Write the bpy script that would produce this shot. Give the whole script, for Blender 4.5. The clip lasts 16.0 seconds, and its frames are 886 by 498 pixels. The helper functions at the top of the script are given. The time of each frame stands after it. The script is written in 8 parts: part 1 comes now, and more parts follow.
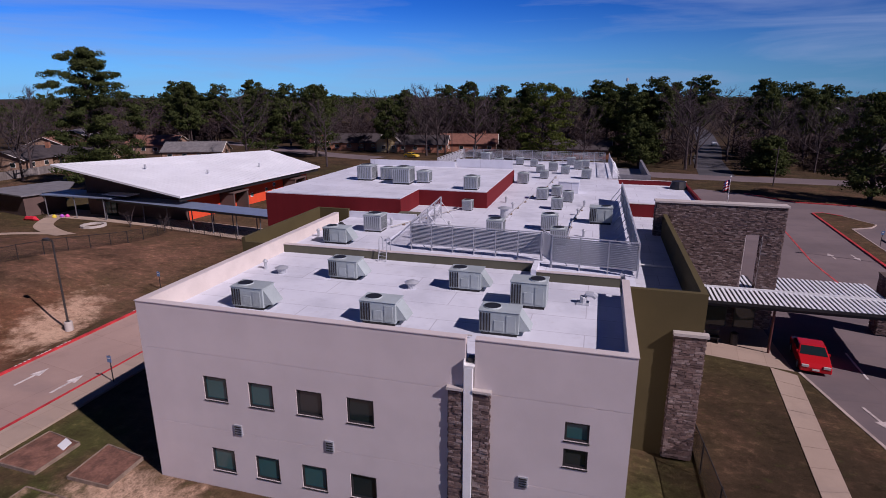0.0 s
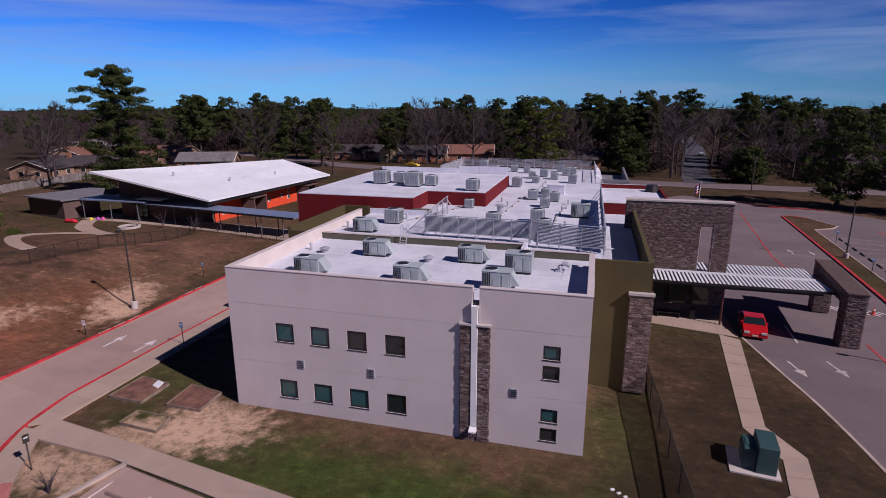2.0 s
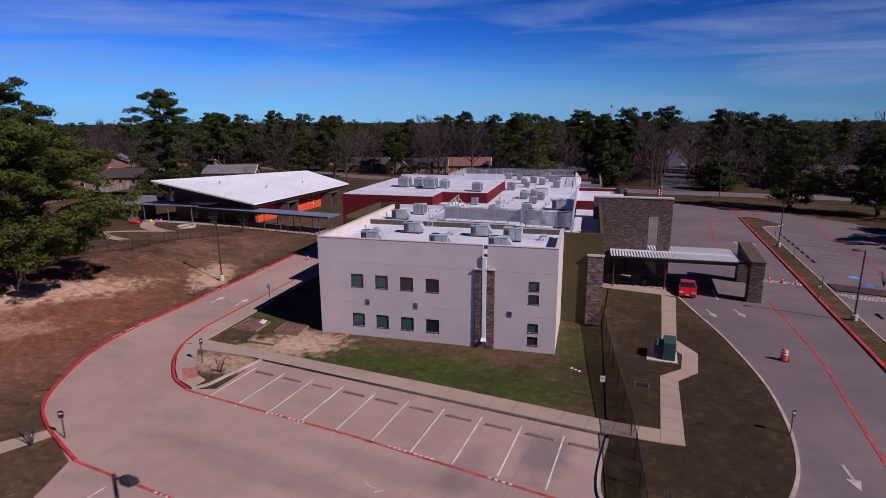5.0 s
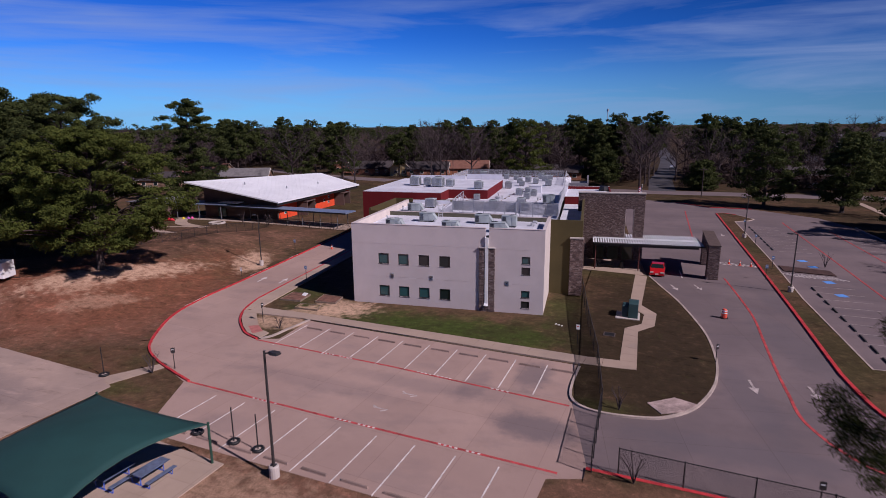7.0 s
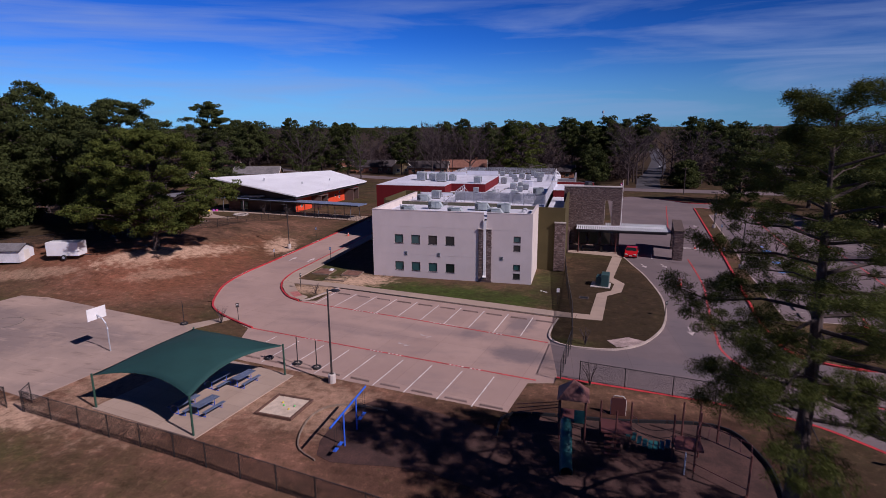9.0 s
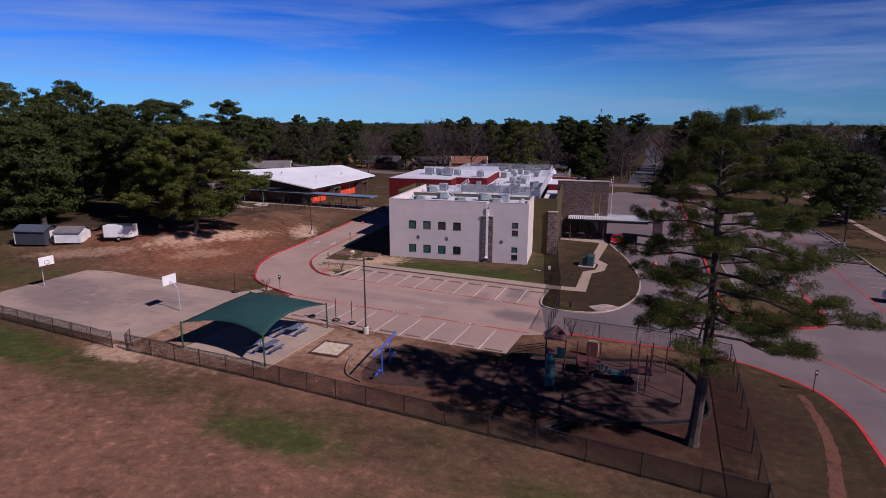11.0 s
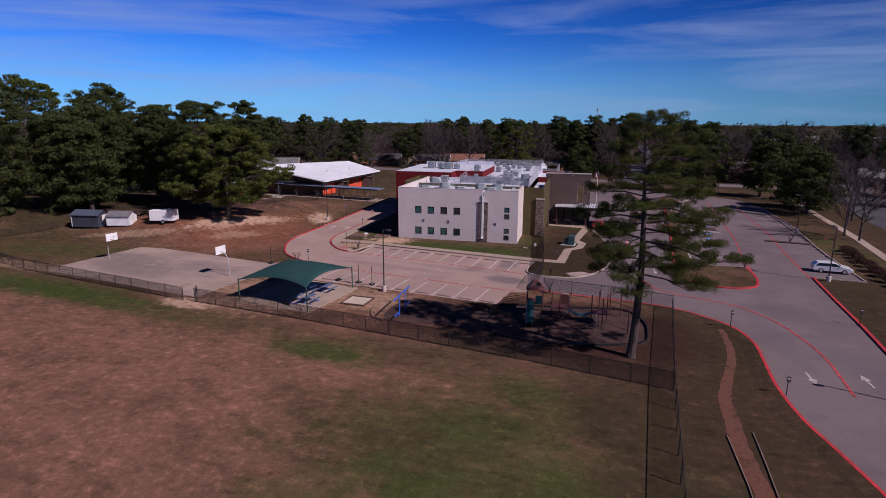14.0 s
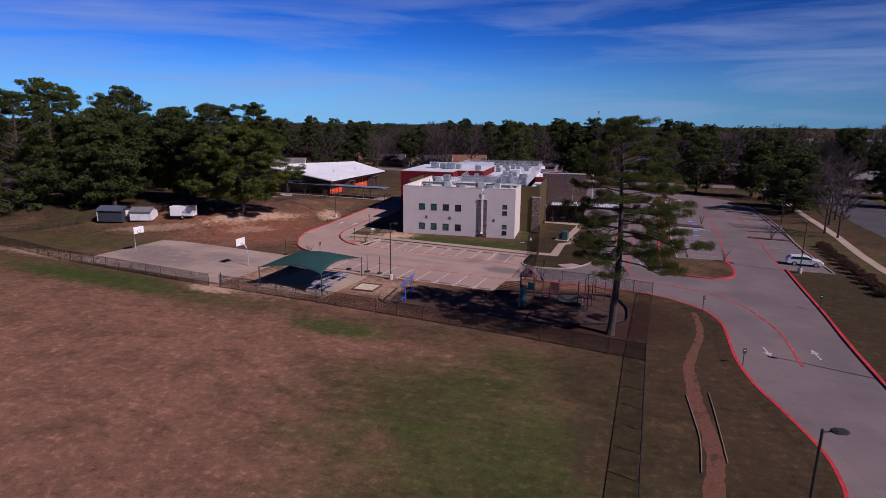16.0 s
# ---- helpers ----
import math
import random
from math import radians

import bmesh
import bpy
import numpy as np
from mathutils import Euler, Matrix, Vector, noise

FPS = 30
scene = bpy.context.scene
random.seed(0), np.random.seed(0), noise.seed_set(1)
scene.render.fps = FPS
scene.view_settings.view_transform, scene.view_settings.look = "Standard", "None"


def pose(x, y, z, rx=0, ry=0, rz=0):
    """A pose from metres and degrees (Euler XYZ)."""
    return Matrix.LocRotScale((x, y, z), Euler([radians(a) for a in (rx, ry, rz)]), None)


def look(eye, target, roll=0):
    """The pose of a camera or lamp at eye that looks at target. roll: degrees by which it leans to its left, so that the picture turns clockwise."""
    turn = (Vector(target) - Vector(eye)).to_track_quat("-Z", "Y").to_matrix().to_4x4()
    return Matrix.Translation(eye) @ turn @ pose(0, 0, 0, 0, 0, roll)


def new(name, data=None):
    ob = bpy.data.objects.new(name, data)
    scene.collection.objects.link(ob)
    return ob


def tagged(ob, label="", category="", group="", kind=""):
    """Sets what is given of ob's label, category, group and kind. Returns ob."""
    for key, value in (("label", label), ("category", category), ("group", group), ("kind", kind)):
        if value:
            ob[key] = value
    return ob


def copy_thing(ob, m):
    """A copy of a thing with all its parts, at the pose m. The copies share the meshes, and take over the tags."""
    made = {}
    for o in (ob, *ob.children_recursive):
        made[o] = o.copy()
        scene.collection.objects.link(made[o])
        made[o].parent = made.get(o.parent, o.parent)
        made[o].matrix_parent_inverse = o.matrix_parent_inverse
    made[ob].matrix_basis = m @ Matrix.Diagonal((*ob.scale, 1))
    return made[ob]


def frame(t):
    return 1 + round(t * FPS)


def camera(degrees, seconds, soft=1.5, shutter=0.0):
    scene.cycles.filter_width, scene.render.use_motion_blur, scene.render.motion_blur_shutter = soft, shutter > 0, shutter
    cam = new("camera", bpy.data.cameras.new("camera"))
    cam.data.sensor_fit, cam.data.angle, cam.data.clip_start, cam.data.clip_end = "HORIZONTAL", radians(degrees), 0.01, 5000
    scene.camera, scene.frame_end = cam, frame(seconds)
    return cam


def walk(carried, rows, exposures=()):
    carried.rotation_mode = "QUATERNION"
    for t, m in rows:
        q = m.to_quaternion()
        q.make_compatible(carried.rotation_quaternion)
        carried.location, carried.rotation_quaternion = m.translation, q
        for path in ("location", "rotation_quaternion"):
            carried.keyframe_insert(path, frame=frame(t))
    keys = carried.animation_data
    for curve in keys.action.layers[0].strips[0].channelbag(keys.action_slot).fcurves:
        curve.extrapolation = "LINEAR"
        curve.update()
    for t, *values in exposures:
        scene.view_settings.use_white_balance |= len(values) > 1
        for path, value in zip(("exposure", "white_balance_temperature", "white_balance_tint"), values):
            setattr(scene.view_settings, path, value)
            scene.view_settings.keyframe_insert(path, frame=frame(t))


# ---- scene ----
cam = camera(77.1, 16.0, soft=0.65, shutter=0.5)
PATH = [
    (0, (19.566, -18.779, 17.975), (19.048, -16.923, 17.439), -0.1),
    (0.5, (19.986, -20.749, 17.982), (19.465, -18.889, 17.462), -0.0),
    (1, (20.265, -22.898, 18.186), (19.755, -21.034, 17.671), -0.1),
    (1.5, (20.656, -25.136, 18.307), (20.146, -23.27, 17.8), -0.1),
    (2, (21.052, -27.455, 18.436), (20.543, -25.587, 17.937), -0.1),
    (2.5, (21.518, -29.97, 18.595), (21.008, -28.1, 18.104), -0.1),
    (3, (21.878, -32.691, 18.811), (21.374, -30.817, 18.326), -0.2),
    (3.5, (22.2, -35.465, 18.988), (21.701, -33.589, 18.51), -0.1),
    (4, (22.697, -38.309, 19.115), (22.194, -36.431, 18.645), -0.2),
    (6.5, (24.699, -53.822, 19.676), (24.211, -51.933, 19.237), -0.4),
    (7, (25.313, -56.579, 19.841), (24.821, -54.691, 19.401), -0.5),
    (7.5, (25.847, -59.608, 19.939), (25.357, -57.72, 19.499), -0.5),
    (8, (26.413, -62.793, 20.043), (25.925, -60.905, 19.601), -0.4),
    (8.5, (27.009, -66.03, 20.079), (26.522, -64.141, 19.639), -0.4),
    (9, (27.417, -69.155, 20.146), (26.935, -67.264, 19.708), -0.3),
    (11.5, (29.139, -82.887, 20.9), (28.666, -80.997, 20.446), 0.4),
    (12, (29.413, -85.28, 20.864), (28.944, -83.389, 20.409), 0.6),
    (12.5, (29.863, -87.608, 20.726), (29.395, -85.716, 20.275), 0.4),
    (13, (30.404, -89.778, 20.696), (29.937, -87.886, 20.243), 0.5),
    (14, (31.57, -93.856, 20.737), (31.101, -91.965, 20.285), 0.3),
    (15, (32.472, -97.379, 20.8), (32.002, -95.488, 20.35), 0.4),
    (16, (33.249, -100.315, 21.012), (32.772, -98.425, 20.564), 0.5),
]
walk(cam, [(t, look(eye, target, roll)) for t, eye, target, roll in PATH], exposures=[(0, -0.13, 6150, 30), (16, -0.13, 6150, 30)])

# ---- light ----
SUN_TO = Vector((0.70, -0.27, 0.64)).normalized()
world = bpy.data.worlds.new("sky")
scene.world = world
world.use_nodes = True
wn = world.node_tree
wn.nodes.clear()
w_out = wn.nodes.new("ShaderNodeOutputWorld")
w_bg = wn.nodes.new("ShaderNodeBackground")
w_sky = wn.nodes.new("ShaderNodeTexSky")
w_sky.sky_type = "NISHITA"
w_sky.sun_disc = False
w_sky.sun_elevation = math.asin(SUN_TO.z)
w_sky.sun_rotation = math.atan2(SUN_TO.x, SUN_TO.y)
w_sky.air_density, w_sky.dust_density, w_sky.ozone_density = 1.0, 0.0, 2.0
w_hsv = wn.nodes.new("ShaderNodeHueSaturation")
w_hsv.inputs["Saturation"].default_value = 1.25
wn.links.new(w_sky.outputs[0], w_hsv.inputs["Color"])
# thin streaks of high cloud
w_tc = wn.nodes.new("ShaderNodeTexCoord")
w_map = wn.nodes.new("ShaderNodeMapping")
w_map.inputs["Rotation"].default_value = (0.0, radians(4), radians(12))
w_map.inputs["Scale"].default_value = (1.6, 1.6, 17.0)
w_map.inputs["Location"].default_value = (0.35, 0.2, 0.6)
wn.links.new(w_tc.outputs["Generated"], w_map.inputs[0])
w_noise = wn.nodes.new("ShaderNodeTexNoise")
w_noise.inputs["Scale"].default_value = 1.5
w_noise.inputs["Detail"].default_value = 7
w_noise.inputs["Roughness"].default_value = 0.55
w_noise.inputs["Distortion"].default_value = 0.5
wn.links.new(w_map.outputs[0], w_noise.inputs["Vector"])
w_ramp = wn.nodes.new("ShaderNodeValToRGB")
w_ramp.color_ramp.elements[0].position, w_ramp.color_ramp.elements[0].color = 0.42, (0, 0, 0, 1)
w_ramp.color_ramp.elements[1].position, w_ramp.color_ramp.elements[1].color = 0.70, (0.62, 0.62, 0.62, 1)
wn.links.new(w_noise.outputs[0], w_ramp.inputs[0])
w_mix = wn.nodes.new("ShaderNodeMixRGB")
w_mix.inputs[2].default_value = (4.6, 6.5, 9.6, 1)
w_tint = wn.nodes.new("ShaderNodeMixRGB")
w_tint.blend_type = "MULTIPLY"
w_tint.inputs[0].default_value = 1.0
w_tint.inputs[2].default_value = (0.14, 0.66, 1.74, 1)
wn.links.new(w_hsv.outputs[0], w_tint.inputs[1])
# paler towards the horizon
w_sep = wn.nodes.new("ShaderNodeSeparateXYZ")
wn.links.new(w_tc.outputs["Generated"], w_sep.inputs[0])
w_low = wn.nodes.new("ShaderNodeMapRange")
w_low.interpolation_type = "SMOOTHSTEP"
for key, v in (("From Min", -0.02), ("From Max", 0.15), ("To Min", 0.8), ("To Max", 0.0)):
    w_low.inputs[key].default_value = v
wn.links.new(w_sep.outputs["Z"], w_low.inputs[0])
w_haze = wn.nodes.new("ShaderNodeMixRGB")
w_haze.inputs[2].default_value = (3.1, 8.1, 12.0, 1)
wn.links.new(w_low.outputs[0], w_haze.inputs[0])
wn.links.new(w_tint.outputs[0], w_haze.inputs[1])
# the cloud lies in a belt above the horizon
w_belt = wn.nodes.new("ShaderNodeFloatCurve")
belt = w_belt.mapping.curves[0]
for i, (a, b) in enumerate(((0.0, 0.1), (0.05, 0.85), (0.12, 0.9), (0.22, 0.35), (0.36, 0.1), (1.0, 0.1))):
    if i in (0, 5):
        belt.points[0 if i == 0 else len(belt.points) - 1].location = (a, b)
    else:
        belt.points.new(a, b)
w_belt.mapping.update()
wn.links.new(w_sep.outputs["Z"], w_belt.inputs["Value"])
w_thin = wn.nodes.new("ShaderNodeMath")
w_thin.operation = "MULTIPLY"
wn.links.new(w_ramp.outputs[0], w_thin.inputs[0])
wn.links.new(w_belt.outputs[0], w_thin.inputs[1])
wn.links.new(w_thin.outputs[0], w_mix.inputs[0])
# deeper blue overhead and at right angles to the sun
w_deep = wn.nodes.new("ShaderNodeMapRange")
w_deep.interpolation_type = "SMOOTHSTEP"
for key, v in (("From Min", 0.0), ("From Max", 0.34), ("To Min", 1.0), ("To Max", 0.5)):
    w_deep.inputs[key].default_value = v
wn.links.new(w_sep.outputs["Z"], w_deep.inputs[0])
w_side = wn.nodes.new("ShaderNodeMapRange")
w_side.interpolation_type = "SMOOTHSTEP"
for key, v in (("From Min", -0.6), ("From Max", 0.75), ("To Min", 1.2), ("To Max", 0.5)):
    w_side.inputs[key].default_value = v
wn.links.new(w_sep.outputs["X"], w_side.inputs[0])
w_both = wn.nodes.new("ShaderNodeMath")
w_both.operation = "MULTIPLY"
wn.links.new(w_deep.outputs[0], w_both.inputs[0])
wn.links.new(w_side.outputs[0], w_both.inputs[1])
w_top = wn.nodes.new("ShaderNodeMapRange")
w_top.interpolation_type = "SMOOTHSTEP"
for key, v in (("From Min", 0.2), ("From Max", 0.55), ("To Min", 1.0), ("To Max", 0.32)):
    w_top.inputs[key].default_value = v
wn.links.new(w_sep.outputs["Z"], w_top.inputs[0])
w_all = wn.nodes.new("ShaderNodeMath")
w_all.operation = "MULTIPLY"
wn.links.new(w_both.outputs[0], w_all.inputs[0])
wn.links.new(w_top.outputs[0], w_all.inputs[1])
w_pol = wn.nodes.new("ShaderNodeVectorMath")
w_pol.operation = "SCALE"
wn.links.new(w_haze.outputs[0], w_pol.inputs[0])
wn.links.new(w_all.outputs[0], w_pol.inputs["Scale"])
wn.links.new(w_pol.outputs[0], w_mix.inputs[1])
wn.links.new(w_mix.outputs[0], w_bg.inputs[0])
w_bg.inputs[1].default_value = 0.06
wn.links.new(w_bg.outputs[0], w_out.inputs[0])

sun = new("sun", bpy.data.lights.new("sun", "SUN"))
sun.data.energy, sun.data.angle, sun.data.color = 4.35, radians(0.53), (1.0, 0.93, 0.86)
sun.matrix_world = look(SUN_TO * 200, (0, 0, 0))


# ---- mesh and part helpers ----
class Shape:
    """Collects vertices and faces of one mesh."""

    def __init__(self):
        self.v, self.f = [], []

    def box(self, x0, x1, y0, y1, z0, z1):
        n = len(self.v)
        self.v += [(x0, y0, z0), (x1, y0, z0), (x1, y1, z0), (x0, y1, z0), (x0, y0, z1), (x1, y0, z1), (x1, y1, z1), (x0, y1, z1)]
        self.f += [tuple(n + i for i in q) for q in ((3, 2, 1, 0), (4, 5, 6, 7), (0, 1, 5, 4), (1, 2, 6, 5), (2, 3, 7, 6), (3, 0, 4, 7))]
        return self

    def turned(self, cx, cy, deg, sx, sy, z0, z1):
        """A box of size sx, sy turned about the upright."""
        n = len(self.v)
        c, s = math.cos(radians(deg)), math.sin(radians(deg))
        k = [(-sx / 2, -sy / 2), (sx / 2, -sy / 2), (sx / 2, sy / 2), (-sx / 2, sy / 2)]
        for z in (z0, z1):
            self.v += [(cx + a * c - b * s, cy + a * s + b * c, z) for a, b in k]
        self.f += [tuple(n + i for i in q) for q in ((3, 2, 1, 0), (4, 5, 6, 7), (0, 1, 5, 4), (1, 2, 6, 5), (2, 3, 7, 6), (3, 0, 4, 7))]
        return self

    def prism(self, poly, z0, z1):
        area = sum(a[0] * b[1] - b[0] * a[1] for a, b in zip(poly, poly[1:] + poly[:1]))
        if area < 0:
            poly = poly[::-1]
        n, k = len(self.v), len(poly)
        self.v += [(x, y, z0) for x, y in poly] + [(x, y, z1) for x, y in poly]
        self.f += [tuple(n + i for i in range(k))[::-1], tuple(n + k + i for i in range(k))]
        self.f += [(n + i, n + (i + 1) % k, n + k + (i + 1) % k, n + k + i) for i in range(k)]
        return self

    def sheet(self, poly, z):
        area = sum(a[0] * b[1] - b[0] * a[1] for a, b in zip(poly, poly[1:] + poly[:1]))
        if area < 0:
            poly = poly[::-1]
        n = len(self.v)
        self.v += [(x, y, z) for x, y in poly]
        self.f.append(tuple(range(n, n + len(poly))))
        return self

    def tube(self, pts, radii, n=6, caps=True):
        pts = [Vector(p) for p in pts]
        if not isinstance(radii, (list, tuple)):
            radii = [radii] * len(pts)
        base = len(self.v)
        for i, p in enumerate(pts):
            d = (pts[min(i + 1, len(pts) - 1)] - pts[max(i - 1, 0)]).normalized()
            a = d.cross(Vector((0, 0, 1)) if abs(d.z) < 0.9 else Vector((1, 0, 0))).normalized()
            b = d.cross(a)
            for k in range(n):
                w = 2 * math.pi * k / n
                self.v.append(tuple(p + (a * math.cos(w) + b * math.sin(w)) * radii[i]))
        for i in range(len(pts) - 1):
            for k in range(n):
                self.f.append((base + i * n + k, base + i * n + (k + 1) % n, base + (i + 1) * n + (k + 1) % n, base + (i + 1) * n + k))
        if caps:
            self.f.append(tuple(base + k for k in range(n))[::-1])
            self.f.append(tuple(base + (len(pts) - 1) * n + k for k in range(n)))
        return self

    def strip(self, line, width, z0, z1, closed=False):
        """A ribbon of that width and height along a line on the ground."""
        p = [Vector((x, y)) for x, y in line]
        k = len(p)
        left, right = [], []
        for i in range(k):
            a = p[(i - 1) % k] if closed or i else p[i]
            b = p[(i + 1) % k] if closed or i < k - 1 else p[i]
            d = (b - a).normalized()
            m = Vector((-d.y, d.x)) * width / 2
            left.append(p[i] + m)
            right.append(p[i] - m)
        n = len(self.v)
        for i in range(k):
            self.v += [(*left[i], z0), (*right[i], z0), (*right[i], z1), (*left[i], z1)]
        for i in range(k if closed else k - 1):
            a, b = n + 4 * i, n + 4 * ((i + 1) % k)
            for q in range(4):
                self.f.append((a + q, a + (q + 1) % 4, b + (q + 1) % 4, b + q))
        if not closed:
            self.f += [(n, n + 3, n + 2, n + 1), tuple(n + 4 * (k - 1) + i for i in range(4))]
        return self

    def quad(self, *pts):
        n = len(self.v)
        self.v += [tuple(p) for p in pts]
        self.f.append(tuple(range(n, n + len(pts))))
        return self

    def mesh(self, name, material, bevel=0.0, smooth=False, weld=False):
        me = bpy.data.meshes.new(name)
        me.from_pydata(self.v, [], self.f)
        if weld:
            bm = bmesh.new()
            bm.from_mesh(me)
            bmesh.ops.remove_doubles(bm, verts=bm.verts[:], dist=0.0005)
            bm.to_mesh(me)
            bm.free()
        if bevel:
            bm = bmesh.new()
            bm.from_mesh(me)
            bmesh.ops.recalc_face_normals(bm, faces=bm.faces)
            bmesh.ops.bevel(bm, geom=bm.edges[:], offset=bevel, segments=1, affect="EDGES", clamp_overlap=True)
            bm.to_mesh(me)
            bm.free()
        if smooth:
            me.shade_smooth()
        if material:
            me.materials.append(material)
        me.update()
        return me


def part(name, shape, material, parent=None, label="", bevel=0.0, smooth=False):
    """One mesh object, under a thing or under a part."""
    ob = new(name, shape if isinstance(shape, bpy.types.Mesh) else shape.mesh(name, material, bevel, smooth))
    ob.parent = parent
    return tagged(ob, label)


def thing(name, m, label, category, group="", kind=""):
    """An empty at a thing's base, to which its parts are parented."""
    ob = new(name)
    ob.empty_display_size = 0.3
    ob.matrix_basis = m
    return tagged(ob, label, category, group, kind)


def smooth_line(pts, n=5, closed=False):
    """A smooth line through points on the ground."""
    k, out = len(pts), []
    for i in range(k if closed else k - 1):
        p = [Vector(pts[j % k] if closed else pts[min(max(j, 0), k - 1)]) for j in (i - 1, i, i + 1, i + 2)]
        for s in range(n):
            t = s / n
            q = 0.5 * (2 * p[1] + (p[2] - p[0]) * t + (2 * p[0] - 5 * p[1] + 4 * p[2] - p[3]) * t * t + (3 * p[1] - p[0] - 3 * p[2] + p[3]) * t ** 3)
            out.append(tuple(q))
    if not closed:
        out.append(tuple(pts[-1]))
    return out


# ---- materials ----
class Nodes:
    """Short forms for building a material's nodes."""

    def __init__(self, name, rough=0.8, metal=0.0, spec=0.5):
        self.m = bpy.data.materials.new(name)
        self.m.use_nodes = True
        self.t = self.m.node_tree
        self.b = self.t.nodes["Principled BSDF"]
        self.b.inputs["Roughness"].default_value = rough
        self.b.inputs["Metallic"].default_value = metal
        self.b.inputs["Specular IOR Level"].default_value = spec
        self.pos = self.t.nodes.new("ShaderNodeNewGeometry").outputs["Position"]

    def link(self, a, b):
        self.t.links.new(a, b)

    def noise(self, scale, detail=4, rough=0.6, vec=None, stretch=None):
        n = self.t.nodes.new("ShaderNodeTexNoise")
        n.inputs["Scale"].default_value, n.inputs["Detail"].default_value, n.inputs["Roughness"].default_value = scale, detail, rough
        v = vec or self.pos
        if stretch:
            mp = self.t.nodes.new("ShaderNodeMapping")
            mp.inputs["Scale"].default_value = stretch
            self.link(v, mp.inputs[0])
            v = mp.outputs[0]
        self.link(v, n.inputs["Vector"])
        return n.outputs[0]

    def ramp(self, fac, lo, hi, a=0.0, b=1.0):
        n = self.t.nodes.new("ShaderNodeMapRange")
        n.interpolation_type = "SMOOTHSTEP"
        for key, v in zip(("From Min", "From Max", "To Min", "To Max"), (lo, hi, a, b)):
            n.inputs[key].default_value = v
        self.link(fac, n.inputs[0])
        return n.outputs[0]

    def math(self, op, a, b):
        n = self.t.nodes.new("ShaderNodeMath")
        n.operation = op
        for i, v in enumerate((a, b)):
            if isinstance(v, (int, float)):
                n.inputs[i].default_value = v
            else:
                self.link(v, n.inputs[i])
        return n.outputs[0]

    def mix(self, fac, a, b, mode="MIX"):
        n = self.t.nodes.new("ShaderNodeMixRGB")
        n.blend_type = mode
        for i, v in enumerate((fac, a, b)):
            if isinstance(v, (int, float)):
                n.inputs[i].default_value = v
            elif isinstance(v, tuple):
                n.inputs[i].default_value = (*v, 1)
            else:
                self.link(v, n.inputs[i])
        return n.outputs[0]

    def blob(self, x, y, rx, ry, deg=0, edge=0.35, rag=0.5, rag_scale=0.35):
        """A ragged patch on the ground: 1 inside, 0 outside."""
        mp = self.t.nodes.new("ShaderNodeMapping")
        mp.vector_type = "TEXTURE"
        mp.inputs["Location"].default_value = (x, y, 0)
        mp.inputs["Rotation"].default_value = (0, 0, radians(deg))
        mp.inputs["Scale"].default_value = (rx, ry, 1000)
        self.link(self.pos, mp.inputs[0])
        ln = self.t.nodes.new("ShaderNodeVectorMath")
        ln.operation = "LENGTH"
        self.link(mp.outputs[0], ln.inputs[0])
        d = self.math("ADD", ln.outputs["Value"], self.math("MULTIPLY", self.math("SUBTRACT", self.noise(rag_scale, 6, 0.65), 0.5), rag * 2.4))
        return self.ramp(d, 1 - edge, 1 + edge, 1, 0)

    def random(self, amount):
        """A brightness that differs from object to object."""
        n = self.t.nodes.new("ShaderNodeObjectInfo")
        return self.ramp(n.outputs["Random"], 0, 1, 1 - amount, 1 + amount)

    def bump(self, height, strength, dist=0.02):
        n = self.t.nodes.new("ShaderNodeBump")
        n.inputs["Strength"].default_value, n.inputs["Distance"].default_value = strength, dist
        self.link(height, n.inputs["Height"])
        self.link(n.outputs[0], self.b.inputs["Normal"])

    def colour(self, c):
        if isinstance(c, tuple):
            self.b.inputs["Base Color"].default_value = (*c, 1)
        else:
            self.link(c, self.b.inputs["Base Color"])
        return self.m


def plain(name, c, rough=0.7, metal=0.0, var=0.15, scale=0.6, fine=18.0, bump=0.15, rnd=0.0, spec=0.5, stretch=None):
    """A surface with broad stains and fine grain in one colour family."""
    n = Nodes(name, rough, metal, spec)
    broad = n.ramp(n.noise(scale, 5, stretch=stretch), 0.3, 0.7, 1 - var, 1 + var)
    grain = n.ramp(n.noise(fine, 4), 0.25, 0.75, 1 - var * 0.6, 1 + var * 0.6)
    k = n.math("MULTIPLY", broad, grain)
    if rnd:
        k = n.math("MULTIPLY", k, n.random(rnd))
    cc = n.t.nodes.new("ShaderNodeVectorMath")
    cc.operation = "SCALE"
    cc.inputs[0].default_value = c
    n.link(k, cc.inputs["Scale"])
    if bump:
        n.bump(n.noise(fine, 4), bump)
    return n.colour(cc.outputs[0])


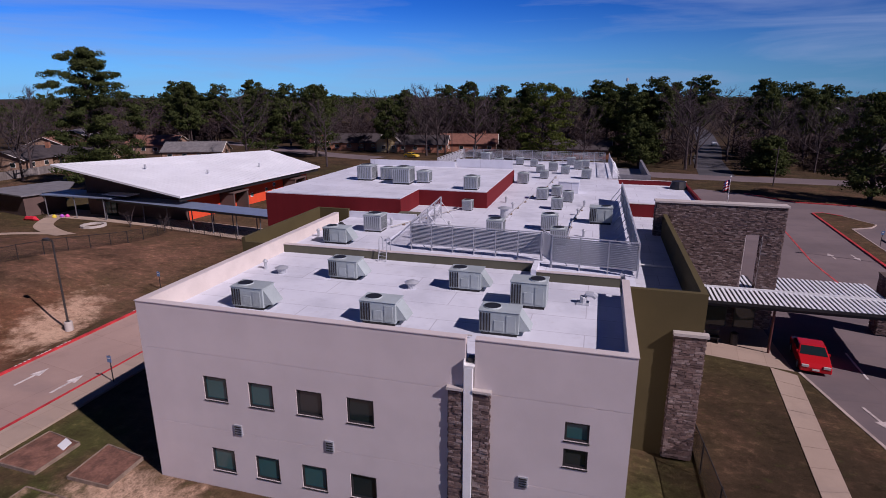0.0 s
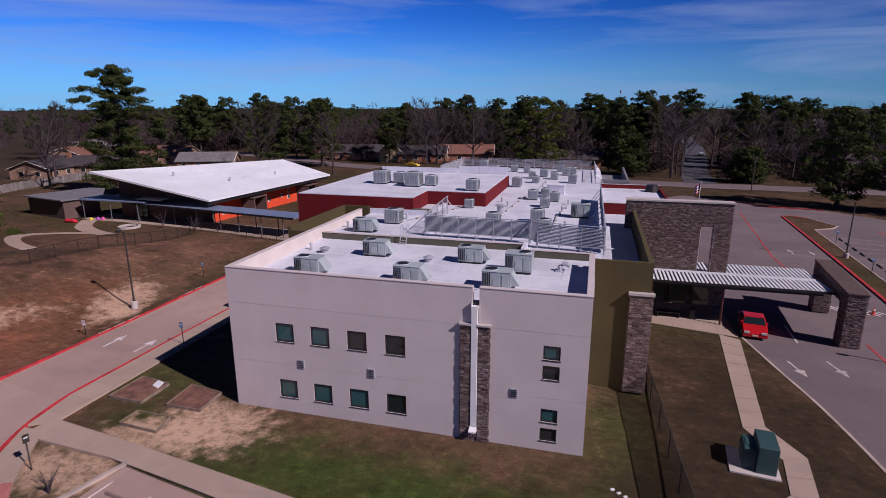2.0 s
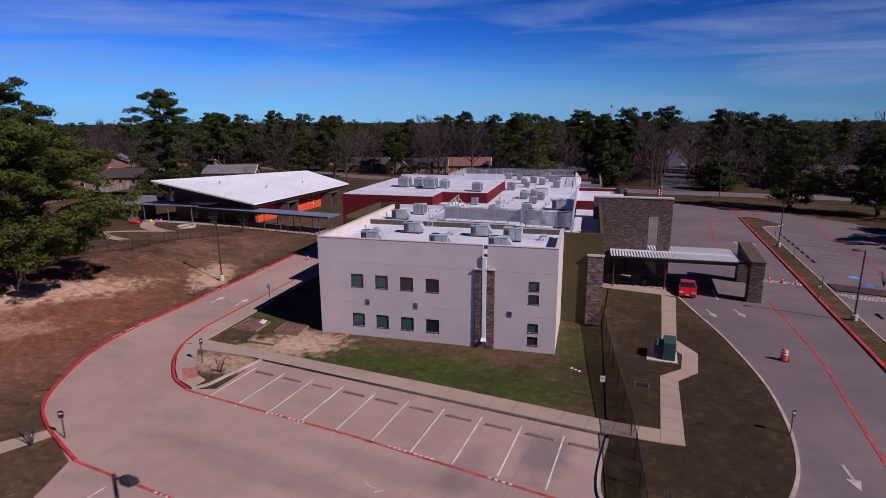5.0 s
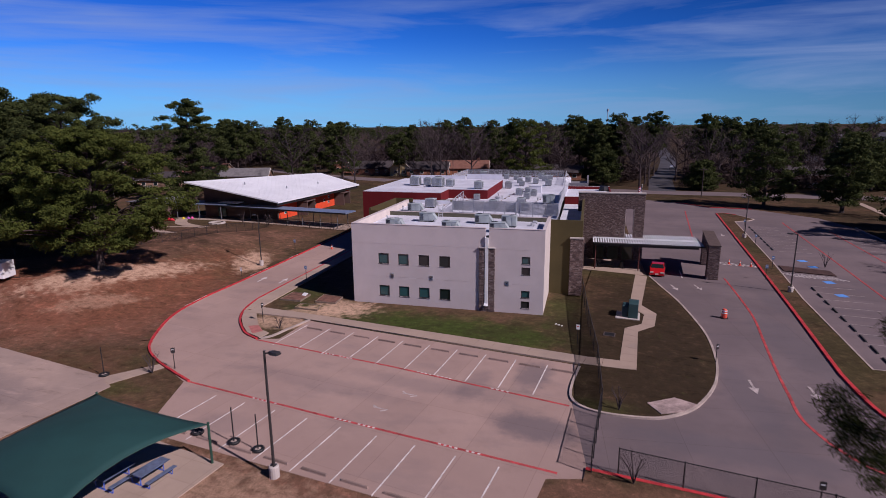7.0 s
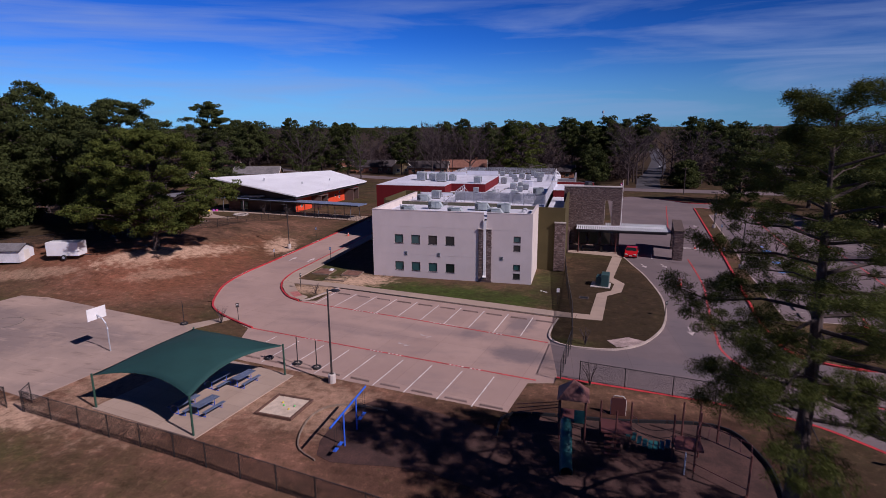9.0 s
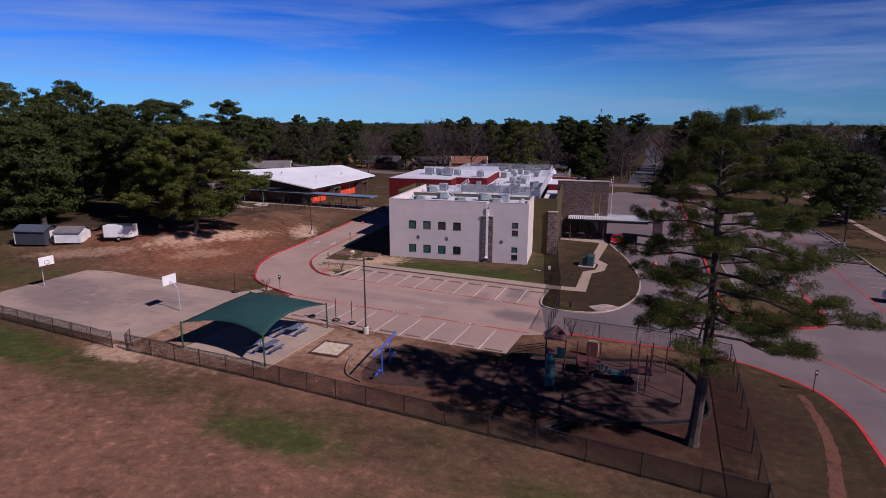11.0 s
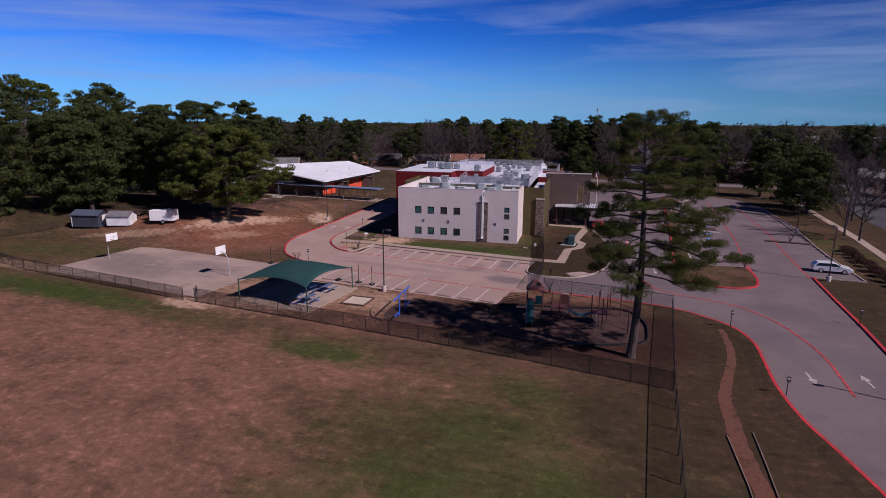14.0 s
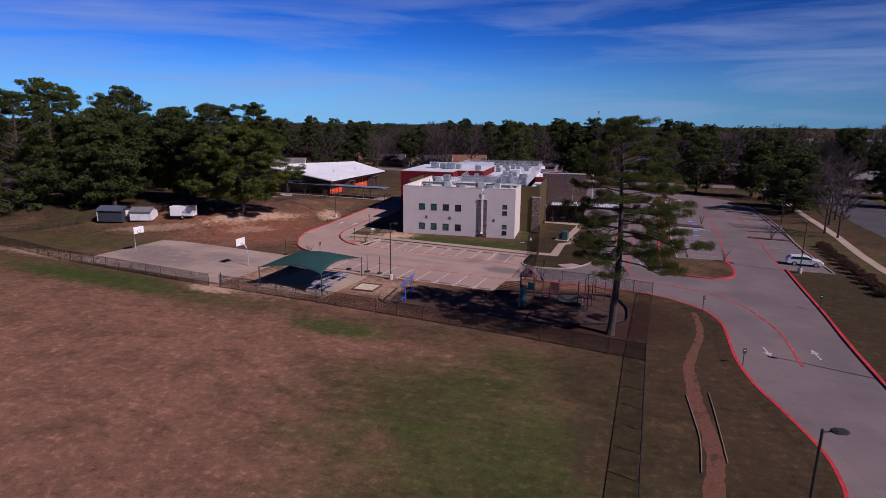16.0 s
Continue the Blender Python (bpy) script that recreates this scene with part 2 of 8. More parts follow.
def ground_material():
    n = Nodes("ground_soil_and_grass", 0.95, spec=0.1)
    big, mid, fine, blade = n.noise(0.035, 5), n.noise(0.22, 6, 0.68), n.noise(1.6, 7, 0.75), n.noise(9.0, 5, 0.8)
    c = n.mix(n.ramp(mid, 0.35, 0.65), (0.158, 0.086, 0.056), (0.120, 0.080, 0.043))
    c = n.mix(n.ramp(big, 0.45, 0.62), c, (0.078, 0.062, 0.028))
    red = (0.265, 0.135, 0.092)
    for x, y, rx, ry, deg, s in ((-30, -55, 40, 12, -8, 0.9), (-6, -62, 18, 10, 0, 0.85), (6, -52, 9, 4.5, -10, 0.8), (-14, -80, 26, 12, -5, 0.85), (6, -74, 18, 8, 10, 0.75), (-27, -7, 14, 13, 20, 0.9), (-40, 6, 22, 9, 30, 0.8), (8, -37, 14, 8, -10, 0.85), (-8, -38, 9, 5, 0, 0.7), (15, -54, 9, 2.6, -10, 0.7), (-42, 26, 16, 10, 0, 0.55), (-28, 24, 7, 16, 0, 0.45), (31, -61, 4, 2, 0, 0.5), (33, -30, 9, 2.2, -8, 0.7)):
        c = n.mix(n.math("MULTIPLY", n.blob(x, y, rx, ry, deg), s), c, red)
    green = (0.054, 0.080, 0.017)
    for x, y, rx, ry, deg, s in ((13, -6, 13, 3.0, -6, 1.0), (23.5, 3, 2.2, 6, 0, 0.7), (-31, -41.4, 17, 2.6, -9, 1.0), (25, -62, 9, 7, -20, 0.55), (27, -73, 9, 6, 0, 0.45), (53, -68, 5, 12, 0, 0.3), (9.2, -50.2, 5.5, 2.0, -12, 0.9), (28.7, -53.5, 3.6, 2.0, -12, 0.6), (21, -66, 3.2, 1.6, 10, 0.5), (16, -69.5, 3.0, 1.6, 0, 0.4), (31, -66, 3, 5, -10, 0.45), (26, -59.6, 4, 2, 0, 0.4), (-12, -45, 7, 2, -8, 0.35), (24.5, -69, 3, 3, 0, 0.4), (-7, 1, 3, 3, 0, 0.6), (-4, -3.4, 3, 1.6, 0, 0.7), (-25, 2, 5, 14, 5, 0.35), (28, -18.8, 4, 1.0, 0, 0.6), (-10, -24.5, 3, 1.2, -10, 0.6), (70, -32, 9, 20, 8, 0.55), (74, 25, 4, 40, 6, 0.5), (-48, -24, 14, 4, 5, 0.5)):
        c = n.mix(n.math("MULTIPLY", n.blob(x, y, rx, ry, deg, 0.6, 0.9, 0.5), s), c, green)
    # darker turf between the drives; under the trees, leaf litter plus tree shade painted in
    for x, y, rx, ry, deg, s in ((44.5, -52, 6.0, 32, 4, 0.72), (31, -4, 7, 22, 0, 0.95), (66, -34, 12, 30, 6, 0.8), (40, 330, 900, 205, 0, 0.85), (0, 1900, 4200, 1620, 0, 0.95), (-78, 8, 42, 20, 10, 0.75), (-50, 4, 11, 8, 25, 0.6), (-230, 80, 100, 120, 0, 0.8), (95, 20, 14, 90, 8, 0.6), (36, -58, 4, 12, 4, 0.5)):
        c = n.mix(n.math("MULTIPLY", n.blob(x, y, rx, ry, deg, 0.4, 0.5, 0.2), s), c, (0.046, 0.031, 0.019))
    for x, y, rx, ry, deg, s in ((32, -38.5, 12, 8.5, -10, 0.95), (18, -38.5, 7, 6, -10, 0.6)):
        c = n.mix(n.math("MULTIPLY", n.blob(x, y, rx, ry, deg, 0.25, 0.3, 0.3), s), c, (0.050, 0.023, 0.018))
    for x, y, rx, ry, deg, s in ((-27, -6, 12, 11, 20, 0.8), (-40, -4, 14, 6, 30, 0.7), (-24, 8, 5, 9, 10, 0.5), (-16, -30, 6, 9, 0, 0.4)):
        c = n.mix(n.math("MULTIPLY", n.blob(x, y, rx, ry, deg, 0.5, 0.7, 0.4), s), c, (0.225, 0.088, 0.052))
    # thatch, worn streaks and scattered green tufts
    streak, tuft = n.noise(0.55, 8, 0.78, stretch=(1.0, 1.7, 1.0)), n.noise(0.9, 8, 0.8, stretch=(1.0, 1.4, 1.0))
    c = n.mix(n.ramp(streak, 0.52, 0.66, 0, 0.8), c, (1.75, 1.6, 1.6), "MULTIPLY")
    c = n.mix(n.ramp(streak, 0.36, 0.48, 0.8, 0), c, (0.55, 0.55, 0.5), "MULTIPLY")
    c = n.mix(n.ramp(tuft, 0.56, 0.68, 0, 0.4), c, (0.065, 0.085, 0.02))
    dry = n.mix(1.0, c, (2.15, 2.05, 2.1), "MULTIPLY")
    dark = n.mix(0.55, c, (0.022, 0.016, 0.008))
    c = n.mix(n.ramp(fine, 0.5, 0.72, 0.0, 0.75), c, dry)
    c = n.mix(n.ramp(fine, 0.28, 0.48, 0.8, 0.0), c, dark)
    c = n.mix(n.ramp(blade, 0.33, 0.66, 0.62, 0.0), c, dark)
    speck = n.math("MULTIPLY", n.ramp(blade, 0.38, 0.58, 0.5, 1.0), n.ramp(fine, 0.36, 0.55, 0.4, 1.0))
    tan = (0.60, 0.40, 0.28)
    for x, y, rx, ry, deg, s in ((-31.0, -1.0, 9, 2.4, 60, 1.0), (-33, -6, 4, 3.5, 30, 0.6), (-44, -13.5, 8, 1.4, 15, 0.45), (-27, -9, 4, 1.5, 50, 0.4), (-22, 13.5, 2.2, 5.0, 25, 0.95), (-20.3, 11.3, 1.6, 1.2, 0, 0.9), (-0.2, -2.7, 3.4, 2.5, 8, 1.0), (-2.5, -4.5, 3.5, 1.6, 15, 0.8), (-5, -8.2, 3.4, 1.8, 0, 0.9), (-46, -33, 14, 1.6, -8, 0.6), (-12, -41.5, 3.5, 1.5, -10, 0.9), (7.5, -35, 7, 3.4, -10, 0.5), (-5, -36, 7, 6, -10, 0.5)):
        c = n.mix(n.math("MULTIPLY", n.math("MULTIPLY", n.blob(x, y, rx, ry, deg, 0.45, 1.05, 0.9), s), speck), c, tan)
    n.bump(blade, 0.5, 0.08)
    return n.colour(c)


def concrete_material(name, c, joint=4.6, deg=-10.0, tint=(0.30, 0.235, 0.215), stains=(), streaks=False):
    n = Nodes(name, 0.9, spec=0.25)
    big, mid, fine = n.noise(0.09, 5), n.noise(0.5, 6, 0.7), n.noise(14, 5, 0.7)
    col = n.mix(n.ramp(big, 0.35, 0.65), c, tint)
    col = n.mix(n.ramp(mid, 0.5, 0.78, 0, 0.45), col, tuple(v * 0.6 for v in c))
    col = n.mix(n.ramp(fine, 0.3, 0.7, 0.0, 0.35), col, tuple(v * 0.75 for v in c))
    wide = n.noise(0.16, 6, 0.62, stretch=(1.0, 2.2, 1.0))
    col = n.mix(n.ramp(wide, 0.5, 0.68, 0, 0.45), col, (c[0] * 0.62, c[1] * 0.66, c[2] * 0.72))
    for x, y, rx, ry, dg, s in stains:
        col = n.mix(n.math("MULTIPLY", n.blob(x, y, rx, ry, dg, 0.45, 0.55, 0.7), s), col, (0.13, 0.115, 0.13))
    if streaks:
        long = n.noise(0.9, 7, 0.7, stretch=(0.22, 1.0, 1.0))
        col = n.mix(n.ramp(long, 0.54, 0.68, 0, 0.75), col, tuple(v * 0.46 for v in c))
        col = n.mix(n.ramp(long, 0.3, 0.45, 0.4, 0), col, tuple(min(1.0, v * 1.25) for v in c))
    if joint:
        mp = n.t.nodes.new("ShaderNodeMapping")
        mp.inputs["Rotation"].default_value = (0, 0, radians(-deg))
        n.link(n.pos, mp.inputs[0])
        br = n.t.nodes.new("ShaderNodeTexBrick")
        br.offset = 0.0
        br.inputs["Color1"].default_value = (1, 1, 1, 1)
        br.inputs["Color2"].default_value = (0.93, 0.93, 0.93, 1)
        br.inputs["Mortar"].default_value = (0.8, 0.78, 0.77, 1)
        br.inputs["Scale"].default_value = 1.0
        br.inputs["Mortar Size"].default_value = 0.025
        br.inputs["Mortar Smooth"].default_value = 0.4
        br.inputs["Brick Width"].default_value = joint
        br.inputs["Row Height"].default_value = joint
        n.link(mp.outputs[0], br.inputs["Vector"])
        col = n.mix(1.0, col, br.outputs["Color"], "MULTIPLY")
    n.bump(fine, 0.2, 0.01)
    return n.colour(col)


def leaf_material(name, c1, c2):
    n = Nodes(name, 0.85, spec=0.12)
    gi = n.t.nodes.new("ShaderNodeNewGeometry")
    col = n.mix(n.ramp(gi.outputs["Random Per Island"], 0, 1), c1, c2)
    col = n.mix(n.ramp(n.noise(0.45, 4), 0.35, 0.7, 0, 0.5), col, tuple(v * 0.5 for v in c1))
    thin = n.t.nodes.new("ShaderNodeBsdfTranslucent")
    n.link(col, thin.inputs[0])
    mx = n.t.nodes.new("ShaderNodeMixShader")
    mx.inputs[0].default_value = 0.28
    n.link(n.b.outputs[0], mx.inputs[1])
    n.link(thin.outputs[0], mx.inputs[2])
    n.link(mx.outputs[0], n.t.nodes["Material Output"].inputs[0])
    return n.colour(col)


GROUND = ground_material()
CONCRETE = concrete_material("drive_concrete", (0.45, 0.316, 0.27), tint=(0.378, 0.263, 0.228), stains=((22.6, -22.6, 2.7, 1.6, -10, 0.7), (21.8, -14.6, 1.3, 2.6, -8, 0.6), (14, -18.5, 6, 1.0, -10, 0.3), (6, -20, 7, 1.1, -10, 0.25), (17.6, -17.5, 1.0, 2.4, -8, 0.35), (2, -27, 2, 1.2, 0, 0.25)))
LOT = concrete_material("lot_concrete", (0.212, 0.165, 0.168), 5.0, 5.0, (0.160, 0.127, 0.132), ((35, -22.5, 6, 1.4, -8, 0.5), (37.6, -15, 1.3, 6, 4, 0.45), (44, -3, 2, 8, 4, 0.4), (47, 10, 1.5, 6, 4, 0.35), (56, -45, 1.4, 9, 4, 0.35), (51, -36, 1.4, 7, 4, 0.35)))
WALK = concrete_material("walk_concrete", (0.46, 0.35, 0.28), 1.8, -8.0, (0.40, 0.30, 0.24))
COURT = concrete_material("court_concrete", (0.47, 0.345, 0.288), 7.5, -10.0, (0.345, 0.26, 0.225), ((-30, -30, 9, 3, -10, 0.45), (-20, -27, 6, 2.5, -10, 0.4), (-35, -25, 5, 2, -10, 0.4)), True)
ASPHALT = plain("asphalt", (0.058, 0.055, 0.064), 0.9, var=0.25, scale=0.15, fine=6, bump=0.3)
KERB = plain("kerb_concrete", (0.42, 0.34, 0.30), 0.9, var=0.2)
RED_PAINT = plain("red_kerb_paint", (0.50, 0.035, 0.04), 0.7, var=0.25, scale=1.2)
LOT_PAINT = plain("worn_lot_paint", (0.33, 0.275, 0.265), 0.85, var=0.3, scale=2.5)
FADED_PAINT = plain("faded_white_paint", (0.44, 0.375, 0.36), 0.85, var=0.3, scale=2.5)
LINE_RED = plain("worn_red_line_paint", (0.44, 0.06, 0.062), 0.8, var=0.35, scale=1.2)
WHITE_PAINT = plain("white_line_paint", (0.62, 0.56, 0.54), 0.8, var=0.25, scale=1.5)
BLUE_PAINT = plain("blue_line_paint", (0.10, 0.30, 0.72), 0.8, var=0.2)
STUCCO = plain("pale_stucco", (0.60, 0.53, 0.52), 0.92, var=0.05, scale=0.35, fine=25, bump=0.1, spec=0.2)
CREAM = plain("cream_stucco", (0.64, 0.565, 0.52), 0.92, var=0.06, fine=25, bump=0.1, spec=0.2)
OLIVE = plain("olive_stucco", (0.088, 0.070, 0.032), 0.92, var=0.07, scale=0.4, fine=25, bump=0.1, spec=0.2)
DARK_OLIVE = plain("dark_olive_flashing", (0.10, 0.095, 0.065), 0.8, var=0.1)
RED_WALL = plain("dark_red_panel", (0.145, 0.012, 0.015), 0.85, var=0.08, spec=0.2, stretch=(1, 1, 0.2))
ORANGE = plain("orange_red_panel", (0.72, 0.075, 0.022), 0.7, var=0.08)
BROWN_WALL = plain("brown_siding", (0.12, 0.075, 0.065), 0.85, var=0.1)
ROOF_METAL = plain("white_metal_roof", (0.78, 0.80, 0.84), 0.5, var=0.05, scale=0.2, bump=0.05)
RTU_PAINT = plain("grey_green_unit_paint", (0.34, 0.39, 0.40), 0.55, var=0.1, rnd=0.1)
GALV = plain("galvanised_steel", (0.46, 0.48, 0.52), 0.45, 0.3, var=0.12)
DARK_METAL = plain("dark_metal", (0.035, 0.033, 0.035), 0.5, 0.4, var=0.15)
POLE_METAL = plain("bronze_pole_paint", (0.05, 0.045, 0.045), 0.5, 0.3, var=0.1)
FLAT_GREY = plain("grey_flat_roof", (0.17, 0.165, 0.18), 0.85, var=0.15)
BLACK = plain("black_grille", (0.012, 0.012, 0.014), 0.6, var=0.1)
STONE_A = plain("stack_stone_pieces", (0.20, 0.135, 0.115), 0.9, var=0.2, scale=3, fine=20, bump=0.4, rnd=0.55)
MORTAR = plain("stone_backing", (0.075, 0.055, 0.05), 0.95, var=0.15)
CAPSTONE = plain("pale_cap_stone", (0.48, 0.43, 0.40), 0.85, var=0.1)
BARK = plain("pine_bark", (0.060, 0.042, 0.038), 0.95, var=0.35, scale=2, fine=9, bump=0.8)
GREY_BARK = plain("grey_bark", (0.056, 0.040, 0.042), 0.95, var=0.3, scale=2, fine=9, bump=0.5)
NEAR_PINE = leaf_material("long_pine_needles", (0.062, 0.080, 0.020), (0.098, 0.112, 0.028))
PINE = leaf_material("pine_needles", (0.066, 0.090, 0.020), (0.108, 0.126, 0.027))
PINE_DARK = leaf_material("dark_pine_needles", (0.047, 0.064, 0.021), (0.074, 0.089, 0.027))
OAK = leaf_material("evergreen_leaves", (0.028, 0.048, 0.012), (0.05, 0.066, 0.016))
UNDER = leaf_material("bare_thicket_twigs", (0.046, 0.032, 0.032), (0.070, 0.050, 0.046))
FAR_TWIGS = leaf_material("grey_purple_twigs", (0.066, 0.046, 0.053), (0.098, 0.070, 0.074))
GLASS = Nodes("window_glass", 0.06, 0.0, 0.6).colour((0.012, 0.022, 0.024))
WOOD = plain("weathered_wood", (0.22, 0.16, 0.12), 0.9, var=0.25, scale=2)
MULCH = plain("brown_mulch", (0.058, 0.027, 0.022), 0.98, var=0.35, scale=0.8, fine=9, bump=0.6)
GREEN_FABRIC = plain("green_shade_fabric", (0.008, 0.052, 0.050), 0.8, var=0.08, scale=0.5)
GREEN_METAL = plain("green_post_paint", (0.02, 0.07, 0.05), 0.5, var=0.1)
BLUE_METAL = plain("blue_coated_steel", (0.03, 0.12, 0.62), 0.45, var=0.08)
WHITE_METAL = plain("white_painted_metal", (0.78, 0.78, 0.78), 0.5, var=0.06)

# ---- ground, drives, kerbs ----
def ease(u):
    u = min(max(u, 0.0), 1.0)
    return u * u * (3 - 2 * u)


def ground_z(x, y):
    """The height of the ground: flat, but for the clay bank west of the drive."""
    return 2.5 * ease((-19.5 - x) / 17) * ease((y + 19) / 13) * ease((40 - y) / 22) * ease((x + 190) / 60)


# the land falls away north-east of the building: places are scaled out from a camera point to fit its view
FALL_Y, FALL_K = (3, 12, 21, 48, 75, 96), (0.0, 0.026, 0.053, 0.070, 0.112, 0.128)
FALL_EYE = Vector((25.0, -57.0, 19.8))


def fall(x, y):
    u = np.clip((y - 66) / 30, 0, 1)
    w = 2.5 + 60 * u * u * (3 - 2 * u)
    u = np.clip((x - 24 + w) / w, 0, 1)
    return np.interp(y, FALL_Y, FALL_K) * u * u * (3 - 2 * u)


def carried(p):
    """A place of the level plan, pushed out from the camera point onto the falling land, so its view stays."""
    p = Vector(p)
    return FALL_EYE + (p - FALL_EYE) * (1 + float(fall(p.x, p.y)))


xs = [-2600, -1200, -600, -300] + list(range(-200, -18, 3)) + [-10, -2, 6, 14, 20, 21.5, 22.7, 24, 27, 34, 45, 60, 75, 90, 110, 150, 400, 1000, 2600]
ys = [-2200, -900, -300, -120] + list(range(-60, 103, 3)) + [110, 120, 140, 220, 400, 800, 1600, 3400]
g = Shape()
g.v = [tuple(carried((x, y, ground_z(x, y)))) for y in ys for x in xs]
g.f = [(j * len(xs) + i, j * len(xs) + i + 1, (j + 1) * len(xs) + i + 1, (j + 1) * len(xs) + i) for j in range(len(ys) - 1) for i in range(len(xs) - 1)]
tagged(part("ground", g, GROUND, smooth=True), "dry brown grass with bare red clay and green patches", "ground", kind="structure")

OUTER = smooth_line([(-18.2, 48), (-17.9, 26), (-17.8, 14), (-17.8, 4), (-17.9, -3), (-17.2, -8.5), (-15.4, -13), (-13, -17), (-10.2, -19.3), (-7.1, -21.0), (-4.6, -22.2)])
INNER = smooth_line([(-11.0, 48), (-11.0, 26), (-11.2, 10), (-11.3, 1.9), (-11.3, -2), (-10.6, -5.6), (-9.3, -8.4), (-7.7, -10.5), (-6.2, -12), (-4.4, -13.0)])
part_road = Shape().sheet(OUTER + INNER[::-1], 0.012)
road_w = tagged(part("road_west", part_road, CONCRETE), "pale pinkish concrete drive curving past the building", "road", kind="structure")

LOT_POLY = [(-1.9, -7.2), (25.2, -11.9), (24.9, -15.6), (24.9, -18.2), (26.2, -27.4), (23.8, -28.0), (22.87, -32.95), (-2.6, -29.2), (-5.0, -22.3), (-10.2, -19.3), (-12.0, -14.0), (-4.4, -13.0), (-2.4, -12.4)]
tagged(part("parking_lot", Shape().sheet(LOT_POLY, 0.016), CONCRETE), "pale concrete staff parking lot with marked stalls", "parking lot", kind="structure")

ISLAND = smooth_line([(25.4, -12.3), (24.9, -15.6), (24.9, -17.9), (25.7, -19.1), (27.3, -19.7), (29.8, -19.7), (31.4, -19.2), (33.3, -17.6), (34.9, -14.8), (35.9, -12.0), (36.6, -8.2), (36.9, -3.0), (36.6, 1.7), (35.8, 8.0), (34.7, 13.3), (33.7, 18.3)])
FIELD_KERB = smooth_line([(26.0, -26.6), (38.0, -28.3), (42.5, -29.6), (45.1, -31.4), (47.6, -34.3), (48.5, -38.3), (48.2, -42.5), (47.7, -48.0), (47.9, -53), (48.7, -57.2), (49.5, -62.2), (49.4, -65.5), (48.6, -68.5), (45.5, -74), (44, -90), (44, -140)])
MEDIAN_W = [(56.6, 74.0), (54.6, 76.0), (53.0, 75.4), (52.2, 65.7), (49.0, 27.5), (47.2, 7.2), (45.6, -9.0)]
TIP = smooth_line([(45.6, -9.0), (45.6, -14.5), (46.4, -17.2), (48.5, -18.7), (51.3, -19.1), (53.8, -17.9), (54.9, -15.6), (55.5, -11.5), (55.4, -7.4)])
EAST_KERB = smooth_line([(63.0, -10.8), (61.9, -20), (60.7, -31), (59.4, -41), (58.4, -51), (57.5, -64), (57, -90), (57, -140)])
east = [(25.0, -19.0)] + [(26.0, -27.0)] + FIELD_KERB + EAST_KERB[::-1] + [(69.0, -11.6), (70.6, 11), (73.4, 37), (74.4, 62), (72, 73), (62, 83.5), (53.5, 84.8), (47, 92), (40, 96), (33.5, 90), (33.0, 50), (33.2, 20)] + ISLAND[::-1][1:-3]
tagged(part("road_east", Shape().sheet(east, 0.008), LOT), "pale grey concrete drive and visitor parking lot", "road", kind="structure")

# painted kerbs and plain kerbs
def kerb(name, line, red, w=0.16, h=0.15, closed=False):
    ob = part(name, Shape().strip(line, w, 0.0, h, closed), RED_PAINT if red else KERB, None)
    return tagged(ob, "red painted concrete kerb" if red else "plain pale concrete kerb", "kerb", kind="structure")

kerb("kerb_outer", OUTER, True, 0.2)
kerb("kerb_inner", INNER, True, 0.2)
kerb("kerb_bed", smooth_line([(-1.95, -6.95), (-2.4, -8.6), (-2.88, -10.24), (-3.35, -12.0), (-4.1, -12.85)]), False, 0.22)
kerb("kerb_island", ISLAND, False, 0.2)
kerb("kerb_field", FIELD_KERB, True, 0.26)
kerb("kerb_median", MEDIAN_W + TIP[1:], True, 0.3)
kerb("kerb_median_side", [(56.6, 74), (58.8, 68.6), (57.4, 66.6), (54.4, 65), (51.6, 31), (49.6, 12), (48.4, -7.5), (55.4, -7.4)], False)
kerb("kerb_east", EAST_KERB, True, 0.3)
kerb("kerb_lot", [(62.8, -10.8), (69.0, -11.6), (70.6, 11), (73.4, 37), (74.4, 62)], False)

kerb("kerb_street_end", [(62, 83.5), (53.5, 84.8), (47, 92)], True, 0.3)

def verge(name, line, width):
    """Turf that slopes from a kerb's top down to the ground, on the right-hand side of the line."""
    sh = Shape()
    for i, q in enumerate(line):
        d = (Vector(line[min(i + 1, len(line) - 1)]) - Vector(line[max(i - 1, 0)])).normalized()
        sh.v += [(q[0] + d.y * 0.08, q[1] - d.x * 0.08, 0.135), (q[0] + d.y * width * 0.5, q[1] - d.x * width * 0.5, 0.1), (q[0] + d.y * width, q[1] - d.x * width, -0.02)]
    for i in range(len(line) - 1):
        a = 3 * i
        sh.f += [(a, a + 1, a + 4, a + 3), (a + 1, a + 2, a + 5, a + 4)]
    return tagged(part(name, sh, GROUND, smooth=True), "dry turf sloping down from the kerb", "verge", kind="structure")

verge("verge_field", FIELD_KERB, 1.5)
verge("verge_outer", [q for q in OUTER if q[1] > -16], 1.5)

def raised(name, poly, label, m=GROUND, h=0.12):
    return tagged(part(name, Shape().prism(poly, -0.05, h), m), label, "lawn", kind="structure")

raised("median_strip", MEDIAN_W + TIP[1:] + [(48.4, -7.5), (49.6, 12), (51.6, 31), (54.4, 65), (57.4, 66.6), (58.8, 68.6)], "narrow dry grass median between the drives")
raised("island_lawn", ISLAND + [(26.5, 21), (25.4, 8)], "brown dormant lawn inside the drive loop")

# walks
def walk_slab(name, poly, label="pale concrete walk", z=0.03):
    return tagged(part(name, Shape().prism(poly, -0.05, z), WALK), label, "pavement", kind="structure")

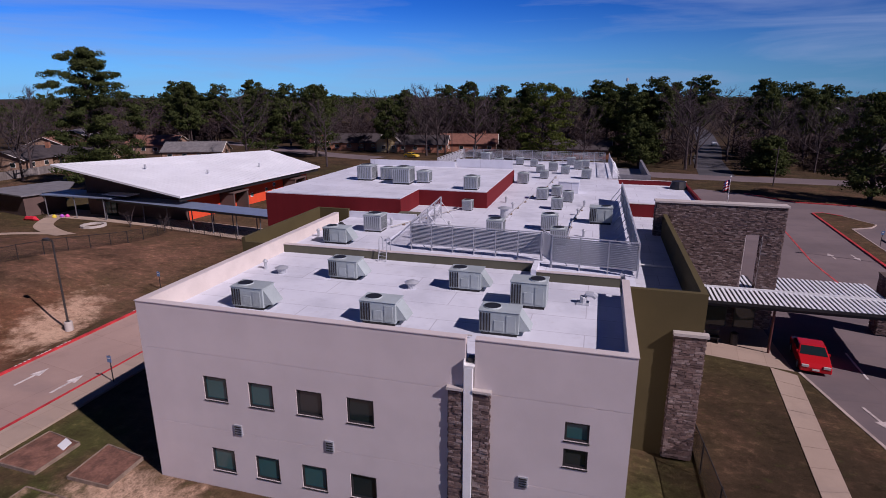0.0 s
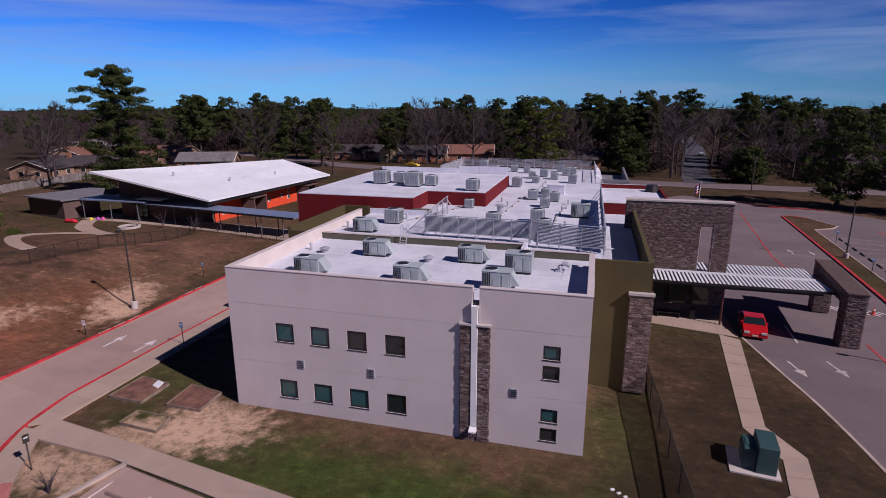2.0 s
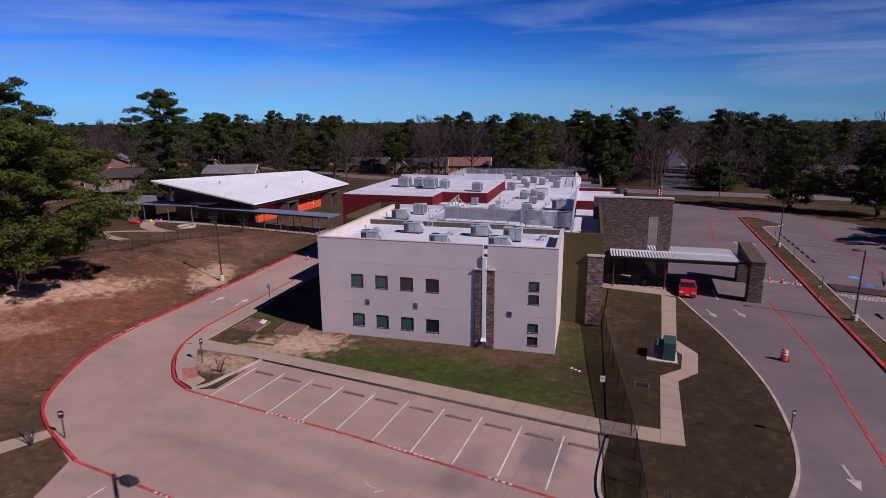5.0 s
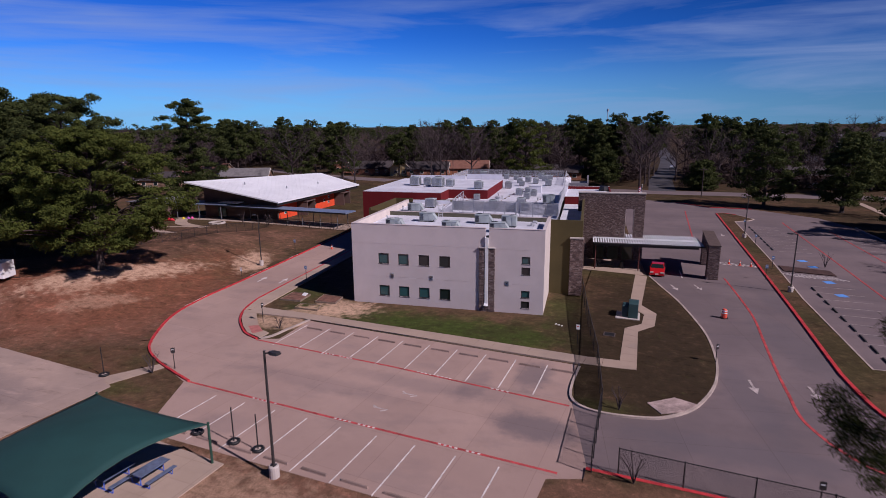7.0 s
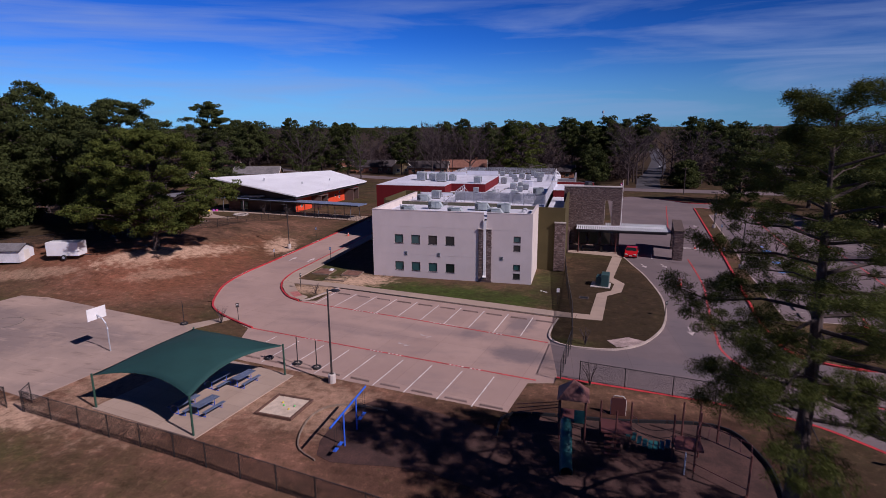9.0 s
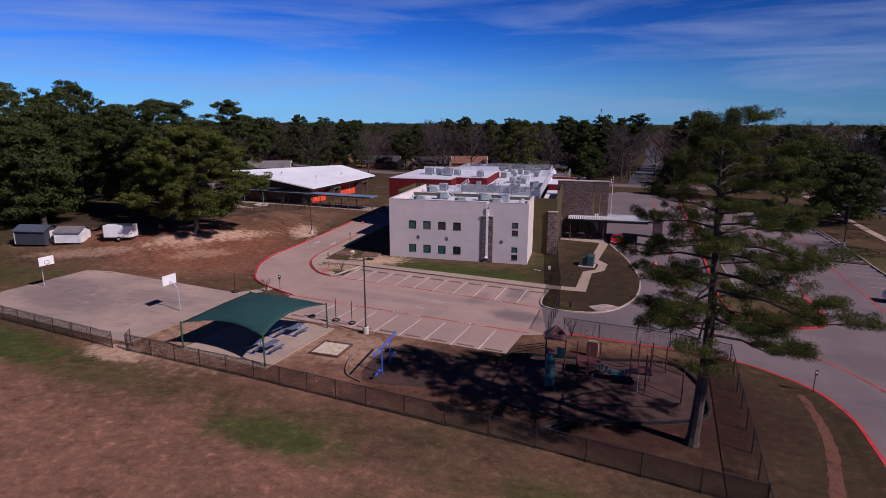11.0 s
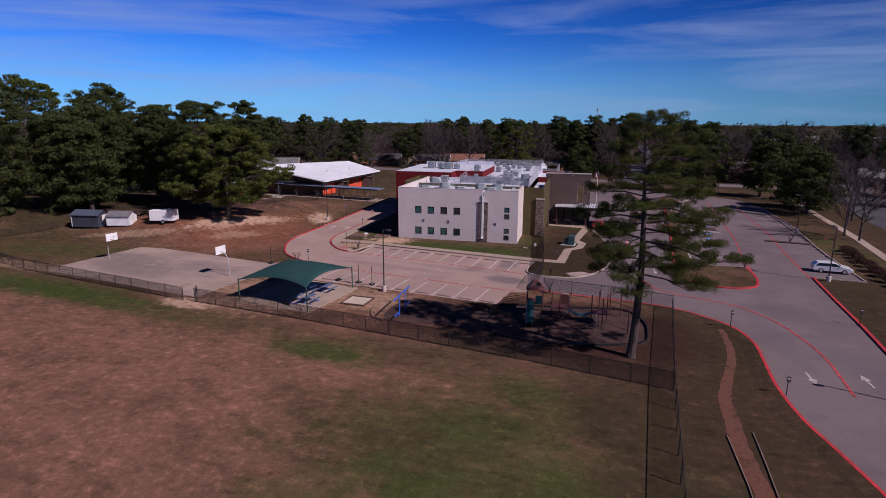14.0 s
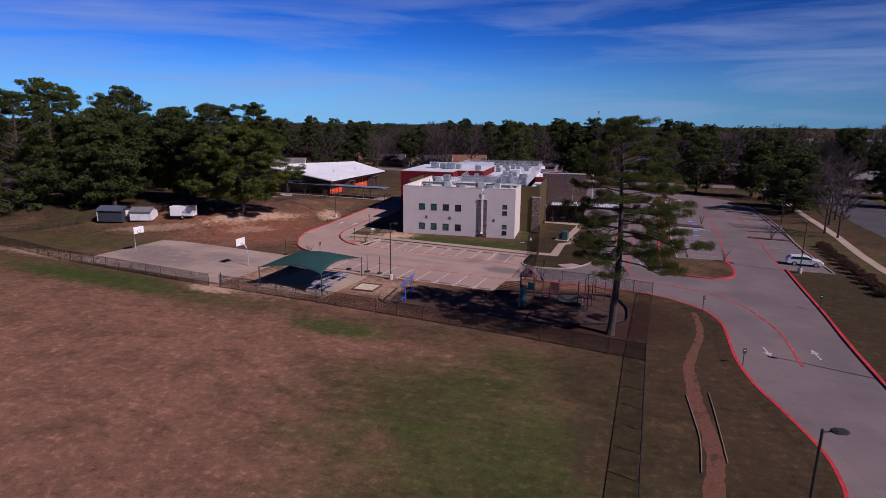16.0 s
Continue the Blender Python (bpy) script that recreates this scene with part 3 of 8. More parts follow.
pave_front = walk_slab("pavement_front", [(-9.6, -4.6), (-3.0, -5.5), (2.3, -6.3), (14.6, -8.2), (26.0, -10.2), (28.7, -10.4), (28.7, -12.0), (25.2, -11.7), (15.1, -10.0), (-1.9, -7.0), (-9.9, -6.5)], z=0.11)
walk_slab("pavement_drive", [(-11.15, 30), (-11.15, 1.9), (-11.2, -2), (-10.5, -5.6), (-9.2, -4.6), (-9.2, 30)], z=0.14)
walk_slab("pavement_ramp", [(-10.5, -5.8), (-9.0, -5.9), (-7.4, -8.2), (-6.3, -9.7), (-5.2, -10.9), (-4.1, -11.4), (-4.3, -12.75), (-6.1, -11.9), (-7.6, -10.4), (-9.2, -8.3)], z=0.13)
tagged(part("tactile_pad", Shape().prism([(-7.1, -10.3), (-6.2, -9.85), (-4.85, -11.2), (-5.5, -12.0)], 0.1, 0.145), plain("faded_red_pad", (0.42, 0.15, 0.13), 0.85, var=0.2, scale=2)), "faded red tactile pad on the ramp", "pavement", kind="structure")
pave_island = walk_slab("pavement_island", [(32.0, 18.5), (33.4, 17.8), (31.7, 5.3), (33.0, 2.7), (32.4, -1.1), (30.7, -3.0), (29.9, -12.0), (28.5, -12.0), (29.5, -2.4), (31.2, -0.8), (31.7, 2.2), (30.4, 4.9)], z=0.125)
walk_slab("pavement_entry", [(25.2, 20.0), (33.4, 18.3), (33.2, 30), (25.2, 30)], z=0.14)


def slabs(parent, left, right, z0, z1, step=1.7, gap=0.03):
    """Separate concrete slabs between two edges, with open joints."""
    for (a, b), (c, d) in zip(zip(left, left[1:]), zip(right, right[1:])):
        a, b, c, d = Vector(a), Vector(b), Vector(c), Vector(d)
        L = (b - a).length
        n = max(1, round(L / step))
        g = gap / L / 2
        for i in range(n):
            u, v = i / n + g, (i + 1) / n - g
            part("slab", Shape().prism([tuple(a.lerp(b, u)), tuple(a.lerp(b, v)), tuple(c.lerp(d, v)), tuple(c.lerp(d, u))], z0, z1), SLAB, parent)


SLAB = concrete_material("slab_concrete", (0.44, 0.335, 0.27), 0, 0, (0.37, 0.28, 0.225))


# painted stall lines, lane lines, arrows
def paint(name, shape, m, label, z=0.0):
    return tagged(part(name, shape, m), label, "road marking", kind="structure")

LZ = 0.024
for k in range(10):
    x, y = 22.8 - 2.7 * k, -12.47 + 0.458 * k
    paint("stall_line", Shape().strip([(x, y), (x - 0.7, y - 5.5)], 0.095, 0.0, LZ), WHITE_PAINT, "worn white painted stall line")
for k in range(9):
    x, y = -1.0 + 2.755 * k, -23.7 - 0.475 * k
    paint("stall_line", Shape().strip([(x, y), (x - 0.85, y - 5.2)], 0.095, 0.0, LZ), WHITE_PAINT, "worn white painted stall line")
paint("fire_lane_line", Shape().strip([(-4.4, -13.1), (10, -15.75), (24.8, -19.1)], 0.2, 0.0, LZ), LINE_RED, "red painted fire lane line with worn lettering")
paint("fire_lane_line", Shape().strip([(-4.6, -22.2), (10, -24.8), (24.4, -27.3)], 0.2, 0.0, LZ), LINE_RED, "red painted fire lane line with worn lettering")
CENTRE = smooth_line([(43.0, 19.5), (42.9, 12.4), (42.6, 4.3), (41.8, -2.2), (41.0, -8.5), (40.5, -13.5), (40.3, -18.0), (42.1, -22.4), (46.1, -24.6), (49.9, -26.7), (52.2, -30.5), (53.4, -35.2), (53.8, -40.6), (53.1, -48.0)])
paint("fire_lane_line", Shape().strip(CENTRE, 0.22, 0.0, LZ), LINE_RED, "curving red painted fire lane line")
paint("fire_lane_line", Shape().strip([(43.6, 33), (43.6, 47), (47.0, 78)], 0.2, 0.0, LZ), LINE_RED, "red painted fire lane line")
paint("fire_lane_line", Shape().strip([(55.6, -11), (58.5, 12.8), (60.3, 32.8), (63.2, 66)], 0.2, 0.0, LZ), LINE_RED, "red painted lot line")
paint("fire_lane_line", Shape().strip([(62.5, -11.2), (66.2, 24.1), (68.5, 58)], 0.2, 0.0, LZ), LINE_RED, "red painted lot line")
# dashes of worn white lettering on the fire lane lines
for n, (x0, y0, x1, y1) in enumerate(((3.2, -14.5, 6.5, -15.1), (12.6, -16.25, 15.8, -16.9), (19, -17.75, 21, -18.2), (9.2, -24.65, 12.6, -25.25), (17.0, -26.0, 20.0, -26.55), (2.0, -23.4, 4.4, -23.8))):
    m = int(math.hypot(x1 - x0, y1 - y0) / 0.36)
    sh = Shape()
    for i in range(m):
        if i % 5 == 4:
            continue
        u = i / m
        sh.turned(x0 + (x1 - x0) * u, y0 + (y1 - y0) * u, math.degrees(math.atan2(y1 - y0, x1 - x0)), 0.2, 0.13, 0.0, LZ + 0.004)
    paint("lane_lettering", sh, WHITE_PAINT, "row of worn white bars on a red line")
for n, (p, q) in enumerate((((-17.85, 6.6), (-17.85, 11.0)), ((-17.75, -6.2), (-17.93, -2.2)), ((-17.95, 17.0), (-17.92, 20.0)))):
    sh = Shape()
    m = int((q[1] - p[1]) / 0.3)
    for i in range(m):
        if i % 5 != 4:
            sh.turned(p[0] + (q[0] - p[0]) * i / m, p[1] + (q[1] - p[1]) * i / m, 90, 0.2, 0.11, 0.1, 0.154)
    paint("kerb_lettering", sh, WHITE_PAINT, "row of worn white bars on the red kerb")

ARROW = [(-0.09, -1.2), (0.09, -1.2), (0.09, 0.2), (0.38, 0.2), (0, 1.2), (-0.38, 0.2), (-0.09, 0.2)]
def arrow(x, y, deg):
    c, s_ = math.cos(radians(deg)), math.sin(radians(deg))
    paint("lane_arrow", Shape().prism([(x + a * c - b * s_, y + a * s_ + b * c) for a, b in ARROW], 0.0, LZ), FADED_PAINT if x > 30 else WHITE_PAINT, "worn white painted lane arrow")
for a in ((-15.6, 5.9, 0), (-12.5, 5.8, 0), (36.2, 13.8, 193), (39.0, 14.4, 193), (38.3, -12.8, 180), (42.4, -13.0, 180), (51.0, -45.2, 180), (55.3, -44.7, 0), (49.0, 50, 180), (46.6, 50, 0)):
    arrow(*a)
for x, y, dg in ((13.0, -20.1, 82), (11.6, -22.6, 262)):
    paint("worn_arrow", Shape().turned(x, y, dg + 90, 0.9, 0.1, 0.0, LZ).turned(x + 0.5, y - 0.22, dg + 130, 0.55, 0.12, 0.0, LZ + 0.003).turned(x - 0.35, y + 0.2, dg + 60, 0.5, 0.1, 0.0, LZ + 0.002), FADED_PAINT, "almost worn-off white lane arrow")
# crossing and accessible stalls
sh = Shape()
for i in range(9):
    sh.turned(42.6 + i * 0.75, 28.3 - i * 0.16, 40, 0.18, 2.0, 0.0, LZ)
paint("crossing_stripes", sh, WHITE_PAINT, "white striped crossing by the entry")
sh = Shape()
for i in range(10):
    sh.turned(51.6 + i * 0.6, 23.2 - i * 0.1, 40, 0.14, 2.6, 0.0, LZ)
paint("crossing_stripes", sh, WHITE_PAINT, "white striped access aisle")
for i in range(9):
    y = 60 - i * 2.75
    paint("stall_line", Shape().strip([(56.0 - i * 0.2, y), (60.6 - i * 0.2, y - 0.6)], 0.11, 0.0, LZ), LOT_PAINT, "worn white painted stall line")
for i in range(10):
    y = 18 - i * 2.75
    paint("stall_line", Shape().strip([(52.4 - i * 0.25, y), (57.0 - i * 0.25, y - 0.6)], 0.11, 0.0, LZ), LOT_PAINT, "worn white painted stall line")
for i in range(20):
    y = 52 - i * 2.75
    paint("stall_line", Shape().strip([(68.6 - i * 0.16, y), (73.4 - i * 0.2, y - 0.6)], 0.11, 0.0, LZ), LOT_PAINT, "worn white painted stall line")
for x, y in ((55.9, 31.9), (56.1, 28.4), (55.2, 20.4), (54.4, 14.5)):
    paint("blue_stall_mark", Shape().turned(x, y, 10, 1.1, 1.1, 0.0, LZ), BLUE_PAINT, "blue painted square in an accessible stall")
paint("lane_line", Shape().strip([(37.8, 18.6), (38.0, 22.4)], 0.14, 0.0, LZ), WHITE_PAINT, "white painted lane line under the canopy")
# dark tyre-stained patches
# street and road beyond
tagged(part("street_north", Shape().strip(smooth_line([(-260, 215), (-120, 170), (-60, 139), (23, 117), (69, 112), (140, 108), (300, 110)]), 9, -0.2, 0.02), LOT), "pale street beyond the school grounds", "road", kind="structure")
tagged(part("street_side", Shape().strip([(46.6, 117), (49.8, 150), (57, 191), (66, 260), (80, 420)], 7.6, -0.2, 0.03), ASPHALT), "dark asphalt side street running into the woods", "road", kind="structure")
tagged(part("street_east", Shape().strip([(92, -140), (93, -60), (93.6, 6), (96.4, 40), (100.5, 62), (108, 98), (122, 160), (150, 340)], 12, -0.2, 0.015), ASPHALT), "grey asphalt road beside the school grounds", "road", kind="structure")
walk_slab("pavement_roadside", [(76.0, -70), (76.2, -8), (78.3, 10.2), (80.9, 32), (83.3, 55), (89, 100), (90.5, 100), (84.8, 55), (82.4, 32), (79.8, 10.2), (77.7, -8), (77.5, -70)], "pale concrete roadside walk", 0.06)
# basketball court and shelter pad
tagged(part("court", Shape().prism([(-38.4, -18.0), (-12.0, -23.0), (-10.0, -24.4), (-12.2, -39.6), (-40.8, -34.4)], -0.05, 0.03), COURT), "weathered concrete basketball court", "court", kind="structure")
paint("court_circle", Shape().strip([(-31 + 1.8 * math.cos(a * 0.314), -27 + 1.8 * math.sin(a * 0.314)) for a in range(20)], 0.06, 0.0, 0.037, True), COURT and DARK_OLIVE, "faded painted court circle")
walk_slab("pavement_shelter", [(-6.6, -39.6), (3.4, -41.3), (5.0, -31.2), (-4.6, -29.2)], "pale concrete pad under the shade sail", 0.08)
walk_slab("pavement_link", [(-12.0, -23.1), (-9.0, -19.6), (-8.2, -20.2), (-10.6, -24.2)], "short concrete path to the court", 0.035)
def draped(name, line, width, m, label, lift=0.04):
    """A path that follows the ground."""
    pts = smooth_line(line, 6)
    sh = Shape()
    for i, q in enumerate(pts):
        d = (Vector(pts[min(i + 1, len(pts) - 1)]) - Vector(pts[max(i - 1, 0)])).normalized()
        for s in (-0.5, 0.5):
            x, y = q[0] - d.y * s * width, q[1] + d.x * s * width
            sh.v.append((x, y, ground_z(x, y) + lift))
    n = len(sh.v)
    sh.v += [(x, y, z - 0.2) for x, y, z in sh.v]
    for i in range(len(pts) - 1):
        a = 2 * i
        sh.f += [(a, a + 2, a + 3, a + 1), (a + n, a + n + 2, a + 2, a), (a + 1, a + 3, a + n + 3, a + n + 1)]
    return tagged(part(name, sh, m), label, "pavement", kind="structure")

draped("pavement_yard", [(-60, 45.2), (-56.4, 40.6), (-51, 37.6), (-47.4, 36.4)], 2.4, WALK, "pale concrete path in the school yard", 0.05)
draped("pavement_bed", [(-49.5, 37.2), (-54.4, 34.2), (-55.2, 30.5), (-52.0, 26.2), (-46.0, 22.0), (-41.2, 20.0)], 1.7, WALK, "pale concrete path curving round a clay bed", 0.07)
walk_slab("pavement_covered", [(-62, 45.4), (-51, 45.0), (-40.6, 44.0), (-21.4, 40.6), (-9, 39.6), (-9, 45), (-40, 49), (-62, 51)], "pale concrete floor under the covered walk", 0.04)
tagged(part("play_surface", Shape().prism(smooth_line([(13, -33.5), (22.8, -35.4), (23.4, -33.2), (30, -32.4), (37.0, -31.4), (38.9, -34.5), (39.0, -38), (38.2, -41), (33, -43), (27, -43.4), (19, -41), (12, -41)], 4, True), -0.05, 0.02), MULCH), "brown mulch play surface", "ground", kind="structure")
def worn_material():
    n = Nodes("worn_red_path", 0.95, spec=0.1)
    broad, fine = n.noise(0.7, 7, 0.7), n.noise(5, 6, 0.7)
    c = n.mix(n.ramp(fine, 0.3, 0.7), (0.185, 0.084, 0.058), (0.115, 0.052, 0.038))
    n.bump(fine, 0.5, 0.05)
    return n.colour(n.mix(n.ramp(broad, 0.52, 0.66, 0, 0.85), c, (0.058, 0.038, 0.024)))


WORN = worn_material()
wp = Shape()
wl_, rw = smooth_line([(46.3, -35.0), (46.2, -38), (45.8, -41.6), (44.9, -45), (44.0, -48), (43.2, -51), (42.95, -54.2), (42.7, -58.1), (42.75, -62.2), (42.5, -65.6), (41.7, -69), (41.0, -74)], 7), random.Random(4)
for i, q in enumerate(wl_):
    w_ = 0.30 + 0.28 * ease((-q[1] - 36) / 24) + rw.uniform(-0.06, 0.06)
    e_ = rw.uniform(-0.05, 0.05)
    wp.v += [(q[0] - w_ + e_, q[1], 0.012), (q[0] + w_ + e_, q[1], 0.012)]
wp.f = [(2 * i, 2 * i + 1, 2 * i + 3, 2 * i + 2) for i in range(len(wl_) - 1)]
tagged(part("worn_path", wp, WORN), "trodden bare clay path in the grass", "path", kind="structure")
for ln in ([(42.15, -56.4), (42.1, -60), (42.0, -63.1), (41.4, -67.0)], [(43.95, -55.6), (43.75, -58.8), (43.5, -62), (43.2, -65.5)]):
    tagged(part("path_edging", Shape().strip(smooth_line(ln), 0.06, 0.0, 0.09), WOOD), "pale thin edging beside a trodden path", "edging", kind="structure")

# slabs of the two walks, laid with open joints
slabs(pave_front, [(-9.6, -4.6), (-3.0, -5.5), (2.3, -6.3), (14.6, -8.2), (26.0, -10.2), (28.7, -10.4)], [(-9.9, -6.5), (-3.3, -6.9), (2.0, -7.75), (14.3, -9.85), (25.6, -11.75), (28.7, -12.0)], 0.112, 0.145)
slabs(pave_island, [(32.0, 18.5), (30.4, 4.9), (31.7, 2.2), (31.2, -0.8), (29.5, -2.4), (28.5, -12.0)], [(33.4, 17.8), (31.7, 5.3), (33.0, 2.7), (32.4, -1.1), (30.7, -3.0), (29.9, -12.0)], 0.127, 0.16)

# ---- main building ----
def panel_wall(x0, x1, z0, z1, y0, y1, openings=(), joints=()):
    """A wall along x, with openings through it and shallow level joints."""
    xs, zs = {x0, x1}, {z0, z1}
    for a, b, c, d in openings:
        xs |= {a, b}
        zs |= {c, d}
    for z in joints:
        zs |= {z - 0.014, z + 0.014}
    xs, zs = sorted(xs), sorted(zs)
    sh = Shape()
    for a, b in zip(xs, xs[1:]):
        for c, d in zip(zs, zs[1:]):
            mx, mz = (a + b) / 2, (c + d) / 2
            if any(o[0] < mx < o[1] and o[2] < mz < o[3] for o in openings):
                continue
            deep = 0.012 if any(abs(mz - z) < 0.014 for z in joints) else 0.0
            sh.box(a, b, y0 + deep, y1, c, d)
    return sh


def window(parent, x0, x1, z0, z1, y=0.0, shade=GLASS):
    w = part("window", Shape().box(x0, x1, y + 0.14, y + 0.2, z0, z1), BLACK, parent)
    fr = Shape()
    for b in ((x0, x0 + 0.08, z0, z1), (x1 - 0.08, x1, z0, z1), (x0 + 0.08, x1 - 0.08, z0, z0 + 0.08), (x0 + 0.08, x1 - 0.08, z1 - 0.08, z1)):
        fr.box(b[0], b[1], y + 0.04, y + 0.138, b[2], b[3])
    part("window_frame", fr, DARK_METAL, w)
    part("pane", Shape().box(x0 + 0.08, x1 - 0.08, y + 0.1, y + 0.137, z0 + 0.08, z1 - 0.08), shade, w)
    part("window_sill", Shape().box(x0 - 0.03, x1 + 0.03, y - 0.03, y + 0.04, z0 - 0.05, z0 - 0.003), DARK_METAL, w)
    return w


GLASS_TEAL = Nodes("teal_tinted_glass", 0.08, 0.0, 0.8).colour((0.03, 0.10, 0.105))
GLASS_GREY = Nodes("grey_tinted_glass", 0.10, 0.0, 0.7).colour((0.028, 0.03, 0.032))
COPING = plain("stucco_coloured_coping", (0.56, 0.495, 0.485), 0.8, var=0.06)

school = thing("school_building", pose(0, 0, 0), "two-storey school in pale stucco with white flat roofs and red blocks", "building")
ZP, ZD, ZR = 9.1, 8.15, 8.35
T = 0.3
UP = [(3.11, 4.32), (5.43, 6.64), (7.78, 8.99), (10.13, 11.34)]
OPEN = [(a, b, 4.66, 5.85) for a, b in UP] + [(a, b, 0.95, 2.15) for a, b in UP]
OPEN_E = [(19.04, 19.94, *z) for z in ((5.42, 6.22), (4.28, 5.08), (1.74, 2.53), (0.6, 1.37))]
part("wall_front", panel_wall(0, 15.2, -0.2, ZP, 0, T, OPEN, (3.17, 6.92)).mesh("wall_front", STUCCO, weld=True), None, school, "pale pinkish stucco wall with level joints")
part("wall_front_end", panel_wall(15.57, 21.4, -0.2, ZP, 0, T, OPEN_E, (3.17, 6.92)).mesh("wall_front", STUCCO, weld=True), None, school, "pale pinkish stucco wall with level joints")
part("wall_front_slot", panel_wall(15.2, 15.57, -0.2, 8.02, 0.02, T), STUCCO, school)
for i, o in enumerate(OPEN):
    window(school, *o, shade=(GLASS_TEAL, GLASS_TEAL, GLASS_GREY, GLASS)[i % 4] if i < 4 else (GLASS_TEAL, GLASS_TEAL, GLASS_TEAL, GLASS)[i % 4])
for i, o in enumerate(OPEN_E):
    window(school, *o, shade=(GLASS_TEAL, GLASS_GREY)[i % 2])
part("wall_west", Shape().box(0, T, T, 20.0, -0.2, ZP), CREAM, school, "cream stucco side wall")
part("wall_east", Shape().box(21.4 - T, 21.4, T, 8.5, -0.2, ZP), CREAM, school, "cream stucco side wall")
cp = Shape()
for b in ((-0.03, 15.2, -0.03, T + 0.03), (15.57, 21.43, -0.03, T + 0.03), (-0.03, T + 0.03, T + 0.03, 20.0), (21.4 - T - 0.03, 21.43, T + 0.03, 8.75)):
    cp.box(b[0], b[1], b[2], b[3], ZP + 0.002, ZP + 0.04)
part("coping", cp, COPING, school, "thin metal coping on the parapet")


def membrane():
    n = Nodes("white_roof_membrane", 0.7, spec=0.3)
    big, mid = n.noise(0.3, 6, 0.65), n.noise(2.0, 5, 0.7)
    col = n.mix(n.ramp(big, 0.4, 0.7), (0.68, 0.695, 0.77), (0.55, 0.565, 0.635))
    col = n.mix(n.ramp(mid, 0.52, 0.8, 0, 0.4), col, (0.5, 0.48, 0.5))
    br = n.t.nodes.new("ShaderNodeTexBrick")
    br.offset = 0.37
    for k, v in (("Color1", (1, 1, 1, 1)), ("Color2", (0.95, 0.95, 0.95, 1)), ("Mortar", (0.72, 0.7, 0.72, 1))):
        br.inputs[k].default_value = v
    for k, v in (("Scale", 1.0), ("Mortar Size", 0.03), ("Mortar Smooth", 0.6), ("Brick Width", 6.5), ("Row Height", 1.85)):
        br.inputs[k].default_value = v
    n.link(n.pos, br.inputs["Vector"])
    n.bump(mid, 0.1)
    return n.colour(n.mix(1.0, col, br.outputs["Color"], "MULTIPLY"))


MEMBRANE = membrane()
part("roof_front", Shape().box(T, 21.1, T, 11.9, 7.6, ZD), MEMBRANE, school, "white membrane flat roof with seams")
part("roof_middle", Shape().box(T, 21.9, 12.15, 66, 7.4, ZR), MEMBRANE, school, "white membrane flat roof with seams")
part("roof_far", Shape().box(-1.0, 0.3, 44.3, 66, 7.4, ZR), MEMBRANE, school)
part("far_wall", Shape().box(-1.0, 21.9, 44.4, 66, -0.2, 7.4), RED_WALL, school)
part("middle_wall", Shape().box(10.4, 21.9, 12.2, 44.4, -0.2, 7.4), STUCCO, school)
part("roof_divider", Shape().box(T, 16.4, 11.9, 12.15, 7.6, ZD + 0.5), DARK_OLIVE, school, "low dark parapet between two roofs")
part("roof_divider", Shape().box(16.7, 21.1, 10.35, 10.6, 7.6, ZD + 0.5), DARK_OLIVE, school, "low dark parapet between two roofs")
part("roof_divider_return", Shape().box(16.4, 16.7, 10.35, 12.15, 7.6, ZD + 0.62), MEMBRANE, school)
part("roof_step", Shape().box(16.7, 21.1, 10.6, 12.15, 7.6, ZR + 0.01), MEMBRANE, school)
dv = Shape().box(T, 16.4, 11.87, 12.2, ZD + 0.503, ZD + 0.54).box(16.7, 21.1, 10.32, 10.63, ZD + 0.503, ZD + 0.54)
part("divider_coping", dv, COPING, school)
# olive blocks
part("olive_wall", Shape().box(21.4, 25.05, 8.5, 8.8, -0.2, 8.8), OLIVE, school, "olive stucco wall")
part("olive_wall_east", Shape().box(24.75, 25.05, 8.8, 27.5, -0.2, 8.8), OLIVE, school, "olive stucco wall")
part("low_roof", Shape().box(21.9, 24.75, 8.8, 34.7, 6.6, 7.0), MEMBRANE, school, "white low roof strip behind the olive parapet")
part("low_roof_wall", Shape().box(21.4, 21.9, 8.8, 34.7, 7.0, 8.34), MEMBRANE, school)
part("roof_pipe", Shape().tube([(22.4, 18.6, 7.12), (24.7, 18.4, 7.12)], 0.06, 6), WHITE_METAL, school)
part("olive_wing_wall", Shape().box(-2.5, -2.25, 11.5, 22, -0.2, 9.05).box(-2.25, 0, 11.5, 11.75, -0.2, 8.75).box(-2.25, 0.3, 21.75, 22, -0.2, 9.05).box(-2.25, 0, 11.75, 21.75, 6, 7.9), OLIVE, school, "olive stucco side wing with a parapet")
part("rear_parapet", Shape().box(0.3, 6.0, 21.9, 22.1, 8.0, ZR + 0.5).box(6.0, 6.25, 15.5, 28.3, 8.0, ZR + 0.22), MEMBRANE, school, "low white parapet")
part("rear_flashing", Shape().box(4.3, 6.0, 22.5, 23.3, 8.0, ZR + 0.45), DARK_OLIVE, school)
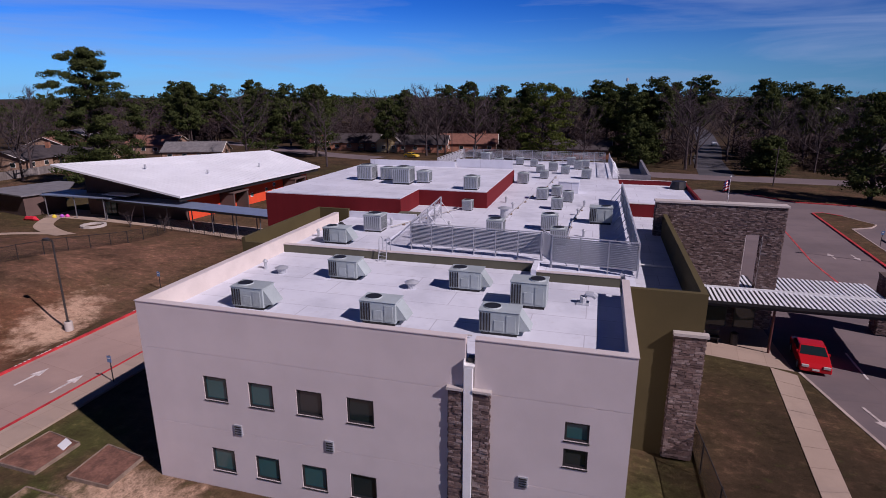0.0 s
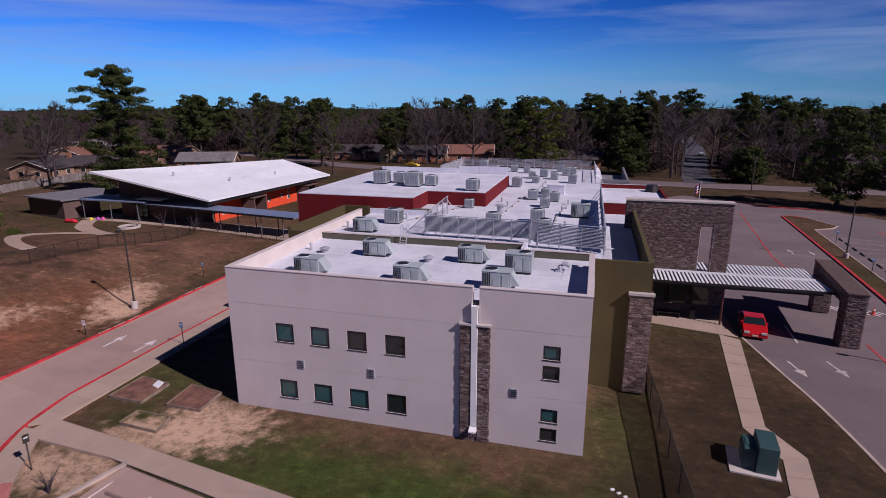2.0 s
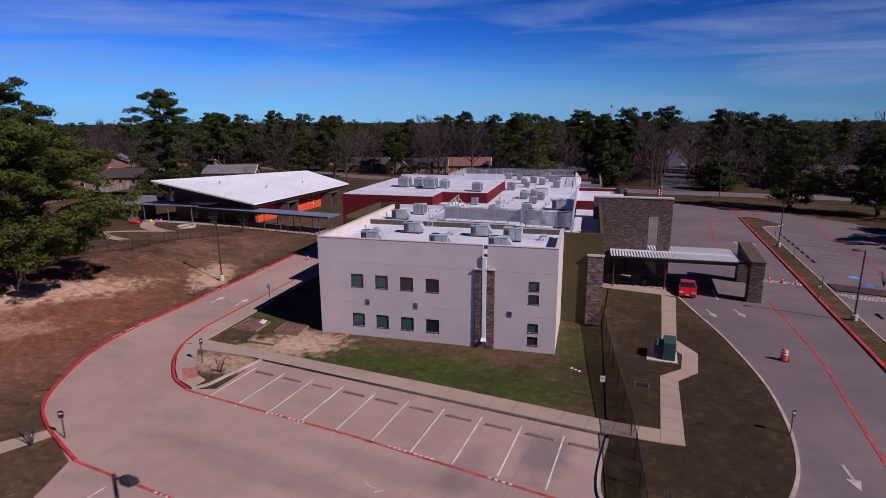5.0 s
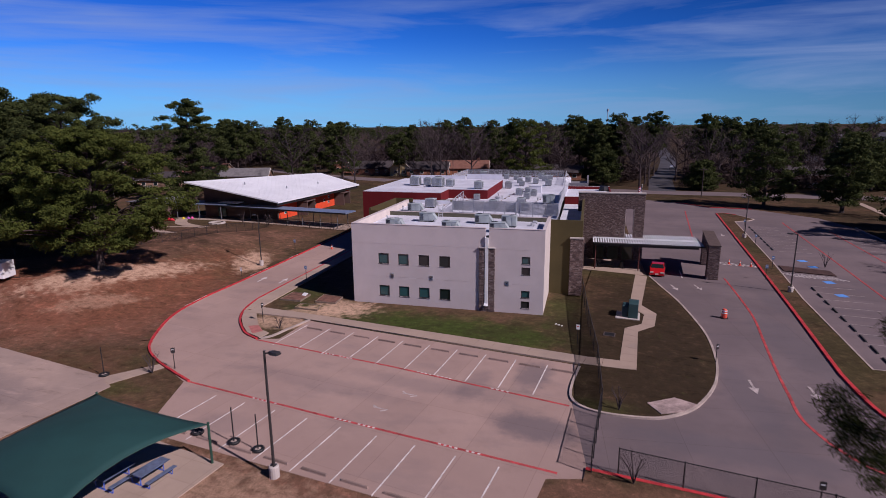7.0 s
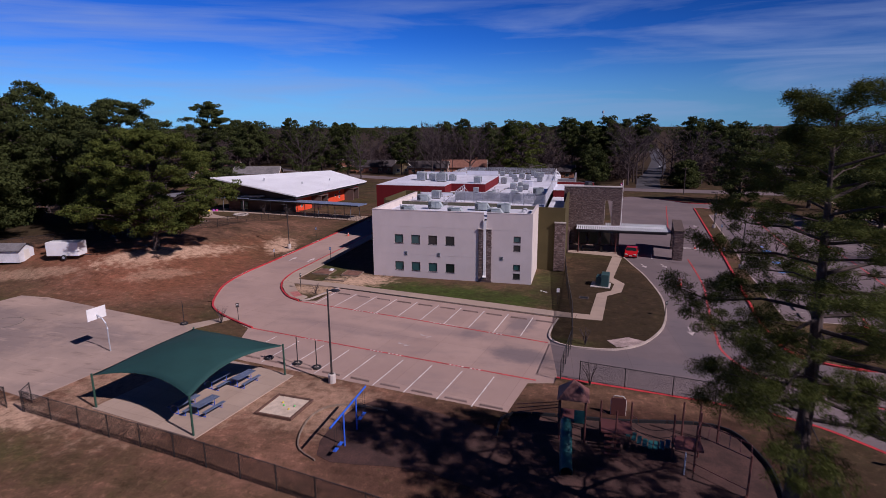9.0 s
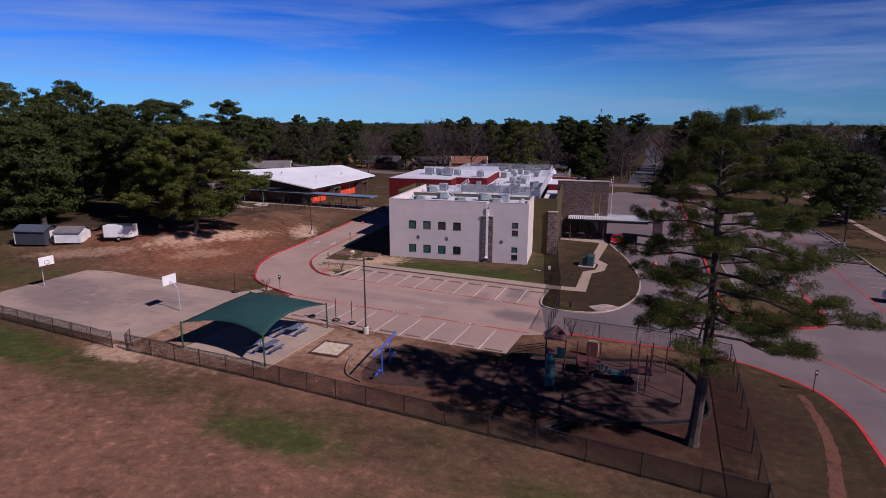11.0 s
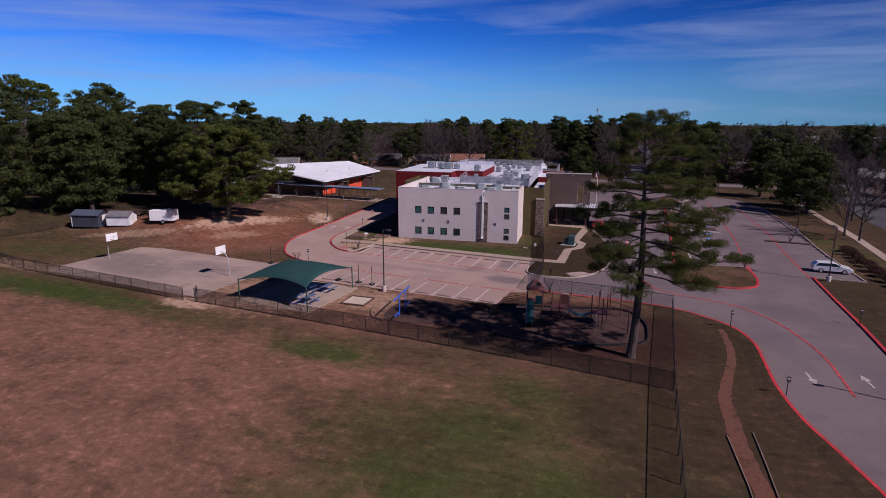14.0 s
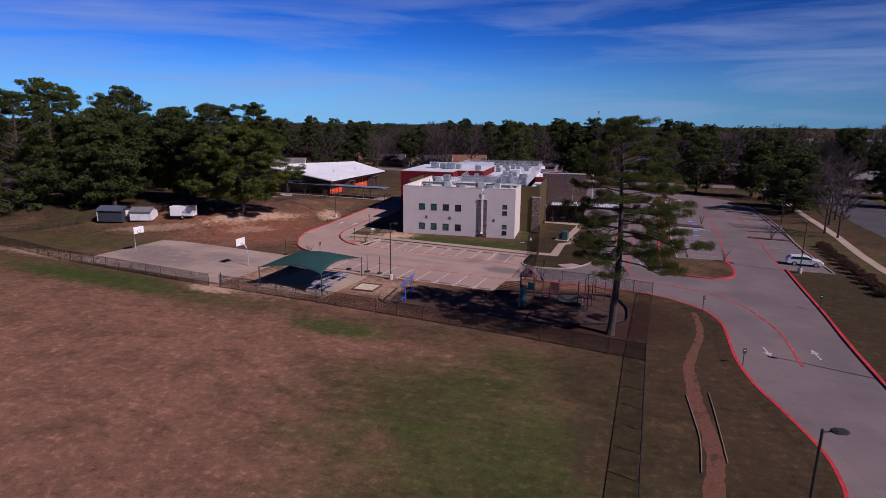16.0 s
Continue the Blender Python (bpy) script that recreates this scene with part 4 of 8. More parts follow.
# red blocks
rb = Shape().box(-8.3, 4.2, 23.4, 44.2, -0.2, 9.72).box(4.2, 10.4, 28.3, 44.2, -0.2, 9.72)
part("red_block", rb, RED_WALL, school, "dark red panelled block")
part("red_block_roof", Shape().box(-8.22, 4.12, 23.48, 44.1, 9.72, 9.8).box(4.12, 10.32, 28.38, 44.1, 9.72, 9.795), MEMBRANE, school, "white membrane roof over a red block")
part("roof_upstand", Shape().box(3.7, 10.2, 44.2, 44.45, 8.0, 10.75), MEMBRANE, school, "white rendered upstand wall")
part("roof_upstand", Shape().box(-7, 3.5, 43.9, 44.15, 9.5, 10.45), MEMBRANE, school, "white rendered upstand wall")
part("red_block_east", Shape().box(20.6, 29.3, 34.7, 34.95, -0.2, 8.2).box(20.6, 20.85, 34.95, 49, 5, 8.2).box(29.05, 29.3, 34.95, 49, -0.2, 8.2).box(20.6, 29.3, 49, 49.25, -0.2, 8.35), RED_WALL, school, "dark red panelled entrance block")
part("east_roof", Shape().box(20.85, 29.05, 34.95, 49, 7.2, 7.85), MEMBRANE, school, "white membrane roof")
part("east_coping", Shape().box(20.57, 29.33, 34.67, 34.98, 8.203, 8.24), COPING, school)
part("east_coping", Shape().box(20.57, 29.33, 48.97, 49.28, 8.353, 8.39), COPING, school)
part("roof_hump", Shape().tube([(28.2, 47.0, 7.9), (28.2, 47.0, 8.7)], [0.9, 0.7], 10), DARK_METAL, school)
# entrance recess under the canopy
part("entry_wall", Shape().box(25.05, 33.3, 26.6, 27.0, -0.1, 2.9).box(25.05, 25.3, 20.5, 26.6, -0.1, 3.7), BROWN_WALL, school, "dark shaded entrance wall")
for a in (26.6, 28.6, 30.6):
    w = part("window", Shape().box(a, a + 1.5, 26.5, 26.6, 0.25, 2.7), BLACK, school)
    part("pane", Shape().box(a + 0.08, a + 1.42, 26.46, 26.5, 0.33, 2.62), GLASS, w)

# wall louvres
for a, b, c, d in ((4.5, 4.9, 3.07, 3.61), (9.05, 9.43, 3.06, 3.61), (17.37, 17.76, 3.02, 3.52)):
    v = part("wall_vent", Shape().box(a, b, -0.05, -0.003, c, d), GALV, school, "grey louvred wall vent")
    for i in range(4):
        z = c + 0.06 + i * (d - c - 0.06) / 4
        part("slat", Shape().box(a + 0.04, b - 0.04, -0.075, -0.052, z, z + 0.05), BLACK, v)
# wall lamp
part("wall_lamp", Shape().box(-0.28, -0.003, 0.6, 0.75, 4.0, 4.12), WHITE_METAL, school, "small pale wall lamp")


def stones(x0, x1, y0, y1, z0, z1, seed, sides="snew", course=0.08):
    """Stacked stone facing round a core, each piece uneven."""
    rnd = random.Random(seed)
    sh = Shape()
    z = z0
    while z < z1 - 0.04:
        h = min(course * rnd.uniform(0.7, 1.4), z1 - z)
        for side in sides:
            a, b = (x0, x1) if side in "sn" else (y0, y1)
            u = a - rnd.uniform(0, 0.2)
            while u < b:
                v = u + rnd.uniform(0.13, 0.36)
                p, q = max(u, a) + 0.008, min(v, b) - 0.008
                u = v
                if q - p < 0.04:
                    continue
                d = rnd.uniform(0.015, 0.07)
                zz = (z + 0.008, z + h - 0.008)
                if side == "s":
                    sh.box(p, q, y0 - d, y0, *zz)
                elif side == "n":
                    sh.box(p, q, y1, y1 + d, *zz)
                elif side == "w":
                    sh.box(x0 - d, x0, p, q, *zz)
                else:
                    sh.box(x1, x1 + d, p, q, *zz)
        z += h
    return sh


def stone_material():
    n = Nodes("stacked_stone", 0.9, spec=0.2)
    gi = n.t.nodes.new("ShaderNodeNewGeometry")
    r = gi.outputs["Random Per Island"]
    c = n.mix(n.ramp(r, 0.0, 0.55), (0.105, 0.072, 0.068), (0.205, 0.138, 0.125))
    c = n.mix(n.ramp(r, 0.6, 1.0), c, (0.32, 0.25, 0.235))
    c = n.mix(n.ramp(n.noise(9, 4), 0.35, 0.75, 0, 0.5), c, (0.10, 0.075, 0.07))
    n.bump(n.noise(22, 4), 0.5)
    return n.colour(c)


STONE = stone_material()


def piece_material():
    n = Nodes("single_stone", 0.9, spec=0.2)
    r = n.t.nodes.new("ShaderNodeObjectInfo").outputs["Random"]
    c = n.mix(n.ramp(r, 0.0, 0.55), (0.105, 0.072, 0.068), (0.205, 0.138, 0.125))
    c = n.mix(n.ramp(r, 0.6, 1.0), c, (0.32, 0.25, 0.235))
    c = n.mix(n.ramp(n.noise(9, 4), 0.35, 0.75, 0, 0.5), c, (0.10, 0.075, 0.07))
    n.bump(n.noise(22, 4), 0.5)
    return n.colour(c)


PIECE = piece_material()
piece_meshes = []
for i in range(6):
    rs = random.Random(300 + i)
    q = Shape().box(0, 1, -1, 0, 0, 1)
    q.v = [(x + (rs.uniform(-0.03, 0.03) if y < 0 else 0), y + (rs.uniform(0, 0.3) if y < 0 else 0), z + (rs.uniform(-0.07, 0.07) if y < 0 else 0)) for x, y, z in q.v]
    piece_meshes.append(q.mesh("stone", PIECE))


def stone_block(name, b, seed, sides, label, parent=school, single=False):
    core = part(name, Shape().box(*b), MORTAR, parent, label)
    tagged(part("stone_facing", stones(*b, seed, sides.replace("s", "") if single else sides), STONE, core), kind="stuff")
    if single:
        rs = random.Random(seed)
        z = b[4]
        while z < b[5] - 0.05:
            h = min(rs.uniform(0.08, 0.15), b[5] - z)
            u = b[0] - rs.uniform(0, 0.12)
            while u < b[1]:
                v = u + rs.uniform(0.2, 0.42)
                x0, x1 = max(u, b[0]) + 0.008, min(v, b[1]) - 0.008
                u = v
                if x1 - x0 > 0.05:
                    o = part("stone", piece_meshes[rs.randrange(6)], None, core)
                    o.location = (x0, b[2], z + 0.008)
                    o.scale = (x1 - x0, rs.uniform(0.03, 0.08), h - 0.016)
            z += h
    return core

stone_block("stone_pilaster", (14.57, 15.14, -0.11, -0.005, -0.1, 7.0), 3, "sew", "brown stacked stone pilaster", single=True)
stone_block("stone_pilaster", (15.55, 16.18, -0.11, -0.005, -0.1, 7.0), 4, "sew", "brown stacked stone pilaster", single=True)
stone_block("stone_pilaster_base", (15.14, 15.55, -0.08, 0.0, -0.1, 0.75), 5, "s", "brown stacked stone")
part("pilaster_cap", Shape().box(14.5, 15.15, -0.24, -0.004, 7.0, 7.1), CAPSTONE, school)
part("pilaster_cap", Shape().box(15.54, 16.26, -0.24, -0.004, 7.0, 7.1), CAPSTONE, school)
stone_block("corner_pilaster", (23.75, 25.12, 8.2, 8.49, -0.1, 6.7), 6, "sew", "brown stacked stone corner pilaster", single=True)
stone_block("corner_pilaster_return", (25.052, 25.15, 8.49, 9.4, -0.1, 6.7), 16, "e", "brown stacked stone corner pilaster")
part("pilaster_cap", Shape().box(23.65, 25.25, 8.08, 8.488, 6.7, 6.85), CAPSTONE, school)
# downspout and scupper
ds = part("downspout", Shape().box(15.17, 15.53, -0.2, -0.02, 0.95, 8.02), WHITE_METAL, school, "wide pale metal downspout", 0.02)
part("outlet", Shape().quad((15.14, -0.5, 0.78), (15.56, -0.5, 0.78), (15.56, -0.1, 0.95), (15.14, -0.1, 0.95)).box(15.14, 15.56, -0.5, -0.1, 0.7, 0.78), WHITE_METAL, ds)
part("scupper", Shape().box(15.2, 15.57, -0.2, 0.3, 8.02, 8.1).box(15.17, 15.2, -0.2, 0.0, 8.02, 8.3), WHITE_METAL, school)
part("scupper_strainer", Shape().box(15.28, 15.5, 0.05, 0.35, 8.12, 8.3), DARK_METAL, school)

# stone pylon with its tall slot
pb = [(24.2, 30.9, 27.6, 28.4, -0.1, 9.7), (32.1, 33.5, 27.6, 28.4, -0.1, 9.7), (30.9, 32.1, 27.6, 28.4, 7.5, 9.7), (30.9, 32.1, 27.6, 28.4, -0.1, 2.7)]
for i, b in enumerate(pb):
    stone_block("stone_pylon", b, 20 + i, "snew" if i < 2 else "sn", "tall brown stacked stone pylon wall with a slot")
part("pylon_cap", Shape().box(24.1, 33.62, 27.48, 28.52, 9.72, 9.86), CAPSTONE, school)
part("slot_lining", Shape().box(30.9, 30.94, 27.58, 28.42, 2.7, 7.5).box(32.06, 32.1, 27.58, 28.42, 2.7, 7.5), STUCCO, school)

# entrance canopy with ribs; the valleys' shade is painted, as a black deck
canopy = thing("entry_canopy", pose(26.4, 20.3, 0), "white ribbed metal entry canopy on dark steel posts", "canopy")
part("deck", Shape().box(0, 14.2, 0, 3.0, 3.82, 3.86).box(6.95, 14.2, 3.0, 7.2, 3.72, 3.76).box(4.52, 5.68, 3.0, 7.2, 3.72, 3.76), BLACK, canopy)
rib = Shape().box(0, 0.17, 0, 3.0, 0, 0.055).mesh("rib", ROOF_METAL)
rib2 = Shape().box(0, 0.17, 0, 4.2, 0, 0.055).mesh("rib", ROOF_METAL)
for i in range(43):
    o = part("rib", rib, None, canopy)
    o.location = (0.02 + i * 0.33, 0, 3.86)
    if 26.4 + i * 0.33 > 33.3 or 30.9 < 26.4 + i * 0.33 < 31.95:
        o = part("rib", rib2, None, canopy)
        o.location = (0.02 + i * 0.33, 3.05, 3.76)
part("flashing", Shape().box(0, 13.7, 2.98, 3.06, 3.9, 4.07), WHITE_METAL, canopy)
part("fascia", Shape().box(-0.02, 14.22, -0.08, -0.002, 3.72, 3.92), DARK_METAL, canopy)
part("beam", Shape().box(0.2, 13.5, 0.3, 0.5, 3.4, 3.8), DARK_METAL, canopy)
for x, y in ((0.4, 0.4), (6.1, 0.5), (6.1, 6.6)):
    part("post", Shape().tube([(x, y, 0.0), (x, y, 3.42)], 0.09, 8), plain("maroon_post_paint", (0.10, 0.03, 0.028), 0.5), canopy)
# canopy pier with an opening, turned along the drive
PIER = pose(40.65, 18.45, 0, 0, 0, -6)
for i, b in enumerate(((0, 1.3, 0, 1.7, -0.1, 4.4), (0, 1.3, 8.9, 10.5, -0.1, 4.4), (0, 1.3, 1.7, 8.9, 3.3, 4.4))):
    stone_block("canopy_pier", b, 40 + i, "snew" if i < 2 else "ew", "brown stacked stone pier at the canopy end").matrix_basis = PIER
part("pier_cap", Shape().box(-0.08, 1.38, -0.1, 10.6, 4.42, 4.52), STONE_A, school).matrix_basis = PIER

# ---- rooftop machines ----
def fan(sh_ring, sh_disc, x, y, z, r):
    for k in range(14):
        a, b = 2 * math.pi * k / 14, 2 * math.pi * (k + 1) / 14
        sh_ring.quad((x + r * math.cos(a), y + r * math.sin(a), z + 0.06), (x + r * math.cos(b), y + r * math.sin(b), z + 0.06), (x + r * 1.1 * math.cos(b), y + r * 1.1 * math.sin(b), z), (x + r * 1.1 * math.cos(a), y + r * 1.1 * math.sin(a), z))
    sh_disc.v += [(x + r * math.cos(2 * math.pi * k / 14), y + r * math.sin(2 * math.pi * k / 14), z + 0.05) for k in range(14)]
    n = len(sh_disc.v) - 14
    sh_disc.f.append(tuple(range(n, n + 14)))


def packaged_unit(name, hood=True, fan_right=False):
    """A packaged roof unit, 1.75 m wide, standing on its kerb; origin at the front left foot."""
    u = thing(name, pose(0, 0, 0), "grey-green packaged roof unit with a round fan on a white roof", "air conditioner", "roof units")
    part("kerb", Shape().box(0.08, 1.67, 0.08, 1.07, 0, 0.16), DARK_METAL, u)
    body = part("body", Shape().box(0, 1.75, 0, 1.15, 0.16, 1.3), RTU_PAINT, u, "", 0.02)
    lid = part("top", Shape().box(-0.03, 1.78, -0.03, 1.18, 1.303, 1.35), RTU_PAINT, u, "", 0.015)
    rg, dc = Shape(), Shape()
    fan(rg, dc, 1.25 if fan_right else 0.5, 0.58, 1.35, 0.38)
    part("fan_ring", rg, RTU_PAINT, lid)
    part("fan_grille", dc, BLACK, lid)
    for i in range(4):
        part("coil_rib", Shape().box(0.06 + i * 0.13, 0.12 + i * 0.13, -0.03, -0.002, 0.25, 1.22), DARK_METAL, body)
    part("access_panel", Shape().box(0.66, 1.1, -0.03, -0.002, 0.3, 0.85), RTU_PAINT, body, "", 0.01)
    part("access_panel", Shape().box(1.2, 1.62, -0.03, -0.002, 0.25, 1.15), RTU_PAINT, body, "", 0.01)
    if hood:
        h = Shape()
        a = [(1.755, 0.1, 1.22), (1.755, 1.05, 1.22), (2.25, 1.05, 0.4), (2.25, 0.1, 0.4), (1.755, 0.1, 0.32), (1.755, 1.05, 0.32)]
        h.quad(a[0], a[3], a[2], a[1]).quad(a[0], a[4], a[3]).quad(a[1], a[2], a[5]).quad(a[3], a[4], a[5], a[2])
        part("intake_hood", h, RTU_PAINT, u, "slanted intake hood")
    return u


FIN = plain("grey_coil_fins", (0.20, 0.22, 0.23), 0.6, 0.2, var=0.1)


def condenser(name="condenser_unit"):
    """A square condenser with slatted sides, 1 m wide; origin at the front left foot."""
    u = thing(name, pose(0, 0, 0), "grey slatted condenser unit on a white roof", "air conditioner", "condensers")
    part("base", Shape().box(0.04, 0.96, 0.04, 0.96, 0.0, 0.1), DARK_METAL, u)
    b = part("body", Shape().box(0, 1, 0, 1, 0.1, 1.0), GALV, u, "", 0.015)
    for i in range(8):
        x = 0.07 + i * 0.115
        part("slat", Shape().box(x, x + 0.04, -0.025, -0.002, 0.18, 0.94), FIN, b)
        part("slat", Shape().box(1.002, 1.025, x, x + 0.04, 0.18, 0.94), FIN, b)
    lid = part("top", Shape().box(-0.02, 1.02, -0.02, 1.02, 1.003, 1.05), RTU_PAINT, u, "", 0.01)
    rg, dc = Shape(), Shape()
    fan(rg, dc, 0.5, 0.5, 1.05, 0.36)
    part("fan_ring", rg, RTU_PAINT, lid)
    part("fan_grille", dc, BLACK, lid)
    return u


rtu = packaged_unit("roof_unit")
rtu.matrix_basis = pose(3.16, 2.5, ZD)
rtu.scale = (0.97, 0.9, 0.82)
for x, y in ((9.81, 2.4), (5.6, 7.7), (12.5, 7.65), (15.15, 2.65)):
    copy_thing(rtu, pose(x, y, ZD))
rtu_b = packaged_unit("roof_unit", False, True)
rtu_b.matrix_basis = pose(15.95, 6.05, ZD)
rtu_b.scale = (0.97, 1.0, 0.98)
rtu_c = copy_thing(rtu, pose(2.1, 13.85, ZR))
rtu_d = copy_thing(rtu_b, pose(19.15, 24.4, ZR))
cu = condenser()
cu.matrix_basis = pose(3.42, 17.6, ZR)
cu.scale = (1.35, 1.3, 1.2)
spots = [(12.3, 18.5, 1.15), (15.8, 21.2, 1.15), (16.8, 17.4, 1.05), (15.85, 29.2, 0.95), (14.1, 33.6, 1.05), (16.55, 33.0, 0.95), (10.95, 43, 1.15), (8.5, 26.9, 0.85), (15.3, 35.9, 0.95),
         (3.0, 54.0, 1.25), (2.85, 61.8, 1.35), (5.7, 57.4, 1.1), (6.95, 53.2, 1.05), (12.0, 52.2, 0.95), (13.35, 54.4, 1.1), (15.1, 51.9, 1.0), (15.3, 61.4, 1.05), (16.4, 57, 1.1), (17.4, 59.2, 0.95), (17.7, 48.4, 1.1), (8.3, 60.0, 1.0), (10.5, 58.5, 0.9), (13.0, 47.5, 0.9)]
for x, y, k in spots:
    o = copy_thing(cu, pose(x, y, ZR))
    o.scale = (k, k, k * 0.98)
for x, y, k in ((-3.3, 31.7, 1.55), (0.95, 30.3, 1.65), (8.15, 28.9, 1.25), (-1.2, 32.6, 1.3), (2.9, 31.6, 1.2)):
    o = copy_thing(cu, pose(x, y, 9.8))
    o.scale = (k, k, k * 0.9)


def vent_cap(x, y, z, r=0.25, h=0.4, label="small galvanised roof vent with a round cap"):
    v = thing("roof_vent", pose(x, y, z), label, "vent", "roof vents")
    part("stack", Shape().tube([(0, 0, 0), (0, 0, h)], r * 0.65, 10), GALV, v)
    part("cap", Shape().tube([(0, 0, h), (0, 0, h + 0.05), (0, 0, h + 0.16)], [r, r * 1.1, r * 0.4], 12), GALV, v)
    return v


for x, y in ((2.56, 7.9), (10.54, 7.45)):
    vent_cap(x, y, ZD, 0.36, 0.28)
vent_cap(12.5, 25.0, ZR, 0.5, 0.75, "large galvanised roof exhaust drum")
for x, y in ((1.2, 8.4), (0.9, 15.5), (4.6, 20.2), (18.2, 27.5), (11.6, 31.5), (12.6, 28.9), (18.6, 31.4), (18.9, 20.2), (9.2, 20.2), (11.3, 15.4)):
    vent_cap(x, y, ZR if y > 12 else ZD, 0.14, 0.4)
for x, y in ((1.0, 18.9), (1.4, 18.4)):
    tagged(part("roof_drain", Shape().tube([(x, y, ZR), (x, y, ZR + 0.22), (x, y, ZR + 0.3)], [0.24, 0.2, 0.05], 10), DARK_METAL), "dark domed roof drain", "drain", "roof drains")
# fallen vent hood on the front roof
gv = thing("gooseneck_vent", pose(19.3, 7.5, ZD), "bright metal gooseneck vent on the white roof", "vent")
part("neck", Shape().tube([(0, 0, 0), (0, 0, 0.35), (0.15, 0, 0.5), (0.45, 0, 0.5), (0.6, 0, 0.38)], 0.16, 8), GALV, gv)
part("base", Shape().box(-0.3, 0.3, -0.3, 0.3, 0, 0.06), GALV, gv)
# box curb behind units
bx = thing("roof_hatch", pose(15.8, 38, ZR), "pale box-shaped roof hatch", "hatch")
part("box", Shape().box(0, 2.0, 0, 1.6, 0, 1.1), MEMBRANE, bx)
part("lid", Shape().box(-0.05, 2.05, -0.05, 1.65, 1.103, 1.2), ROOF_METAL, bx)
# gas piping on blocks
PIPE = plain("pale_pipe", (0.5, 0.48, 0.46), 0.5, 0.3)
for ln in ([(12.6, 19.8), (12.9, 27.5), (13.4, 33.5), (14.6, 43), (14.8, 50)], [(17.9, 18), (17.9, 24.2), (18.6, 31)], [(5.0, 19), (8.2, 27)], [(3.5, 2.0), (9.7, 1.9), (15.0, 2.1)]):
    z = (ZR if ln[0][1] > 12 else ZD) + 0.14
    g_ = thing("gas_pipe", pose(0, 0, 0), "thin pale gas pipe on roof blocks", "pipe")
    part("pipe", Shape().tube([(x, y, z) for x, y in ln], 0.035, 6), PIPE, g_)
    for (x0, y0), (x1, y1) in zip(ln, ln[1:]):
        m = max(1, int(math.hypot(x1 - x0, y1 - y0) / 2.5))
        for i in range(m):
            u_ = (i + 0.5) / m
            part("block", Shape().turned(x0 + (x1 - x0) * u_, y0 + (y1 - y0) * u_, 0, 0.22, 0.22, z - 0.14, z - 0.035), WOOD, g_)


# ---- louvred roof screens ----
SCREEN_GREY = plain("pale_grey_louvre_paint", (0.40, 0.41, 0.45), 0.5, 0.1, var=0.08)


def screen(name, p0, p1, z0, h, panels, slats=14, braces=True):
    """A run of framed louvre panels from p0 to p1."""
    dx, dy = p1[0] - p0[0], p1[1] - p0[1]
    length, deg = math.hypot(dx, dy), math.degrees(math.atan2(dy, dx))
    s = thing(name, pose(p0[0], p0[1], z0, 0, 0, deg), "grey louvred metal screen on a frame round roof units", "screen", "roof screens")
    w = length / panels
    slat = Shape()
    slat.v = [(a, y, z) for a in (0.04, w - 0.04) for y, z in ((-0.04, 0.0), (0.045, 0.058), (0.045, 0.066), (-0.04, 0.008))]
    slat.f = [(0, 4, 5, 1), (1, 5, 6, 2), (2, 6, 7, 3), (3, 7, 4, 0), (0, 1, 2, 3), (7, 6, 5, 4)]
    slat = slat.mesh("slat", SCREEN_GREY)
    post = Shape().box(-0.035, 0.035, -0.03, 0.06, 0.0, h).mesh("post", SCREEN_GREY)
    for i in range(panels + 1):
        o = part("post", post, None, s)
        o.location = (i * w, 0, 0)
        if braces:
            part("brace", Shape().tube([(i * w, 0.05, h * 0.75), (i * w, 1.0, 0.05)], 0.03, 5), GALV, s)
    lo = 0.42
    part("rail", Shape().box(0, length, -0.045, 0.045, lo - 0.05, lo), SCREEN_GREY, s)
    part("rail", Shape().box(0, length, -0.045, 0.045, h - 0.05, h), SCREEN_GREY, s)
    for i in range(panels):
        for k in range(slats):
            o = part("slat", slat, None, s)
            o.location = (i * w, 0, lo + 0.02 + k * (h - lo - 0.12) / slats)
    return s


screen("roof_screen", (8.3, 14.0), (16.6, 13.6), ZR, 1.75, 6)
screen("roof_screen", (17.35, 12.3), (22.0, 11.7), ZR, 1.95, 3)
screen("roof_screen", (16.7, 13.6), (17.3, 12.4), ZR, 1.9, 1)
screen("roof_screen", (7.6, 23.5), (8.25, 14.1), ZR, 1.75, 4)
screen("roof_screen", (22.05, 11.8), (21.8, 34.5), ZR - 0.1, 1.9, 9, slats=16)
screen("roof_screen", (-0.4, 65), (20.4, 64.2), ZR, 1.6, 14, slats=8)
screen("roof_screen", (-0.9, 52), (-0.5, 64.8), ZR, 1.6, 7, slats=8)
screen("roof_screen", (20.9, 64), (21.2, 49.5), ZR, 1.6, 7, slats=8)
# the grey paints in the shade on this low roof and parapet
part("far_parapet", Shape().box(21.9, 25.5, 49.5, 49.8, 5, 8.9).box(25.2, 25.5, 49.8, 66, 5, 8.9).box(21.9, 25.2, 49.8, 66, 5, 7.6), FLAT_GREY, school, "low roof beside the far screen, its shade painted in grey")
# roof ladder
ld = thing("roof_ladder", pose(7.0, 11.75, ZD), "small galvanised roof ladder with curved handrails", "ladder")
for x in (0, 0.5):
    part("rail", Shape().tube([(x, -0.25, 0), (x, -0.05, 0.6), (x, 0.0, 1.35), (x, 0.3, 1.45), (x, 0.6, 1.2), (x, 0.6, 0.25)], 0.03, 6), GALV, ld)
